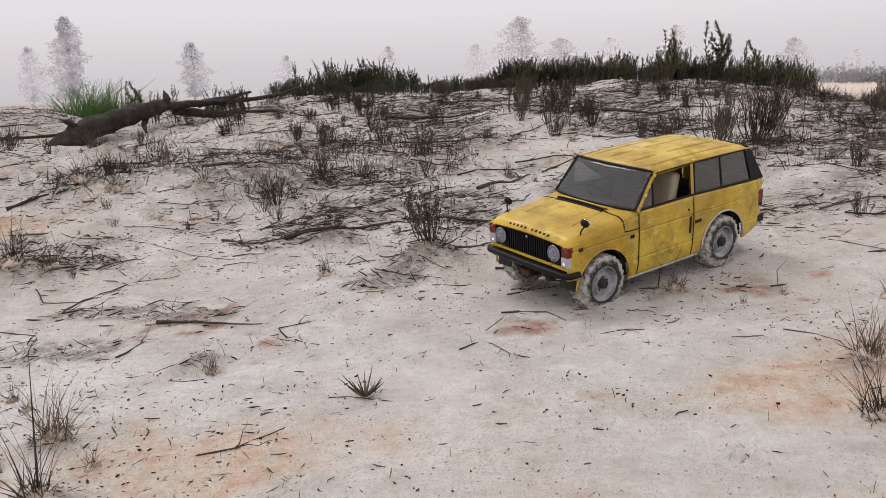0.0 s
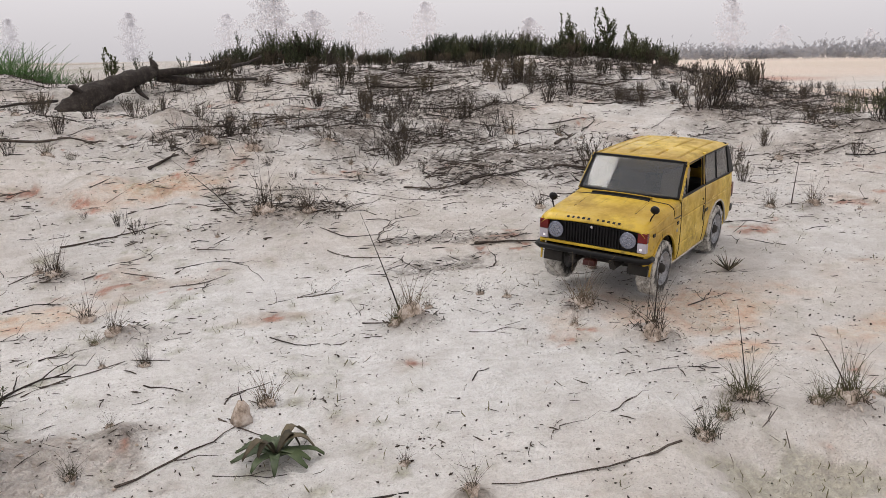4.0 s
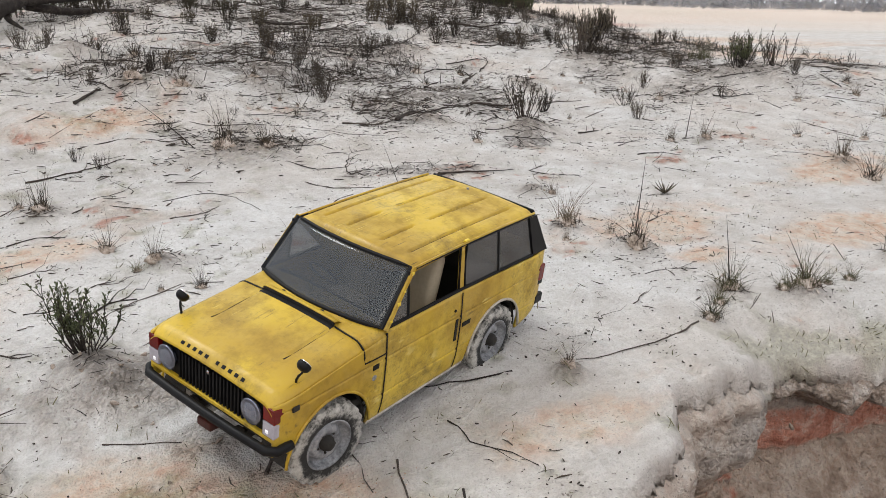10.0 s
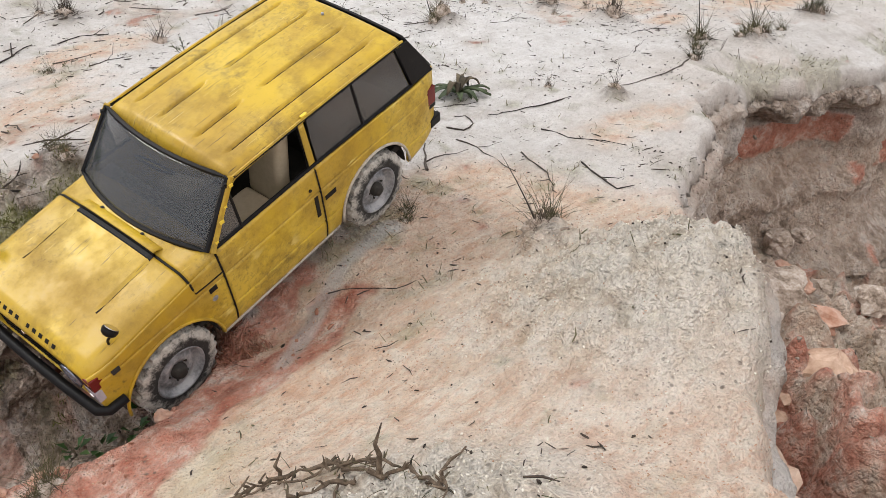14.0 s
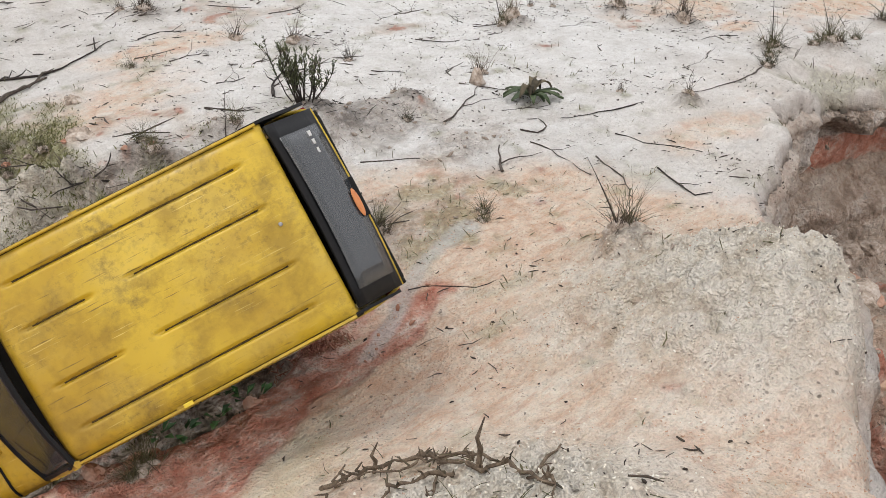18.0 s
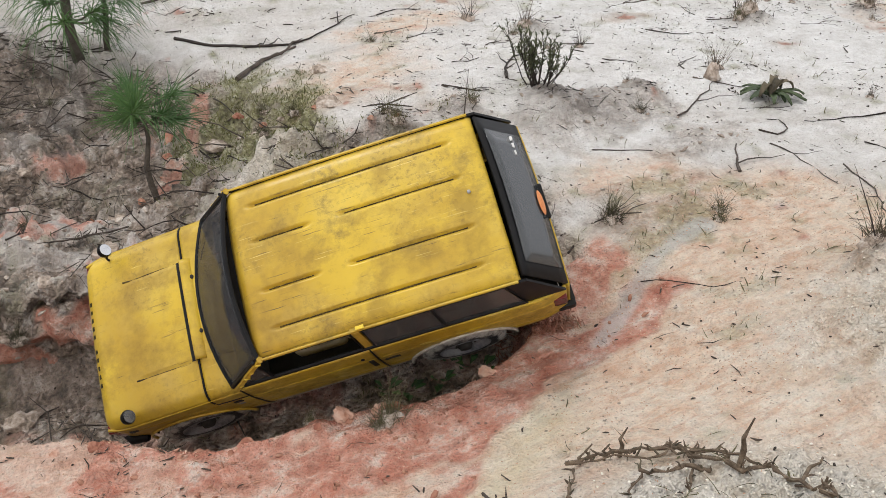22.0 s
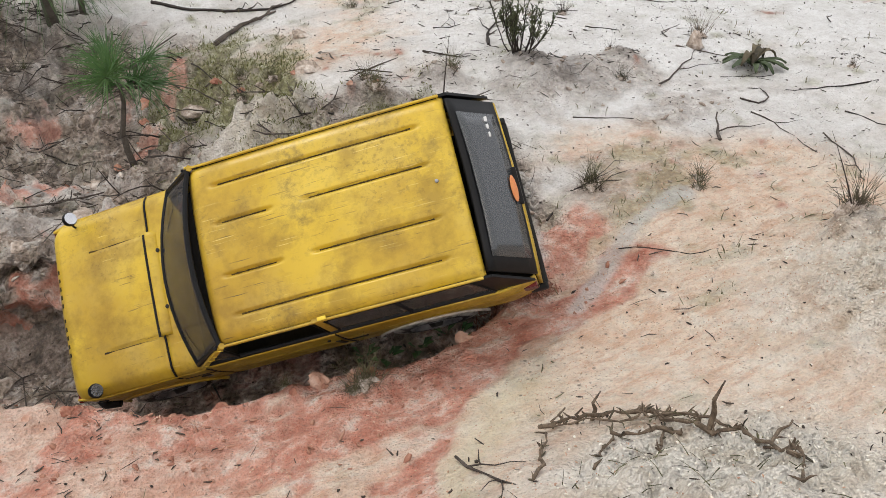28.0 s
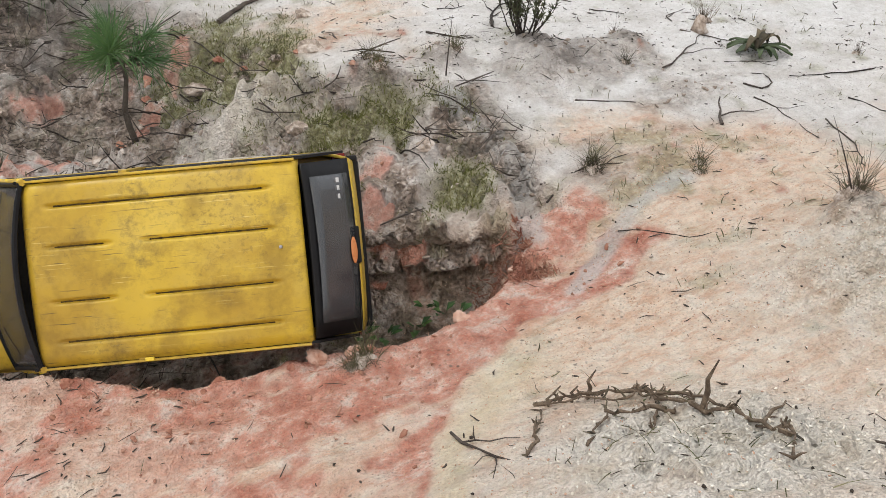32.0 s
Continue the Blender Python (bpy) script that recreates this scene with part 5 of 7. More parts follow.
    for yy, wd, hh in ((-0.0560, 0.004, 0.006), (-0.0495, 0.004, 0.007), (-0.0425, 0.004, 0.006)):
        part("sticker", box(-0.2215, -0.2170, yy - wd / 2, yy + wd / 2, 0.1395, 0.1420), WHITEINK, rg)
    ov = bmesh.new()
    bmesh.ops.create_uvsphere(ov, u_segments=16, v_segments=8, radius=1, matrix=Matrix.LocRotScale((-0.2285, 0.004, 0.1325), Euler((0, radians(33), 0)), (0.0012, 0.0115, 0.0042)))
    part("badge_sticker", ov, ORANGE, rg, "orange oval badge sticker")
    part("tailgate_handle", box(-0.2335, -0.2270, -0.016, 0.016, 0.1190, 0.1250, 0.0015), BLACK, up)
    part("rear_bumper", box(-0.2350, -0.2250, -0.0760, 0.0760, 0.0500, 0.0610, 0.002), BLACK, car)
    for s in (1, -1):
        part("bumper_end_cap", box(-0.2345, -0.2180, s * 0.0775 - 0.003, s * 0.0775 + 0.003, 0.0505, 0.0625, 0.002), BLACK, car)
    # nose
    gr = part("grille", box(0.1780, 0.1860, -0.0668, 0.0668, 0.0745, 0.1045, 0.001), BLACK, car, "black slatted grille")
    for yy in np.linspace(-0.0405, 0.0405, 19):
        part("grille_slat", box(0.1850, 0.1885, yy - 0.0009, yy + 0.0009, 0.0760, 0.1030), BLACK, gr)
    part("grille_surround", box(0.1820, 0.1895, -0.0795, 0.0795, 0.0715, 0.0752, 0.0008), PAINT, car)
    bp = [(0.1780, 0.0840, 0.0655), (0.1930, 0.0830, 0.0655), (0.1985, 0.0760, 0.0655), (0.2000, 0.0400, 0.0655), (0.2005, 0, 0.0655), (0.2000, -0.0400, 0.0655), (0.1985, -0.0760, 0.0655), (0.1930, -0.0830, 0.0655), (0.1780, -0.0840, 0.0655)]
    bp = [(x - 0.0045, y, z + 0.0005) for x, y, z in bp]
    part("front_bumper", tube(bp, 0.0044, 8), BLACK, car, "black front bumper", True)
    for s in (1, -1):
        part("number_light", box(0.1790, 0.1850, s * 0.030 - 0.004, s * 0.030 + 0.004, 0.0500, 0.0575, 0.001), DARK, car)
    part("tow_hook", box(0.1830, 0.1950, -0.009, 0.009, 0.0470, 0.0555, 0.002), simple("red_hook", [(0.3, (0.03, 0.008, 0.006)), (0.7, (0.07, 0.014, 0.01))], 60, 0.5), car, "red tow hook")
    # underside and cabin
    part("chassis", joined([tube([(-0.20, yy, 0.048), (0.18, yy, 0.048)], 0.006, 6) for yy in (-0.03, 0.03)] + [tube([(xx, -0.062, 0.0405), (xx, 0.062, 0.0405)], 0.0065, 8) for xx in (0.127, -0.127)] + [tube([(-0.127, 0, 0.042), (0.127, 0, 0.046)], 0.005, 6)]), DARK, car)
    part("floor_pan", box(-0.2240, 0.1780, -0.0765, 0.0765, 0.0560, 0.0640, 0.002), DARK, car)
    part("bulkhead", box(0.0560, 0.0640, -0.0770, 0.0770, 0.0600, 0.1230, 0.001), DARK, car)
    part("dashboard", box(0.0380, 0.0580, -0.0740, 0.0740, 0.0980, 0.1230, 0.004), DARK, car)
    part("steering_wheel", tube([(0.020 + 0.010 * math.sin(t), -0.036 + 0.017 * math.cos(t), 0.124 + 0.013 * math.sin(t)) for t in np.linspace(0, 2 * math.pi, 21)[:-1]], 0.0013, 6, True), DARK, car)
    part("rear_bench", box(-0.150, -0.105, -0.060, 0.060, 0.064, 0.120, 0.006), DARK, car)
    wheels = [build_wheel(car, "wheel", 0.127, 1), build_wheel(car, "wheel", 0.127, -1), build_wheel(car, "wheel", -0.127, 1), build_wheel(car, "wheel", -0.127, -1)]
    return car, wheels


car, wheels = build_car()

# ---------------------------------------------------------------- plants and litter


def cone(p, d, length, r, bend=Vector((0, 0, 0)), seg=3, sides=3):
    """A thin tapered blade or needle."""
    pts = [Vector(p) + Vector(d) * (length * k / seg) + bend * (k / seg) ** 2 for k in range(seg + 1)]
    return tube(pts, [r * (1 - 0.85 * k / seg) for k in range(seg + 1)], sides)


def leaf(p, d, length, w, up=Vector((0, 0, 1))):
    """A small folded leaf."""
    p, d = Vector(p), Vector(d).normalized()
    s = d.cross(up)
    s = s.normalized() if s.length > 1e-3 else d.orthogonal().normalized()
    n = s.cross(d)
    return [p, p + d * length * 0.5 + s * w + n * w * 0.5, p + d * length, p + d * length * 0.5 - s * w + n * w * 0.5], [(0, 1, 2), (0, 2, 3)]


def clod_mesh(r, h, seed, rough=0.35):
    """A low, broken mound of sand."""
    bm = bmesh.new()
    bmesh.ops.create_icosphere(bm, subdivisions=3, radius=1)
    off = Vector((seed * 3.1, seed * 1.7, 0))
    for v in bm.verts:
        k = 1 + rough * noise.fractal(v.co * 1.6 + off, 0.9, 2.0, 4) + 0.18 * noise.fractal(v.co * 6 + off, 0.9, 2.0, 3)
        v.co = Vector((v.co.x * r * k, v.co.y * r * k, v.co.z * h * k))
        fall = math.hypot(v.co.x, v.co.y) / r
        v.co.z -= 0.25 * h * fall * fall
    return bm


def grass_mesh(rng, n, h, spread, lean=0.75, r=0.0009):
    """Blades of uneven length, some kinked or lying over, none like its neighbour."""
    out = []
    for k in range(n):
        a = rng.uniform(0, 2 * math.pi)
        t = rng.random() ** 1.3 * lean
        d = Vector((math.cos(a) * t, math.sin(a) * t, 1)).normalized()
        ln = h * (0.22 + 0.78 * rng.random() ** 1.8) * (1.15 if t < 0.3 else 0.9)
        b = Vector((math.cos(a + rng.uniform(-0.9, 0.9)), math.sin(a + rng.uniform(-0.5, 0.5)), -0.9 * t * rng.random())) * ln * rng.uniform(0.02, 0.55)
        o = Vector((math.cos(a * 1.7 + k), math.sin(a * 1.7 + k), 0)) * spread * rng.random()
        out.append(cone(o, d, ln, r * rng.uniform(0.6, 1.2), b, 5))
    return joined(out)


def grass_tuft(k, n, h, spread, material, name, label, category, mound=True, lean=0.75, thick=0.0009):
    rng = random.Random(100 + k)
    t = tagged(new(name), label, category, group=name + "s on the sand")
    part("foliage", grass_mesh(rng, n, h, spread, lean, thick), material, t)
    if mound:
        part("dead_thatch", grass_mesh(random.Random(150 + k), n, h * 0.42, spread * 1.5, 2.6, 0.0010), CHIP, t, "dark matted thatch round the roots")
        m = clod_mesh(h * 0.24, h * 0.17, k + 3, 0.5)
        part("root_mound", m, CLOD, t, "little mound of caught sand", True)
    return t


def shrub(k, h, stems, material, name, label, leafiness=1.0, spread=0.5, bare=0.25, leaf_len=0.010, base=0.10):
    rng = random.Random(300 + k)
    t = tagged(new(name), label, "shrub", group=name + "s on the slope")
    wood, leaves = [], []
    for s in range(stems):
        a, tilt = rng.uniform(0, 2 * math.pi), rng.random() ** 0.8 * spread
        d = Vector((math.cos(a) * tilt, math.sin(a) * tilt, 1)).normalized()
        hh = h * rng.uniform(0.55, 1.0)
        p, pts = Vector((math.cos(a), math.sin(a), 0)) * base * h * rng.random(), []
        for i in range(7):
            pts.append(p.copy())
            d = (d + Vector((rng.uniform(-0.22, 0.22), rng.uniform(-0.22, 0.22), 0.16))).normalized()
            p = p + d * hh / 6
        wood.append(tube(pts, [0.0012 - 0.0008 * i / 6 for i in range(7)], 4))
        shoots = [(pts, 1.0)]
        for b in range(rng.randint(3, 5)):
            i = rng.randint(2, 5)
            e = (d + Vector((rng.uniform(-0.9, 0.9), rng.uniform(-0.9, 0.9), 0.5))).normalized()
            sp = [pts[i] + e * (hh * 0.30 * q / 3) + Vector((0, 0, 0.05 * hh * (q / 3) ** 2)) for q in range(4)]
            wood.append(tube(sp, [0.0008, 0.0006, 0.0005, 0.0003], 3))
            shoots.append((sp, 0.6))
        for path, share in shoots:
            for q in range(int(26 * leafiness * share)):
                u = (bare + (1 - bare) * rng.random()) * (len(path) - 1.001)
                i = int(u)
                c = path[i].lerp(path[i + 1], u - i)
                ax = (path[i + 1] - path[i]).normalized()
                g = rng.uniform(0, 2 * math.pi)
                o = ax.orthogonal().normalized()
                o.rotate(Matrix.Rotation(g, 3, ax))
                leaves.append(leaf(c, (o + ax * rng.uniform(0.6, 1.5)), leaf_len * rng.uniform(0.6, 1.1), leaf_len * 0.17))
    part("woody_base", joined(wood), TWIG, t)
    if leaves:
        part("foliage", joined(leaves), material, t)
    return t


def put(proto, x, y, size=1.0, turn=0.0, sink=0.004, tilt=(0, 0)):
    m = Matrix.LocRotScale((x, y, gz(x, y) - sink * size), Euler((tilt[0], tilt[1], turn)), (size, size, size))
    ob = copy_thing(proto, m)
    ob.matrix_basis = m
    return ob


def scrap(proto):
    """The first of a kind is taken away once its copies stand."""
    for o in (*proto.children_recursive, proto):
        bpy.data.objects.remove(o)


# dead tufts: x, y, height
TUFTS_NEAR = [
    (-0.345, 0.625, 0.075), (-0.385, 0.745, 0.066), (-0.33, 0.70, 0.034), (-0.46, 0.84, 0.030), (-0.28, 0.92, 0.038), (0.44, 0.83, 0.066), (0.45, 1.08, 0.018), (0.39, 1.06, 0.022),
    (0.31, 1.10, 0.062), (0.24, 1.14, 0.045), (-0.62, 0.785, 0.070), (-0.58, 0.84, 0.032), (-0.49, 0.87, 0.028), (-1.11, 1.20, 0.061), (-1.14, 1.24, 0.042), (-1.045, 0.985, 0.062), (-1.0, 0.875, 0.046),
    (-0.96, 0.78, 0.033), (-1.01, 0.79, 0.020), (-0.685, 0.362, 0.038), (-0.72, 0.45, 0.024), (0.40, 0.73, 0.07), (-1.07, 0.155, 0.052), (-0.99, 0.62, 0.024), (-0.42, 0.70, 0.026), (-0.83, 0.625, 0.045),
]
TUFTS_SLOPE = [
    (-0.83, 1.86, 0.088), (-0.54, 1.84, 0.080), (-0.75, 1.39, 0.100), (-0.67, 1.36, 0.066), (-0.73, 1.80, 0.078), (0.58, 1.05, 0.054), (-0.20, 1.30, 0.05), (-0.62, 2.2, 0.06), (-0.35, 2.25, 0.06),
    (0.9, 1.3, 0.06), (1.1, 1.15, 0.05), (1.25, 1.35, 0.05), (0.7, 0.95, 0.05), (0.95, 1.85, 0.06), (1.5, 1.9, 0.07), (0.15, 1.95, 0.05), (0.55, 1.5, 0.05), (0.05, 1.55, 0.04), (-1.2, 1.9, 0.06), (-1.5, 1.6, 0.05),
]
RIM_TUFTS = [
    (-0.347, 0.442, 0.066), (-0.426, 0.401, 0.050), (-0.264, 0.388, 0.070), (0.0, 0.412, 0.075), (-0.29, 0.40, 0.045), (-0.39, 0.42, 0.040), (-1.515, 0.222, 0.030), (-1.10, 0.31, 0.030), (-1.19, 0.37, 0.040), (-1.33, 0.65, 0.036),
    (-1.22, 0.64, 0.042), (-1.41, 0.78, 0.035), (-1.44, 0.82, 0.034), (-1.46, 0.75, 0.028), (-1.42, 0.64, 0.018), (-1.55, 0.93, 0.028), (-1.38, 0.60, 0.02), (-1.56, 0.26, 0.02), (-0.20, 0.40, 0.035), (-0.15, 0.40, 0.04), (-1.503, 0.226, 0.048), (-1.774, 0.56, 0.035), (-1.086, 0.326, 0.036), (-1.195, 0.364, 0.045), (-1.007, 0.193, 0.060), (-1.022, 0.549, 0.032), (-1.329, 0.621, 0.040), (-1.023, 0.867, 0.03), (-1.225, 0.969, 0.03), (-0.64, 0.781, 0.05), (-1.75, 0.72, 0.03), (-1.82, 0.80, 0.04), (-1.70, 1.0, 0.03), (-1.62, 0.98, 0.03), (-1.78, 0.92, 0.035),
]
SHRUBS = [
    (-1.12, 0.635, 0.082), (0.66, 2.02, 0.145), (0.98, 1.60, 0.11), (1.12, 1.57, 0.13), (0.17, 1.55, 0.060), (0.41, 1.49, 0.065), (-0.03, 1.36, 0.095), (-0.98, 2.34, 0.070), (0.80, 2.13, 0.15),
    (-1.15, 2.41, 0.064), (-0.30, 2.00, 0.06), (-0.39, 1.74, 0.045), (0.44, 2.47, 0.09), (0.32, 2.52, 0.08), (0.88, 2.25, 0.12), (-1.455, 0.445, 0.050), (-0.37, 1.78, 0.070), (-0.22, 1.56, 0.05),
    (-0.06, 2.19, 0.08), (-0.18, 2.42, 0.085), (0.34, 1.36, 0.05), (-0.71, 2.71, 0.085), (1.05, 1.66, 0.10), (0.72, 1.42, 0.05), (0.60, 1.62, 0.05), (-1.3, 2.5, 0.07),
]


def build_plants():
    dead = [grass_tuft(k, n, h, s, DEAD, "grass_tuft", "dead dark-brown grass tuft on a little sand mound", "grass", True) for k, n, h, s in ((0, 58, 0.1, 0.016), (1, 74, 0.1, 0.022), (2, 46, 0.1, 0.014), (3, 36, 0.1, 0.012))]
    for k, (x, y, h) in enumerate(TUFTS_NEAR + TUFTS_SLOPE):
        put(dead[k % 4], x, y, h / 0.098, k * 1.7)
    # long dry stalks that stand out of some tufts
    for k, (x, y, h, lx, ly) in enumerate(((-0.80, 1.42, 0.16, -0.9, 0.3), (-0.345, 0.63, 0.13, 0.05, 0), (-0.345, 0.445, 0.10, -0.1, 0.1), (-0.63, 0.80, 0.15, -0.3, 0.1), (-0.262, 0.39, 0.085, -0.5, 0.1), (-1.07, 0.155, 0.085, -0.4, 0.2), (-1.25, 0.60, 0.075, 0.05, 0.0), (0.30, 1.15, 0.11, 0.1, 0), (-0.55, 1.86, 0.12, -0.6, 0.1))):
        s = tagged(new("dry_stalk"), "tall thin dry stalk standing in the sand", "grass", group="dry stalks")
        part("stem", cone((0, 0, 0), Vector((lx, ly, 1)).normalized(), h, 0.0012, Vector((0.02 * lx, 0, 0)), 5, 4), TWIG, s)
        s.matrix_basis = Matrix.Translation((x, y, gz(x, y) - 0.002))
    rim = [grass_tuft(10 + k, n, 0.1, s, STRAW, "rim_grass", "wiry green-brown grass tuft on the eroded bank", "grass", True, 1.2) for k, (n, s) in enumerate(((80, 0.024), (130, 0.034)))]
    for k, (x, y, h) in enumerate(RIM_TUFTS):
        put(rim[1 if h > 0.07 and k < 6 else 0], x, y, h / 0.115, k * 2.1)
    heath = [shrub(k, 0.1, n, m, "heather_shrub", lab, lf, sp, 0.45, 0.009, 0.22) for k, n, m, lf, sp, lab in ((0, 24, HEATH, 0.5, 0.95, "dark green heather shrub with bare lower stems"), (1, 24, BROWNLEAF, 0.22, 0.9, "withered brown heather shrub with bare twigs"), (2, 18, BROWNLEAF, 0.08, 1.1, "leafless charred little shrub"))]
    for k, (x, y, h) in enumerate(SHRUBS):
        put(heath[0 if k in (0, 2, 15) else 1 + k % 2], x, y, h / 0.105, k * 1.3)
    # dense dark growth on the crest
    crest = [shrub(20 + k, 0.15, n, m, "crest_shrub", lab, lf, sp, br, ll, ba) for k, (n, m, lf, sp, br, ll, ba, lab) in enumerate(((26, HEATH, 2.0, 0.30, 0.05, 0.009, 0.55, "dense dark green heath shrub with upright shoots"), (30, HEATH, 2.2, 0.55, 0.05, 0.009, 0.50, "low spreading dark green heath shrub"), (24, BROWNLEAF, 1.3, 0.65, 0.05, 0.010, 0.50, "brown withered heath shrub on the crest"), (12, HEATH, 1.7, 0.18, 0.15, 0.009, 0.22, "thin upright heath shoots on the crest")))]
    rng = random.Random(5)
    for k in range(105):
        x = -0.70 + 2.24 * (k + rng.random()) / 105
        y = 3.64 + rng.gauss(0, 0.10) - 0.10 * max(0, x - 1.0)
        low = 0.62 if -0.15 < x < 0.22 or x < -0.5 else 1.0
        size = (rng.uniform(0.45, 0.85) + (0.25 if rng.random() < 0.15 else 0)) * low
        put(crest[rng.choice((0, 0, 1, 1, 1, 2, 3))], x, y, size, rng.uniform(0, 6.28))
    for k in range(36):
        x, y = rng.uniform(-0.7, 1.55), 3.50 + rng.gauss(0, 0.07)
        put(crest[2] if rng.random() < 0.6 else crest[1], x, y, rng.uniform(0.3, 0.5), rng.uniform(0, 6.28))
    for k in range(60):
        x, y = rng.uniform(-0.95, 1.6), rng.uniform(2.7, 3.45)
        put(crest[2] if rng.random() < 0.3 else heath[1 + k % 2], x, y, rng.uniform(0.28, 0.7), rng.uniform(0, 6.28))
    for k in range(70):
        x, y = rng.uniform(-1.6, 1.4), rng.uniform(1.9, 2.9)
        put(heath[1 + k % 2] if k % 5 else dead[k % 4], x, y, rng.uniform(0.22, 0.7), rng.uniform(0, 6.28))
    for k in range(30):
        x, y = rng.uniform(0.7, 2.6), rng.uniform(1.0, 3.2)
        put(dead[k % 4] if k % 2 else heath[1], x, y, rng.uniform(0.3, 0.6), rng.uniform(0, 6.28))
    for k in range(40):
        x, y = rng.uniform(-1.1, 0.6), rng.uniform(1.3, 1.95)
        put(dead[k % 4] if k % 3 else heath[2], x, y, rng.uniform(0.12, 0.34), rng.uniform(0, 6.28))
    for x, y, s in ((-0.62, 3.55, 0.9), (-0.98, 3.05, 0.8), (-1.02, 2.95, 0.7), (-0.86, 3.1, 0.75), (-1.2, 3.0, 0.5), (-1.75, 3.1, 0.6)):
        put(crest[3], x, y, s, x * 9)
    # a tall leafy shrub that stands above the crest
    tall = shrub(31, 0.24, 7, HEATH, "leafy_shrub", "tall thin shrub with round dark leaves on the crest", 1.3, 0.35, 0.35, 0.022)
    for x, y, s in ((1.16, 3.56, 1.0), (0.98, 3.6, 0.85), (1.30, 3.55, 0.75), (-1.12, 3.02, 0.55)):
        put(tall, x, y, s, x * 5)
    # bright green clumps left of the log, and one on the flat
    green = grass_tuft(40, 640, 0.17, 0.085, NEEDLE, "green_clump", "bright green clump of long needle-like leaves", "shrub", False, 0.9, 0.0024)
    for x, y, s in ((-1.56, 3.80, 1.5), (-1.66, 3.85, 1.4), (-1.62, 3.76, 1.45), (-1.47, 3.82, 1.15), (-1.38, 3.8, 0.8), (-1.98, 3.75, 1.0)):
        put(green, x, y, s, x * 7)
    sedge = grass_tuft(41, 60, 0.10, 0.035, STRAW, "sedge_clump", "upright green sedge clump on the sand flat", "grass", False, 0.35)
    put(sedge, 1.14, 1.91, 1.15, 0)
    put(sedge, 1.22, 1.95, 0.8, 1)
    for p in dead + rim + heath + crest + [tall, green, sedge]:
        scrap(p)


build_plants()


def small_pine(x, y, h, crowns, seed, thick=0.0048, droop=0.16, needles=75, length=0.062, low=3):
    rng = random.Random(seed)
    t = tagged(new("pine_sapling"), "young pine sapling with long bright green needles", "tree", group="pine saplings")
    path = [Vector((0.0035 * math.sin(k * 1.3 + seed), 0.003 * math.cos(k * 2.1), h * k / 7)) for k in range(8)]
    part("trunk", tube(path, [thick * (1 - 0.6 * k / 7) for k in range(8)], 9), BARK, t, "rough brown trunk", True)
    tips = [(path[-1] + Vector((0, 0, 0.01)), Vector((0, 0, 1)), 1.0)]
    for k in range(crowns):
        a = k * 2.4 + rng.uniform(-0.4, 0.4)
        base = path[rng.randint(low, 7)]
        d = Vector((math.cos(a), math.sin(a), rng.uniform(-0.1, 0.5))).normalized()
        tip = base + d * min(h, 0.14) * (rng.uniform(0.30, 0.55) if low < 6 else rng.uniform(0.16, 0.42))
        part("bough", tube([base, base.lerp(tip, 0.5) - Vector((0, 0, 0.004)), tip], [0.0022, 0.0018, 0.0012], 5), BARK, t)
        tips.append((tip, d, 0.9))
    for tip, d, s in tips:
        pieces = []
        for q in range(needles):
            o = Vector((rng.gauss(0, 1), rng.gauss(0, 1), rng.gauss(0.2, 0.8))).normalized()
            dd = (o + d * 0.8).normalized()
            ln = length * s * rng.uniform(0.6, 1.1)
            pieces.append(cone(tip - d * 0.022 * rng.random(), dd, ln, 0.00085, Vector((0, 0, -droop)) * ln, 3, 3))
        part("needle_tuft", joined(pieces), NEEDLE, t)
    t.matrix_basis = Matrix.Translation((x, y, gz(x, y) - 0.006))
    return t


small_pine(-1.602, 0.770, 0.142, 8, 1, 0.0048, 0.12, 46, 0.060, 6)
small_pine(-1.650, 1.095, 0.23, 13, 2, 0.0095, 0.6, 42, 0.085, 2)
small_pine(-1.60, 1.12, 0.17, 4, 4, 0.005, 0.45, 60, 0.07, 4)
small_pine(-1.84, 1.16, 0.20, 9, 3, 0.007, 0.40, 70, 0.07, 3)


def rosette(x, y):
    t = tagged(new("rosette_plant"), "flat rosette of long dark green leaves on sand", "plant")
    rng = random.Random(3)
    for k in range(19):
        a = k * 2.4 + rng.uniform(-0.25, 0.25)
        ln, w = rng.uniform(0.024, 0.048), rng.uniform(0.0034, 0.0056)
        d, s = Vector((math.cos(a), math.sin(a), 0)), Vector((-math.sin(a), math.cos(a), 0))
        rows = []
        for i in range(7):
            u = i / 6
            z = 0.009 * math.sin(u * 2.9) * (0.9 if k % 4 else 2.2) + 0.003 + 0.0012 * math.sin(u * 9 + k)
            ww = w * math.sin(0.25 + u * 2.75) + 0.0004
            rows.append([d * ln * u + s * ww * v + Vector((0, 0, z + abs(v) * 0.0022)) for v in (-1, 0, 1)])
        part("leaf", sheet(rows, 0.0006), LEAF if k % 4 else BROWNLEAF, t, "" if k % 4 else "withered brown leaf", True)
    t.matrix_basis = Matrix.Translation((x, y, gz(x, y)))


rosette(-0.832, 0.515)


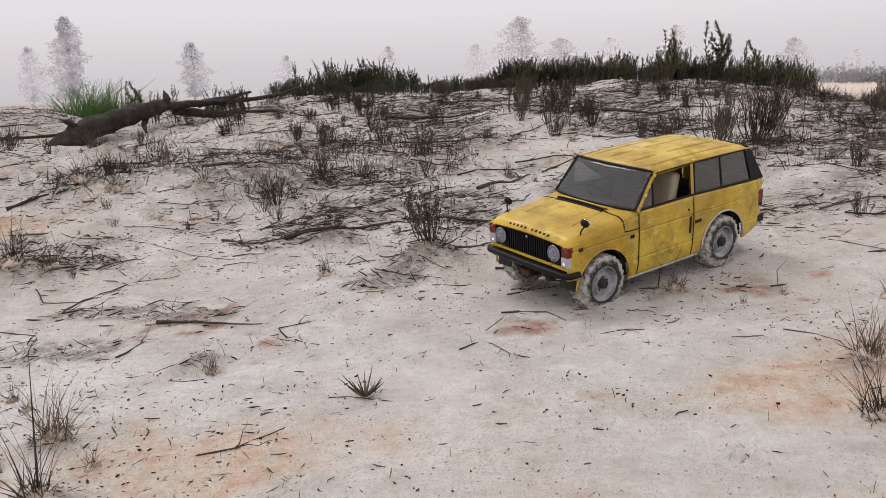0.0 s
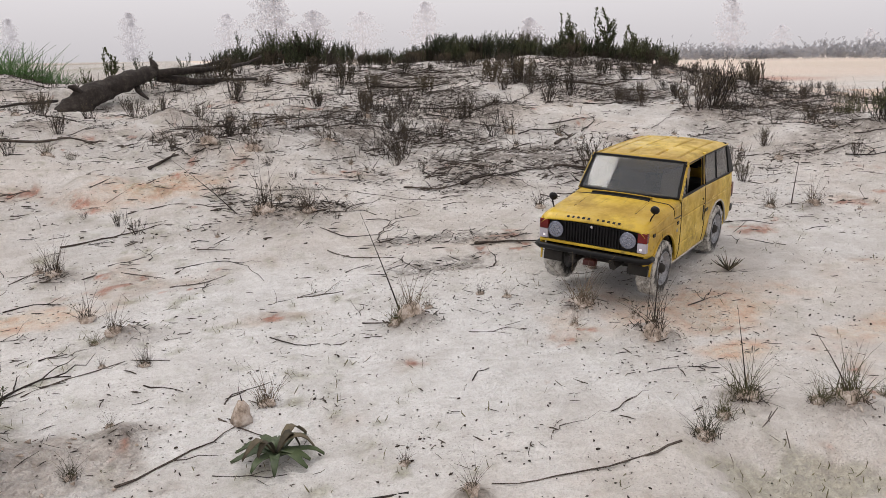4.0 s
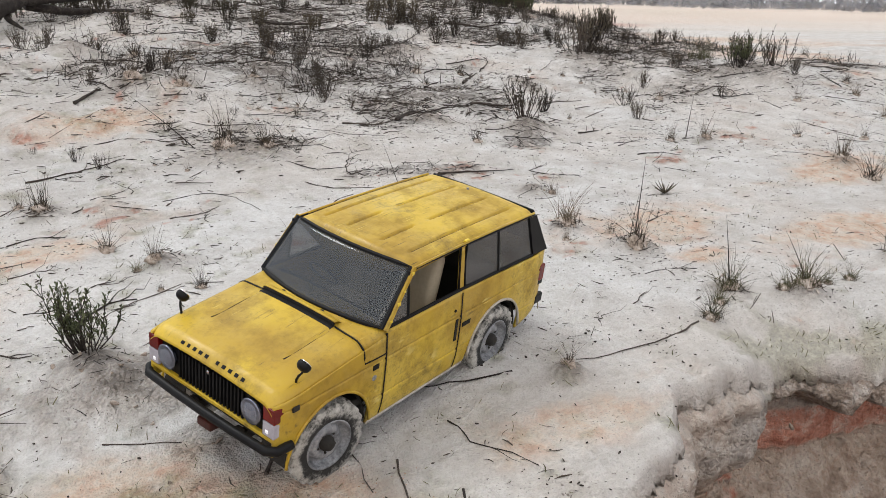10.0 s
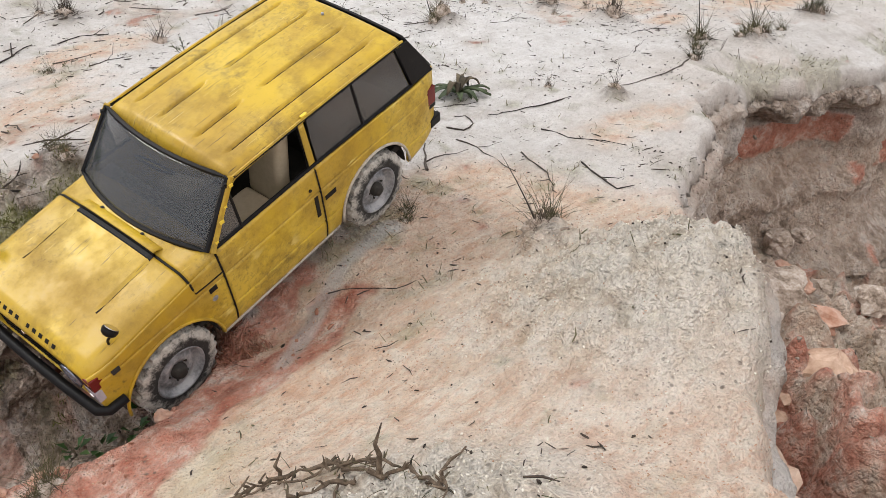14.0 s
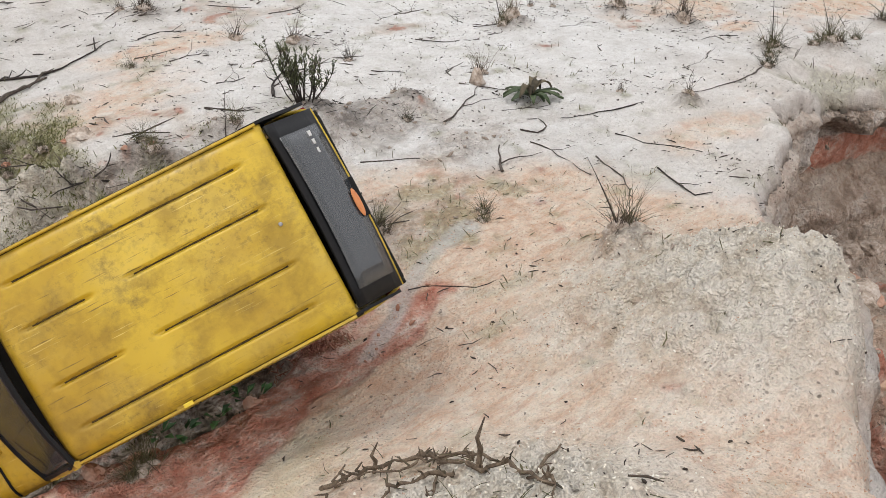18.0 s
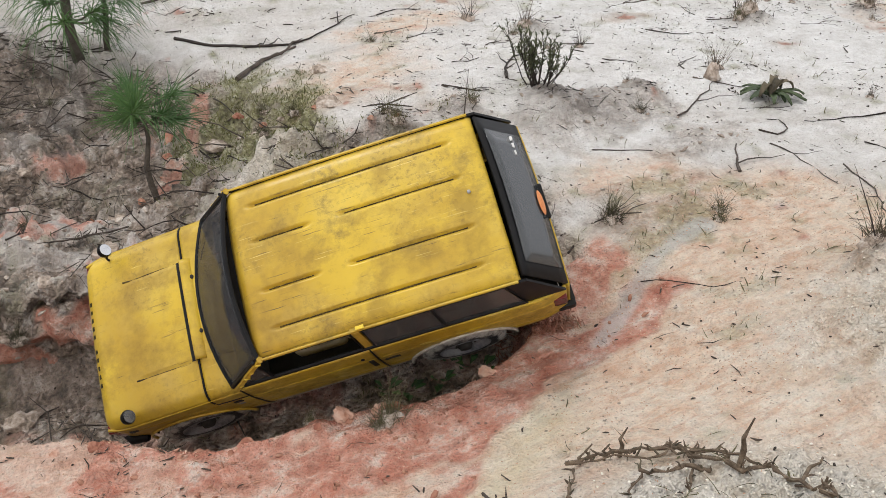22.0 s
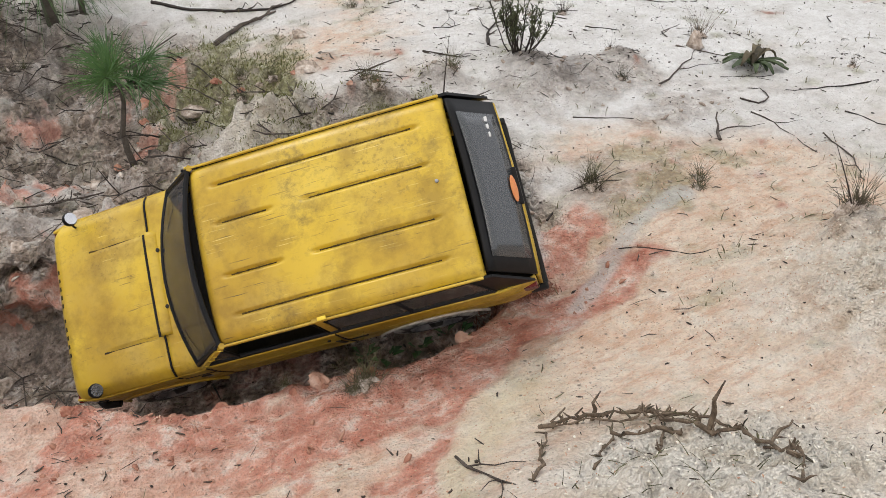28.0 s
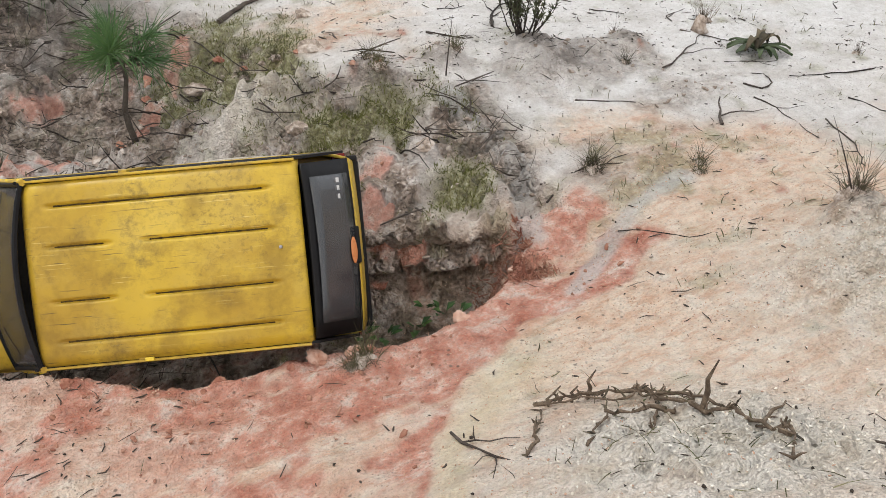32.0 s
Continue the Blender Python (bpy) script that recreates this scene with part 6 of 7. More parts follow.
def spider_plant(x, y):
    t = tagged(new("dead_rosette"), "dry brown rosette with curled pointed leaves", "plant")
    rng = random.Random(4)
    for k in range(16):
        a = k * 0.41
        part("leaf", cone((0, 0, 0.002), Vector((math.cos(a), math.sin(a), rng.uniform(0.25, 1.0))).normalized(), 0.03 * rng.uniform(0.7, 1.1), 0.0016, Vector((0, 0, 0.006)), 4, 4), BROWNLEAF, t)
    t.matrix_basis = Matrix.Translation((x, y, gz(x, y)))


spider_plant(-0.092, 0.822)


def stump(x, y, h):
    t = tagged(new("rotten_stub"), "small rotten wood stub standing in sand", "wood")
    bm = bmesh.new()
    bmesh.ops.create_cone(bm, segments=12, radius1=0.014, radius2=0.004, depth=h, cap_ends=True, matrix=Matrix.Translation((0, 0, h / 2)))
    bmesh.ops.subdivide_edges(bm, edges=bm.edges[:], cuts=2, use_grid_fill=True)
    for v in bm.verts:
        v.co += Vector((noise.noise(v.co * 90), noise.noise(v.co * 90 + Vector((5, 0, 0))), 0.5 * noise.noise(v.co * 120))) * 0.004
    part("stub", bm, CLOD, t, "", True)
    part("splinter", cone((0.002, 0, h * 0.8), Vector((-0.2, 0.1, 1)).normalized(), h * 0.8, 0.001, Vector(), 3, 4), TWIG, t)
    t.matrix_basis = Matrix.Translation((x, y, gz(x, y) - 0.003))


stump(-0.858, 0.60, 0.022)

# ---------------------------------------------------------------- sticks and roots on the sand, as x, y along each
ROOTS_A = [
    [(-1.09, 0.73), (-1.03, 0.77), (-0.98, 0.80), (-0.93, 0.78)], [(-0.46, 0.39), (-0.53, 0.375), (-0.60, 0.37), (-0.66, 0.38)], [(-0.73, 0.40), (-0.78, 0.415), (-0.83, 0.43), (-0.85, 0.44)],
    [(-0.98, 0.52), (-0.93, 0.55), (-0.89, 0.57), (-0.85, 0.60)], [(-0.93, 0.41), (-0.935, 0.36), (-0.94, 0.30)], [(-1.012, 0.375), (-0.985, 0.402), (-0.964, 0.427)], [(-0.833, 0.36), (-0.838, 0.312), (-0.818, 0.277), (-0.811, 0.248)],
    [(-0.92, 0.45), (-0.91, 0.43), (-0.885, 0.435), (-0.875, 0.455), (-0.89, 0.462)], [(-0.906, 0.327), (-0.932, 0.273), (-0.951, 0.245)], [(-0.883, 0.258), (-0.906, 0.217), (-0.914, 0.182), (-0.898, 0.173)], [(-1.225, 0.274), (-1.205, 0.256), (-1.181, 0.226), (-1.164, 0.214)], [(-1.132, 0.697), (-1.115, 0.733), (-1.087, 0.751), (-1.048, 0.76)],
]
ROOTS_B = [
    [(-0.86, 1.60), (-0.77, 1.60), (-0.65, 1.56), (-0.51, 1.48), (-0.38, 1.41)], [(-1.01, 1.51), (-0.93, 1.52), (-0.85, 1.48), (-0.80, 1.42)], [(-0.66, 1.28), (-0.62, 1.22), (-0.56, 1.21), (-0.52, 1.27)],
    [(-0.67, 1.16), (-0.63, 1.11), (-0.57, 1.08), (-0.54, 1.0)], [(-0.21, 1.71), (-0.16, 1.60), (-0.14, 1.45)], [(-0.09, 1.65), (-0.01, 1.60), (0.07, 1.57)], [(-0.12, 1.39), (-0.07, 1.32), (0.0, 1.27)], [(-0.93, 1.08), (-0.88, 1.09), (-0.85, 1.12)],
    [(-0.96, 0.72), (-0.94, 0.71), (-0.92, 0.69)], [(-0.75, 0.95), (-0.71, 0.95), (-0.68, 0.95)], [(-1.17, 1.08), (-1.13, 1.09), (-1.09, 1.07)],
]
ROOTS_C = [
    [(-0.92, 1.17), (-0.84, 1.17), (-0.80, 1.14), (-0.79, 1.05)], [(0.40, 0.95), (0.44, 0.90), (0.42, 0.80)], [(0.71, 1.13), (0.72, 1.0), (0.72, 0.90)], [(0.07, 1.07), (0.13, 1.06), (0.15, 1.02)], [(-0.57, 1.17), (-0.56, 1.22), (-0.51, 1.31), (-0.45, 1.34)],
    [(-0.27, 1.47), (-0.21, 1.54), (-0.12, 1.56)], [(0.07, 1.74), (0.14, 1.79), (0.23, 1.91)], [(-0.42, 0.99), (-0.41, 1.02), (-0.40, 1.04)], [(-0.63, 1.79), (-0.58, 1.87)], [(0.58, 1.51), (0.64, 1.50), (0.71, 1.47)], [(0.61, 1.30), (0.64, 1.27), (0.67, 1.24)],
    [(-0.20, 1.0), (-0.165, 0.98)], [(-0.21, 1.02), (-0.23, 1.06), (-0.19, 1.08)], [(0.01, 0.94), (0.04, 0.97), (0.07, 0.92)],
]
ROOTS_D = [
    [(-1.50, 1.13), (-1.45, 1.07), (-1.39, 1.04), (-1.34, 1.02), (-1.27, 1.05), (-1.20, 1.11)], [(-1.45, 0.94), (-1.40, 0.99), (-1.34, 1.02)], [(-1.13, 0.70), (-1.10, 0.75), (-1.07, 0.77), (-1.04, 0.77)], [(-1.55, 0.88), (-1.52, 0.81), (-1.49, 0.72)],
    [(-1.50, 0.09), (-1.49, 0.06), (-1.485, 0.02)], [(-1.22, 0.72), (-1.19, 0.69), (-1.17, 0.68)], [(-1.25, 0.36), (-1.21, 0.37), (-1.16, 0.365)], [(-1.70, 0.86), (-1.64, 0.80), (-1.60, 0.78)], [(-1.72, 1.0), (-1.62, 0.97), (-1.56, 0.98)],
]


def lying_stick(rng, pts, r, material=TWIG, forks=2, lift=0.0, name="fallen_twig", label="dark bent twig lying on the sand"):
    """A crooked stick that follows the ground; a little of it sinks in."""
    pts = [Vector((*p, 0)) for p in pts]
    dense = []
    for a, b in zip(pts[:-1], pts[1:]):
        n = max(2, int((b - a).length / 0.016))
        dense += [a.lerp(b, k / n) for k in range(n)]
    dense.append(pts[-1])
    side = (pts[-1] - pts[0]).cross(Vector((0, 0, 1))).normalized() if (pts[-1] - pts[0]).length > 1e-6 else Vector((1, 0, 0))
    w, line = 0.0, []
    for k, p in enumerate(dense):
        w = 0.80 * w + rng.uniform(-0.0052, 0.0052)
        line.append(p + side * w)
    zs = terrain(np.array([p.x for p in line]), np.array([p.y for p in line]))[0]
    zs = np.convolve(np.pad(zs, 1, mode="edge"), np.ones(3) / 3, "valid")
    for p, z in zip(line, zs):
        p.z = z + r * 0.55 + lift
    n = len(line)
    r = r * 0.8
    pieces = [tube(line, [max(r * (1 - 0.75 * k / n) * rng.uniform(0.85, 1.15), 0.0005) for k in range(n)], 5)]
    for f in range(forks):
        i = rng.randint(n // 4, max(n // 4, n - 2))
        a = rng.choice((-1, 1)) * rng.uniform(0.5, 1.0)
        d = (line[min(i + 1, n - 1)] - line[max(i - 1, 0)]).normalized()
        d.rotate(Matrix.Rotation(a, 3, "Z"))
        ln = rng.uniform(0.02, 0.06)
        cv = d.cross(Vector((0, 0, 1))) * rng.uniform(-0.35, 0.35) * ln
        fp = [line[i] + d * ln * q / 4 + cv * (q / 4) ** 2 + Vector((0, 0, rng.uniform(0, 0.003) * q)) for q in range(5)]
        pieces.append(tube(fp, [r * 0.55 * (1 - 0.18 * q) for q in range(5)], 4))
    me = bpy.data.meshes.new(name)
    v, fc = joined(pieces)
    me.from_pydata(v, [], fc)
    me.materials.append(material)
    return tagged(new(name, me), label, "twig", group=name + "s on the sand")


def build_sticks():
    rng = random.Random(12)
    for k, p in enumerate(ROOTS_A + ROOTS_B + ROOTS_C):
        lying_stick(rng, p, rng.uniform(0.0009, 0.0017) * (1.6 if k == 5 else 0.5 if k == 10 else 1), forks=rng.randint(0, 2) if k > 10 else rng.randint(0, 1))
    for k, p in enumerate(ROOTS_D):
        lying_stick(rng, p, (0.0035, 0.0055, 0.0026, 0.0022)[k] if k < 4 else 0.0016, forks=rng.randint(1, 3))
    # thicker burnt branches among the litter
    for p, r in (([(-0.30, 1.50), (-0.20, 1.57), (-0.10, 1.60)], 0.007), ([(0.07, 1.80), (0.20, 1.95)], 0.006), ([(-0.02, 1.62), (0.10, 1.57)], 0.005), ([(-0.6, 2.05), (-0.5, 2.12)], 0.006), ([(0.5, 2.65), (0.75, 2.62)], 0.008), ([(-0.2, 2.85), (0.1, 2.8)], 0.008), ([(-0.97, 1.80), (-0.90, 1.86)], 0.006), ([(-1.4, 2.0), (-1.1, 2.06)], 0.007)):
        lying_stick(rng, p, r, forks=2, name="burnt_branch", label="thick charred branch lying among the litter")
    k = 0
    while k < 250:
        x, y = rng.uniform(-1.9, 1.7), 1.05 + 2.35 * rng.random() ** 0.8
        _, m = terrain(np.array([x]), np.array([y]))
        if rng.random() > 0.22 + 0.8 * m["litter"][0]:
            continue
        ln, a = rng.uniform(0.05, 0.22), rng.gauss(0.1, 0.55)
        dx, dy = math.cos(a) * ln / 2, math.sin(a) * ln / 2
        lying_stick(rng, [(x - dx, y - dy), (x + rng.uniform(-0.2, 0.2) * dy, y + rng.uniform(-0.3, 0.3) * dx), (x + dx, y + dy)], rng.uniform(0.0010, 0.0030), forks=rng.randint(0, 3), lift=rng.uniform(0, 0.003))
        k += 1
    k = 0
    while k < 60:
        x, y = rng.uniform(-1.2, 1.2), rng.uniform(0.45, 1.5)
        if rng.random() < 0.5 and x > -0.3:
            continue
        ln, a = rng.uniform(0.02, 0.09), rng.gauss(0.2, 0.7)
        dx, dy = math.cos(a) * ln / 2, math.sin(a) * ln / 2
        lying_stick(rng, [(x - dx, y - dy), (x, y + rng.uniform(-0.2, 0.2) * ln), (x + dx, y + dy)], rng.uniform(0.0007, 0.0014), forks=rng.randint(0, 2))
        k += 1


build_sticks()


def fallen_log():
    """The burnt trunk that rises out of the slope, with its branches along the ground."""
    t = tagged(new("fallen_log"), "charred forked log lying on the sandy slope", "log")
    pts = [Vector((-1.262, 2.645, 0.178)), Vector((-1.225, 2.675, 0.222)), Vector((-1.165, 2.72, 0.262)), Vector((-1.10, 2.78, 0.288)), Vector((-1.03, 2.85, 0.312)), Vector((-0.975, 2.905, 0.330)), Vector((-0.964, 2.92, 0.350)), Vector((-0.976, 2.93, 0.380))]
    part("trunk", rough_limb(pts, [0.030, 0.040, 0.037, 0.033, 0.029, 0.024, 0.015, 0.003], 16, 1), CHAR, t, "", True)
    part("broken_knot", rough_limb([Vector((-1.19, 2.69, 0.268)), Vector((-1.205, 2.68, 0.288)), Vector((-1.225, 2.67, 0.292))], [0.014, 0.010, 0.003], 7, 9), CHAR, t, "", True)
    b1 = [Vector((-1.0, 2.89, 0.322)), Vector((-0.90, 2.94, 0.330)), Vector((-0.80, 3.02, 0.335)), Vector((-0.70, 3.11, 0.342)), Vector((-0.62, 3.20, 0.356)), Vector((-0.555, 3.26, 0.382))]
    part("branch", rough_limb(b1, [0.015, 0.012, 0.010, 0.008, 0.006, 0.003], 10, 2), CHAR, t, "", True)
    b2 = [Vector((-0.87, 2.97, 0.330)), Vector((-0.79, 3.05, 0.346)), Vector((-0.72, 3.14, 0.368))]
    part("branch", rough_limb(b2, [0.013, 0.010, 0.004], 8, 3), CHAR, t, "", True)
    b3 = [Vector((-0.96, 2.95, 0.312)), Vector((-0.82, 2.98, 0.292)), Vector((-0.60, 3.02, 0.298))]
    part("branch", rough_limb(b3, [0.016, 0.012, 0.005], 8, 4), CHAR, t, "", True)
    b4 = [Vector((-1.03, 2.90, 0.30)), Vector((-1.02, 2.83, 0.268)), Vector((-0.99, 2.76, 0.245))]
    part("branch", rough_limb(b4, [0.012, 0.009, 0.004], 8, 5), CHAR, t, "", True)
    b5 = [Vector((-1.27, 2.74, 0.245)), Vector((-1.36, 2.58, gz(-1.36, 2.58) + 0.008)), Vector((-1.46, 2.46, gz(-1.46, 2.46) + 0.005))]
    part("branch", rough_limb(b5, [0.005, 0.004, 0.002], 7, 6), CHAR, t, "", True)


def rough_limb(pts, radii, sides, seed):
    """A gnarled limb: a tube with many rings, its bark uneven."""
    p2, r2 = [], []
    for k in range(len(pts) - 1):
        for q in range(4):
            u = q / 4
            p2.append(pts[k].lerp(pts[k + 1], u) + 0.25 * radii[k] * noise.noise_vector(Vector((k + u, seed, 0)) * 1.7))
            r2.append(radii[k] * (1 - u) + radii[k + 1] * u)
    p2.append(pts[-1])
    r2.append(radii[-1])
    vs, fs = tube(p2, r2, sides)
    out = []
    for i, v in enumerate(vs):
        c = p2[min(i // sides, len(p2) - 1)]
        out.append(c + (v - c) * (1 + 0.35 * noise.fractal(v * 45 + Vector((seed, 0, 0)), 0.8, 2.0, 3)))
    return out, fs


fallen_log()


def thorn_mat():
    """The dead thorny runner on the pale hump."""
    t = tagged(new("dead_runner"), "tangled dead brown runner over a pale sand hump", "plant")
    rng = random.Random(9)
    def vine(path, r, lift, name, wob=0.004):
        pts = []
        for a, b in zip(path[:-1], path[1:]):
            for k in range(3):
                x, y = a[0] + (b[0] - a[0]) * k / 3 + rng.uniform(-wob, wob), a[1] + (b[1] - a[1]) * k / 3 + rng.uniform(-wob, wob)
                pts.append(Vector((x, y, gz(x, y) + lift + rng.uniform(-0.002, 0.003))))
        zs = np.convolve(np.pad([q.z for q in pts], 2, mode="edge"), np.ones(5) / 5, "valid")
        for q, zz in zip(pts, zs):
            q.z = max(zz, q.z - 0.002)
        part(name, tube(pts, [0.85 * r * rng.uniform(0.5, 1.5) for _ in pts], 6), RUNNER, t)
        return pts
    pts = vine([(-1.440, 0.082), (-1.425, 0.078), (-1.412, 0.068), (-1.396, 0.063), (-1.381, 0.053), (-1.376, 0.046), (-1.378, 0.033), (-1.368, 0.022), (-1.378, 0.004)], 0.0014, 0.005, "runner", 0.0025)
    pts += vine([(-1.377, 0.056), (-1.381, 0.032), (-1.384, 0.014), (-1.384, -0.006), (-1.368, -0.012), (-1.376, -0.034), (-1.382, -0.054), (-1.389, -0.069)], 0.0014, 0.004, "runner", 0.0025)
    pts += vine([(-1.422, 0.034), (-1.414, 0.019), (-1.397, 0.016), (-1.389, 0.002)], 0.0013, 0.003, "runner", 0.002)
    pts += vine([(-1.436, 0.074), (-1.418, 0.066), (-1.402, 0.050), (-1.388, 0.046), (-1.380, 0.026), (-1.372, 0.006), (-1.366, -0.012)], 0.0009, 0.006, "runner", 0.003)
    for path in ([(-1.423, 0.030), (-1.440, 0.018), (-1.452, 0.009), (-1.461, 0.003)], [(-1.438, 0.072), (-1.454, 0.055), (-1.470, 0.036), (-1.490, 0.016)], [(-1.382, -0.054), (-1.392, -0.067), (-1.418, -0.093)], [(-1.377, -0.036), (-1.341, -0.021), (-1.314, -0.012)], [(-1.40, 0.015), (-1.415, 0.0), (-1.43, -0.012)]):
        pts += vine(path, 0.0010, 0.002, "runner", 0.002)
    for k in range(110):
        p = rng.choice(pts)
        d = Vector((rng.uniform(-1, 1), rng.uniform(-1, 1), rng.uniform(-0.2, 1.3))).normalized()
        ln = rng.uniform(0.003, 0.010)
        part("thorn", tube([p, p + d * ln * 0.5 + Vector((rng.uniform(-0.002, 0.002), 0, 0.001)), p + d * ln], [0.0008, 0.0006, 0.0002], 4), RUNNER if k % 3 else BROWNLEAF, t)
    for sx, sy, sh in ((-1.384, -0.005, 0.036), (-1.424, 0.080, 0.014), (-1.407, 0.068, 0.024), (-1.417, 0.071, 0.013), (-1.377, 0.052, 0.009), (-1.430, 0.079, 0.010)):
        p = Vector((sx, sy, gz(sx, sy)))
        part("upright_shoot", tube([p, p + Vector((0.002, 0.001, 0.35 * sh)), p + Vector((-0.002, 0.0, 0.65 * sh)), p + Vector((0.003, 0, sh))], [0.0011 + 0.016 * sh, 0.0010 + 0.022 * sh, 0.0008 + 0.014 * sh, 0.0005], 6), RUNNER, t)
    for k in range(70):
        x, y = rng.gauss(-1.415, 0.030), rng.gauss(-0.035, 0.035)
        a = rng.uniform(0, 6.28)
        part("dry_thread", cone((x, y, gz(x, y) + 0.001), Vector((math.cos(a), math.sin(a), 0.3)).normalized(), rng.uniform(0.010, 0.024), 0.00035, Vector((0, 0, -0.007)), 3, 3), STRAW, t)


thorn_mat()


def gully_leaves():
    rng = random.Random(21)
    for k, (x, y) in enumerate(((-1.40, 0.345), (-1.385, 0.352), (-1.372, 0.345), (-1.43, 0.355), (-1.36, 0.335), (-1.45, 0.365))):
        t = tagged(new("seedling"), "small bright green seedling in the gully", "plant", group="seedlings in the gully")
        for q in range(7):
            d = Vector((rng.uniform(-1, 1), rng.uniform(-1, 0.2), rng.uniform(0.1, 1))).normalized()
            v, f = leaf(d * 0.006, d, 0.014, 0.0042)
            part("leaf", (v, f), NEEDLE, t)
        t.matrix_basis = Matrix.Translation((x, y, gz(x, y) + 0.006))


gully_leaves()


def bank_twigs():
    """Dark bent stems that lean out of the rough bank."""
    rng = random.Random(55)
    for k in range(70):
        y = rng.uniform(0.47, 1.15)
        x = float(np.interp(y, EDGE_Y, EDGE_X)) - abs(rng.gauss(0, 0.22)) - 0.02
        if y < float(np.interp(x, GUL_X, GUL_FAR)) + 0.03:
            continue
        p = Vector((x, y, gz(x, y) - 0.003))
        a, ln = rng.uniform(0, 6.28), rng.uniform(0.03, 0.11)
        d = Vector((math.cos(a), math.sin(a), rng.uniform(0.05, 0.7))).normalized()
        pts = [p + d * ln * q / 6 + Vector((rng.uniform(-0.003, 0.003), rng.uniform(-0.003, 0.003), 0.03 * ln * q - 0.012 * ln * q * q)) for q in range(7)]
        st = tagged(new("dry_twig"), "thin dark dead twig leaning over the gully bank", "twig", group="dry twigs on the bank")
        part("stem", tube(pts, [0.0013 * (1 - 0.12 * q) for q in range(7)], 5), TWIG, st)
        for f in range(rng.randint(0, 3)):
            q = rng.randint(2, 5)
            e = (d + Vector((rng.uniform(-0.9, 0.9), rng.uniform(-0.9, 0.9), rng.uniform(-0.3, 0.5)))).normalized()
            part("side_shoot", tube([pts[q], pts[q] + e * ln * 0.18, pts[q] + e * ln * 0.34 + Vector((0, 0, 0.003))], [0.0008, 0.0006, 0.0003], 4), TWIG, st)


bank_twigs()


def lump(x, y, r, seed, material, name, label, squash=0.7):
    bm = bmesh.new()
    bmesh.ops.create_icosphere(bm, subdivisions=3, radius=r)
    off, rr = Vector((seed * 2.3, seed * 5.1, seed)), random.Random(seed)
    cuts = [(Vector((rr.gauss(0, 1), rr.gauss(0, 1), rr.gauss(0, 1))).normalized(), rr.uniform(0.55, 0.85)) for _ in range(9)]
    for v in bm.verts:
        u = v.co / r
        for nrm, dd in cuts:
            over = u.dot(nrm) - dd
            if over > 0:
                u = u - nrm * over
        u = u * (1 + 0.30 * noise.fractal(u * 2.0 + off, 0.7, 2.1, 5))
        v.co = u * r
        v.co.z *= squash
    me = bpy.data.meshes.new(name)
    bm.to_mesh(me)
    bm.free()
    me.materials.append(material)
    ob = tagged(new(name, me), label, "rock", group=name + "s")
    ob.matrix_basis = Matrix.LocRotScale((x, y, gz(x, y) + r * 0.08), Euler((0, 0, seed)), None)


def build_lumps():
    rng = random.Random(31)
    for k, (x, y, r) in enumerate(((-0.35, 0.24, 0.030), (-0.40, 0.20, 0.022), (-0.30, 0.22, 0.02), (-0.55, 0.08, 0.035), (-0.62, 0.0, 0.030), (-0.48, 0.13, 0.022), (-0.40, 0.13, 0.030), (-0.72, -0.04, 0.032), (-0.80, -0.09, 0.028), (-0.66, -0.12, 0.035), (-0.55, -0.02, 0.026), (-0.90, -0.15, 0.024), (-0.45, 0.04, 0.034), (-1.0, -0.2, 0.022), (-0.84, -0.22, 0.03))):
        lump(x, y, r, k + 1, REDROCK if k % 2 else CLOD, "clay_lump", "broken lump of pinkish clay in the pit")
    for k, (x, y, r) in enumerate(((-0.95, -0.02, 0.045), (-0.89, -0.01, 0.050), (-1.02, -0.07, 0.045), (-1.06, -0.115, 0.050), (-0.58, 0.145, 0.050), (-0.80, -0.03, 0.055), (-0.62, 0.12, 0.035), (-0.54, 0.16, 0.032), (-1.12, -0.16, 0.045), (-0.98, -0.08, 0.030))):
        lump(x, y, r, 130 + k, CLOD if k in (4, 6, 7) else TANCLAY, "clay_block", "broken block of tan clay slumped in the pit", 0.85)
    for k in range(40):
        x, y = rng.uniform(-1.85, -1.32), rng.uniform(0.48, 0.9)
        lump(x, y, 0.005 + 0.014 * rng.random() ** 2, 40 + k, (REDROCK, CLOD, CLOD)[k % 3], "bank_clod", "crumbling clod of earth on the gully bank", 0.6)
    for k in range(26):
        x = rng.uniform(-1.75, -1.30)
        y = float(np.interp(x, GUL_X, GUL_NEAR)) + rng.uniform(-0.012, 0.02)
        lump(x, y, 0.003 + 0.007 * rng.random() ** 2, 90 + k, REDROCK, "lip_clod", "small red clod on the gully lip", 0.7)


build_lumps()


# ---------------------------------------------------------------- loose stuff in bulk
def stuff(name, pieces, material, label, category):
    v, f = joined(pieces)
    me = bpy.data.meshes.new(name)
    me.from_pydata(v, [], f)
    me.materials.append(material)
    return tagged(new(name, me), label, category, kind="stuff")


